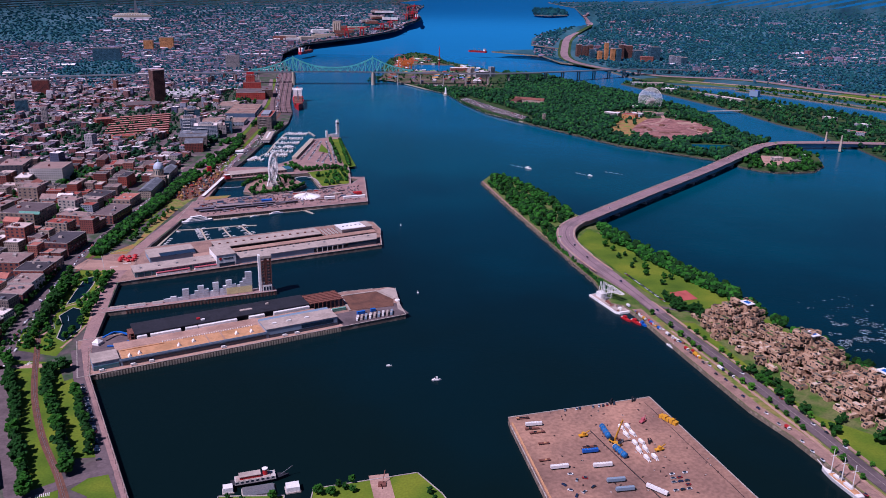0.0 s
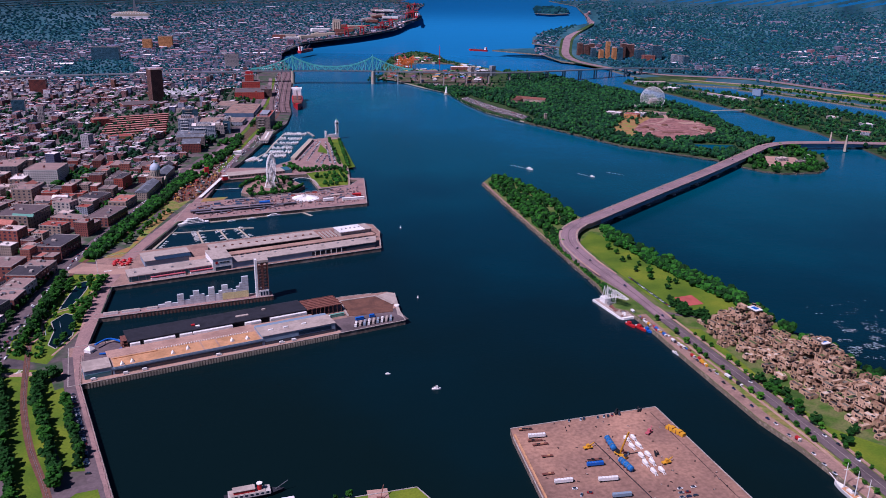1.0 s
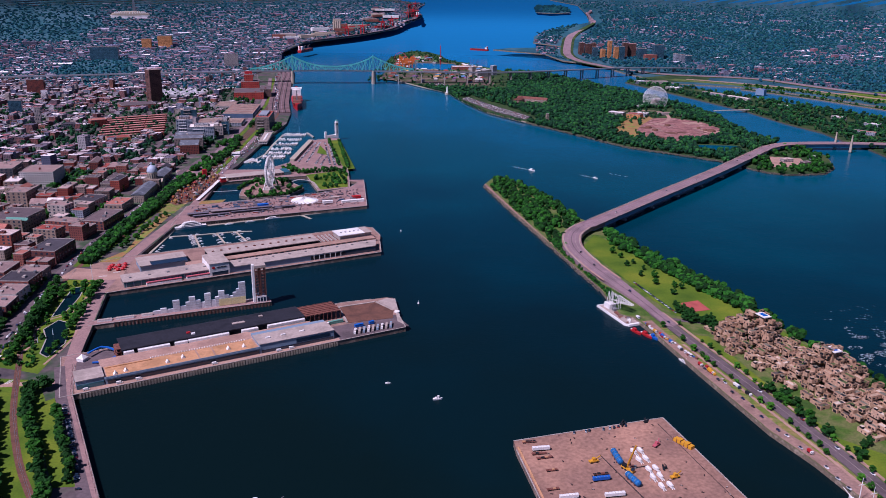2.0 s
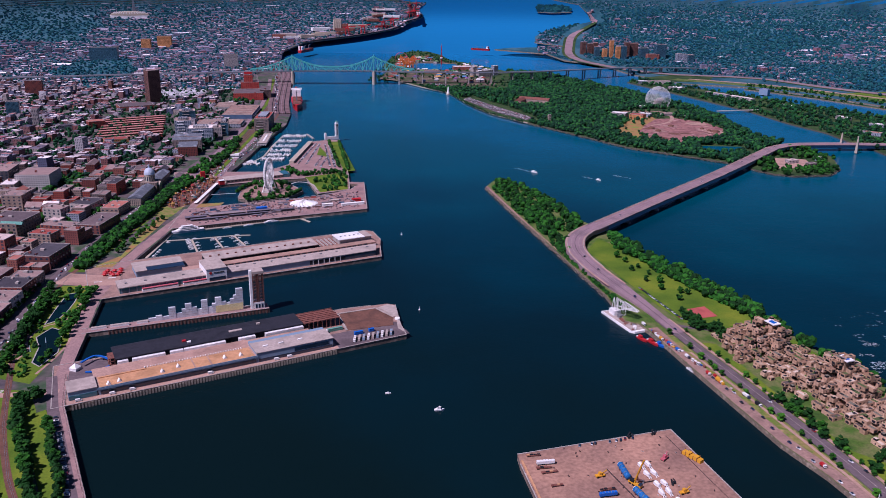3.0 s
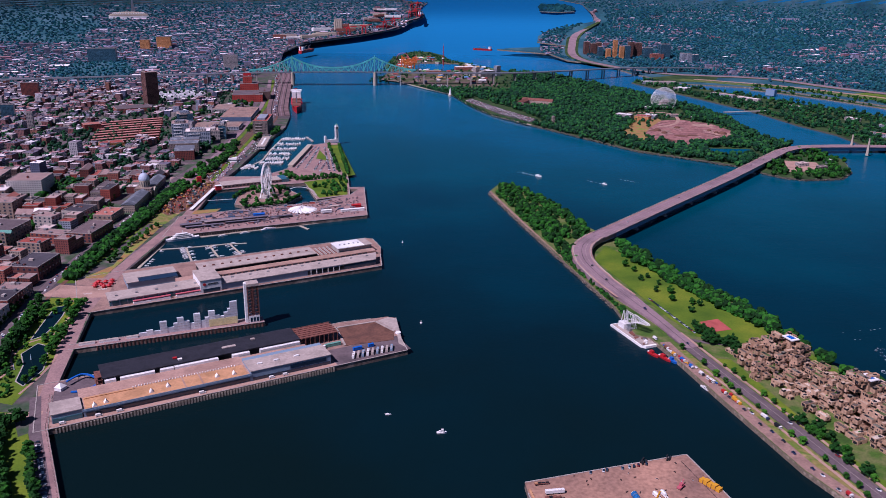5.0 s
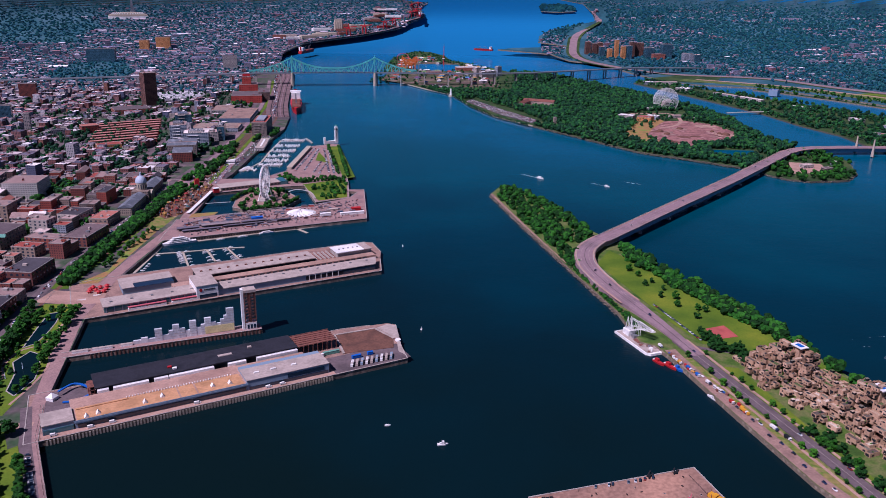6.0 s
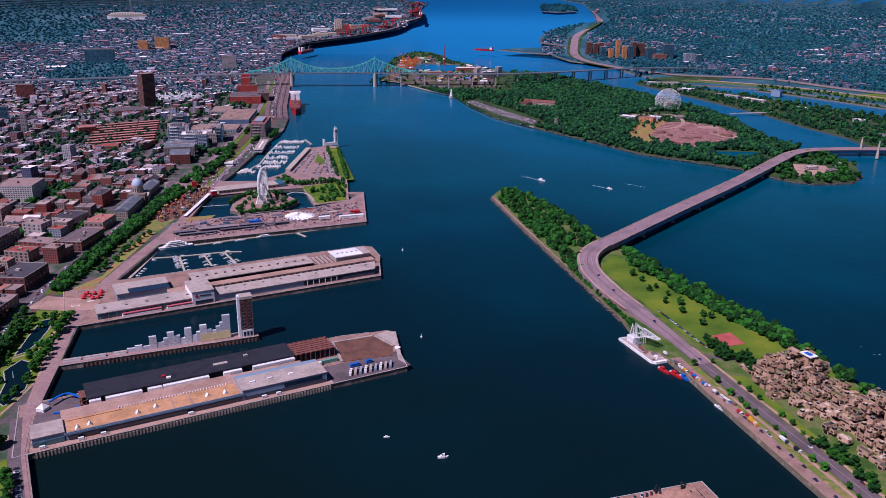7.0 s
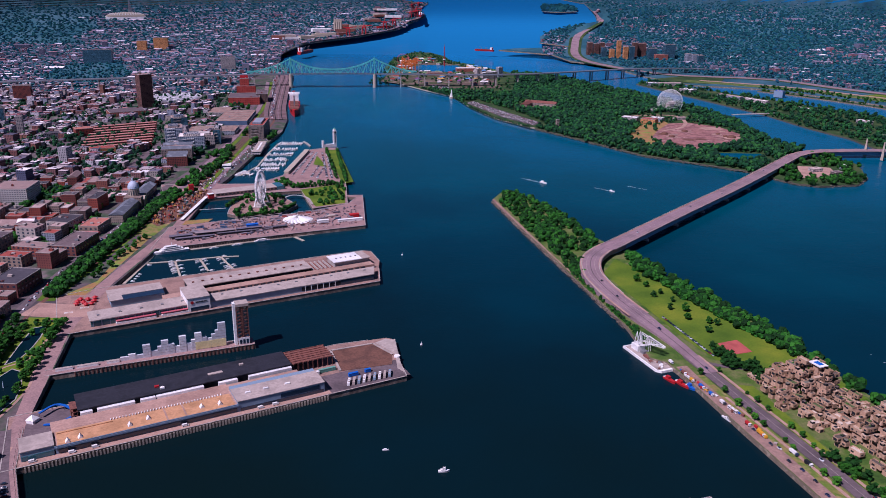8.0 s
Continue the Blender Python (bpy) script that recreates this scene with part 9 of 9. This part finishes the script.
# ---- foam of the rapids ----
mbf = MB()
rf = random.Random(3)
for x, y in scatter([(470, 830), (560, 860), (620, 740), (560, 660), (470, 690)], 9000, rf):
    if noise.noise((x * 0.045 + y * 0.02, y * 0.06 - x * 0.03, 0.5)) < 0.08:
        continue
    d = 1 - min(1, math.hypot((x - 490) * 0.8, y - 722) / 90)
    if rf.random() > 0.04 + 0.8 * d ** 2.0:
        continue
    L, W = rf.uniform(0.6, 3.6), rf.uniform(0.12, 0.36)
    a = -0.45 + rf.uniform(-0.4, 0.4)
    c, s = math.cos(a), math.sin(a)
    pts = [(math.cos(t) * L / 2 * rf.uniform(0.85, 1), math.sin(t) * W / 2 * rf.uniform(0.7, 1)) for t in [k * 6.283 / 8 for k in range(8)]]
    mbf.prism([(x + c * p - s * q, y + s * p + c * q) for p, q in pts], LEVEL - 0.02, LEVEL + 0.1)
solid("rapids_foam", mbf, M_FOAM, "white foam streaks of the rapids", "foam", kind="stuff")

# ---- port, stadium and far shore ----
def far_strip(name, line, w, mat, label, z=5.5):
    pts = []
    for x, y in [p[:2] for p in smooth([(a, b, 0) for a, b in line], 6)]:
        pts.append(far(x, y, z)[:3])
    return strip(name, pts, w, 0, mat, label, "road", thick=1)


far_strip("port_yard", [(-472, 2240), (-512, 2420), (-596, 2900), (-660, 3271), (-832, 3800), (-905, 4200), (-900, 4820), (-650, 5500), (-480, 6216), (-430, 7200), (-370, 8056), (-510, 10100)], 62, M_PORT, "long reddish port yard along the river")
for off in (-18, -9, 0, 9, 18):
    far_strip("port_track", [(x + off, y) for x, y in ((-472, 2240), (-512, 2420), (-596, 2900), (-660, 3271), (-832, 3800), (-905, 4200))], 2.2, M_ROADP if off % 2 else M_DARK, "dark railway track across the port yard", z=5.7)
far_strip("motorway_verge", MOTORWAY[2:], 64, M_ISLE, "green verge beside the motorway", z=4.6)
far_strip("seaway_bank", [(900, 3240), (1228, 3010), (1422, 2760), (1568, 2540), (1900, 2120)], 60, M_PARK, "grassy bank of the seaway", z=3.6)
far_strip("shore_motorway", MOTORWAY, 38, M_ROADP, "broad pale motorway along the far shore")
far_strip("shore_motorway_east", [(960, 3250), (1228, 3080), (1422, 2850), (1568, 2650), (1900, 2250)], 18, M_PAVE, "pale road along the seaway", z=4.2)
lawn("shore_field", [(793, 3290), (1000, 3440), (1125, 3440), (1004, 3150), (830, 3160)], M_ISLE, "wide yellowish field by the bridge end", 3.4)
lawn("shore_field_east", [(1403, 2787), (1395, 2880), (1640, 2960), (1900, 2700), (1700, 2400), (1560, 2480)], M_GRASS, "wide green field on the far shore", 3.4)
rp = random.Random(29)
for k, (x, y) in enumerate(((-640, 5400), (-560, 5600), (-470, 6150), (-430, 6500), (-380, 7800), (-340, 8100), (-360, 8500), (-480, 9900), (-430, 10400))):
    fx, fy, fz, s = far(x - 40, y, 4)
    c = thing("port_crane", pose(fx, fy, fz, 0, 0, rp.uniform(-20, 20)) @ Matrix.Diagonal((s, s, s, 1)), "tall red gantry crane on the port quay", "crane", "port cranes")
    for a in (-12, 12):
        for b in (-14, 14):
            part("leg", MB().beam((a, b, 0), (a * 0.8, b * 0.8, 48), 4), M_RED, c)
    part("beam", MB().box(-12, -14, 44, 12, 14, 50), M_RED, c)
    part("boom", MB().beam((-30, 0, 52), (55, 0, 60), 5), M_RED, c)
    part("mast", MB().beam((0, 0, 50), (0, 0, 78), 4), M_RED, c)
fx, fy, fz, s = far(-797, 5780, 4)
sl = thing("grain_silo", pose(fx, fy, fz, 0, 0, 10) @ Matrix.Diagonal((s, s, s, 1)), "tall yellowish grain silo in the port", "silo")
for i in range(4):
    part("bin", MB().cyl(i * 14 - 21, 0, 0, 70, 8, 8, 12).cyl(i * 14 - 21, 14, 0, 70, 8, 8, 12), M_STONE, sl)
part("head_house", MB().box(-26, -2, 70, 26, 16, 86), M_STONE, sl)
for i in range(26):
    u = rp.uniform(0, 1)
    x, y = [(-760, 5200), (-620, 5600), (-520, 6300), (-480, 7300), (-440, 8000), (-560, 9600)][i % 6]
    fx, fy, fz, s = far(x - rp.uniform(90, 320), y + rp.uniform(-200, 250), 4)
    crate(fx, fy, fz, rp.uniform(0, 30), rp.uniform(60, 160) * s, 50 * s, rp.uniform(10, 24) * s, rp.choice((M_LGREY, M_RUST, M_WHITE, M_STONE)), "wide shed in the port yard", "port_shed")
fx, fy, fz, s = far(-2700, 7050, 4)
def far_part(name, mb, mat, parent, x, y):
    """A part in the far distance, its corners drawn in along the camera's rays."""
    mb.v = [far(x + p[0], y + p[1], 4 + p[2])[:3] for p in mb.v]
    return part(name, mb, mat, parent)


st = thing("stadium", pose(0, 0, 0), "huge white oval stadium with a leaning tower", "stadium")
SX, SY = -2790, 7200
far_part("bowl", MB().cyl(0, 0, -3, 22, 165, 160, 36), M_WHITE, st, SX, SY)
far_part("roof_shell", MB().dome(0, 0, 22, 160, 30, 36, 5), M_STONE, st, SX, SY)
for i in range(36):
    a = 2 * math.pi * i / 36
    far_part("rib", MB().beam((172 * math.cos(a), 172 * math.sin(a), 0), (120 * math.cos(a), 120 * math.sin(a), 46), 6), M_WHITE, st, SX, SY)
for k in range(8):
    far_part("tower_leg", MB().cbox(-30 + k * 4, 190 - k * 12, k * 19, 30 - k * 2.6, 30 - k * 3, 20), M_STEEL, st, SX, SY)
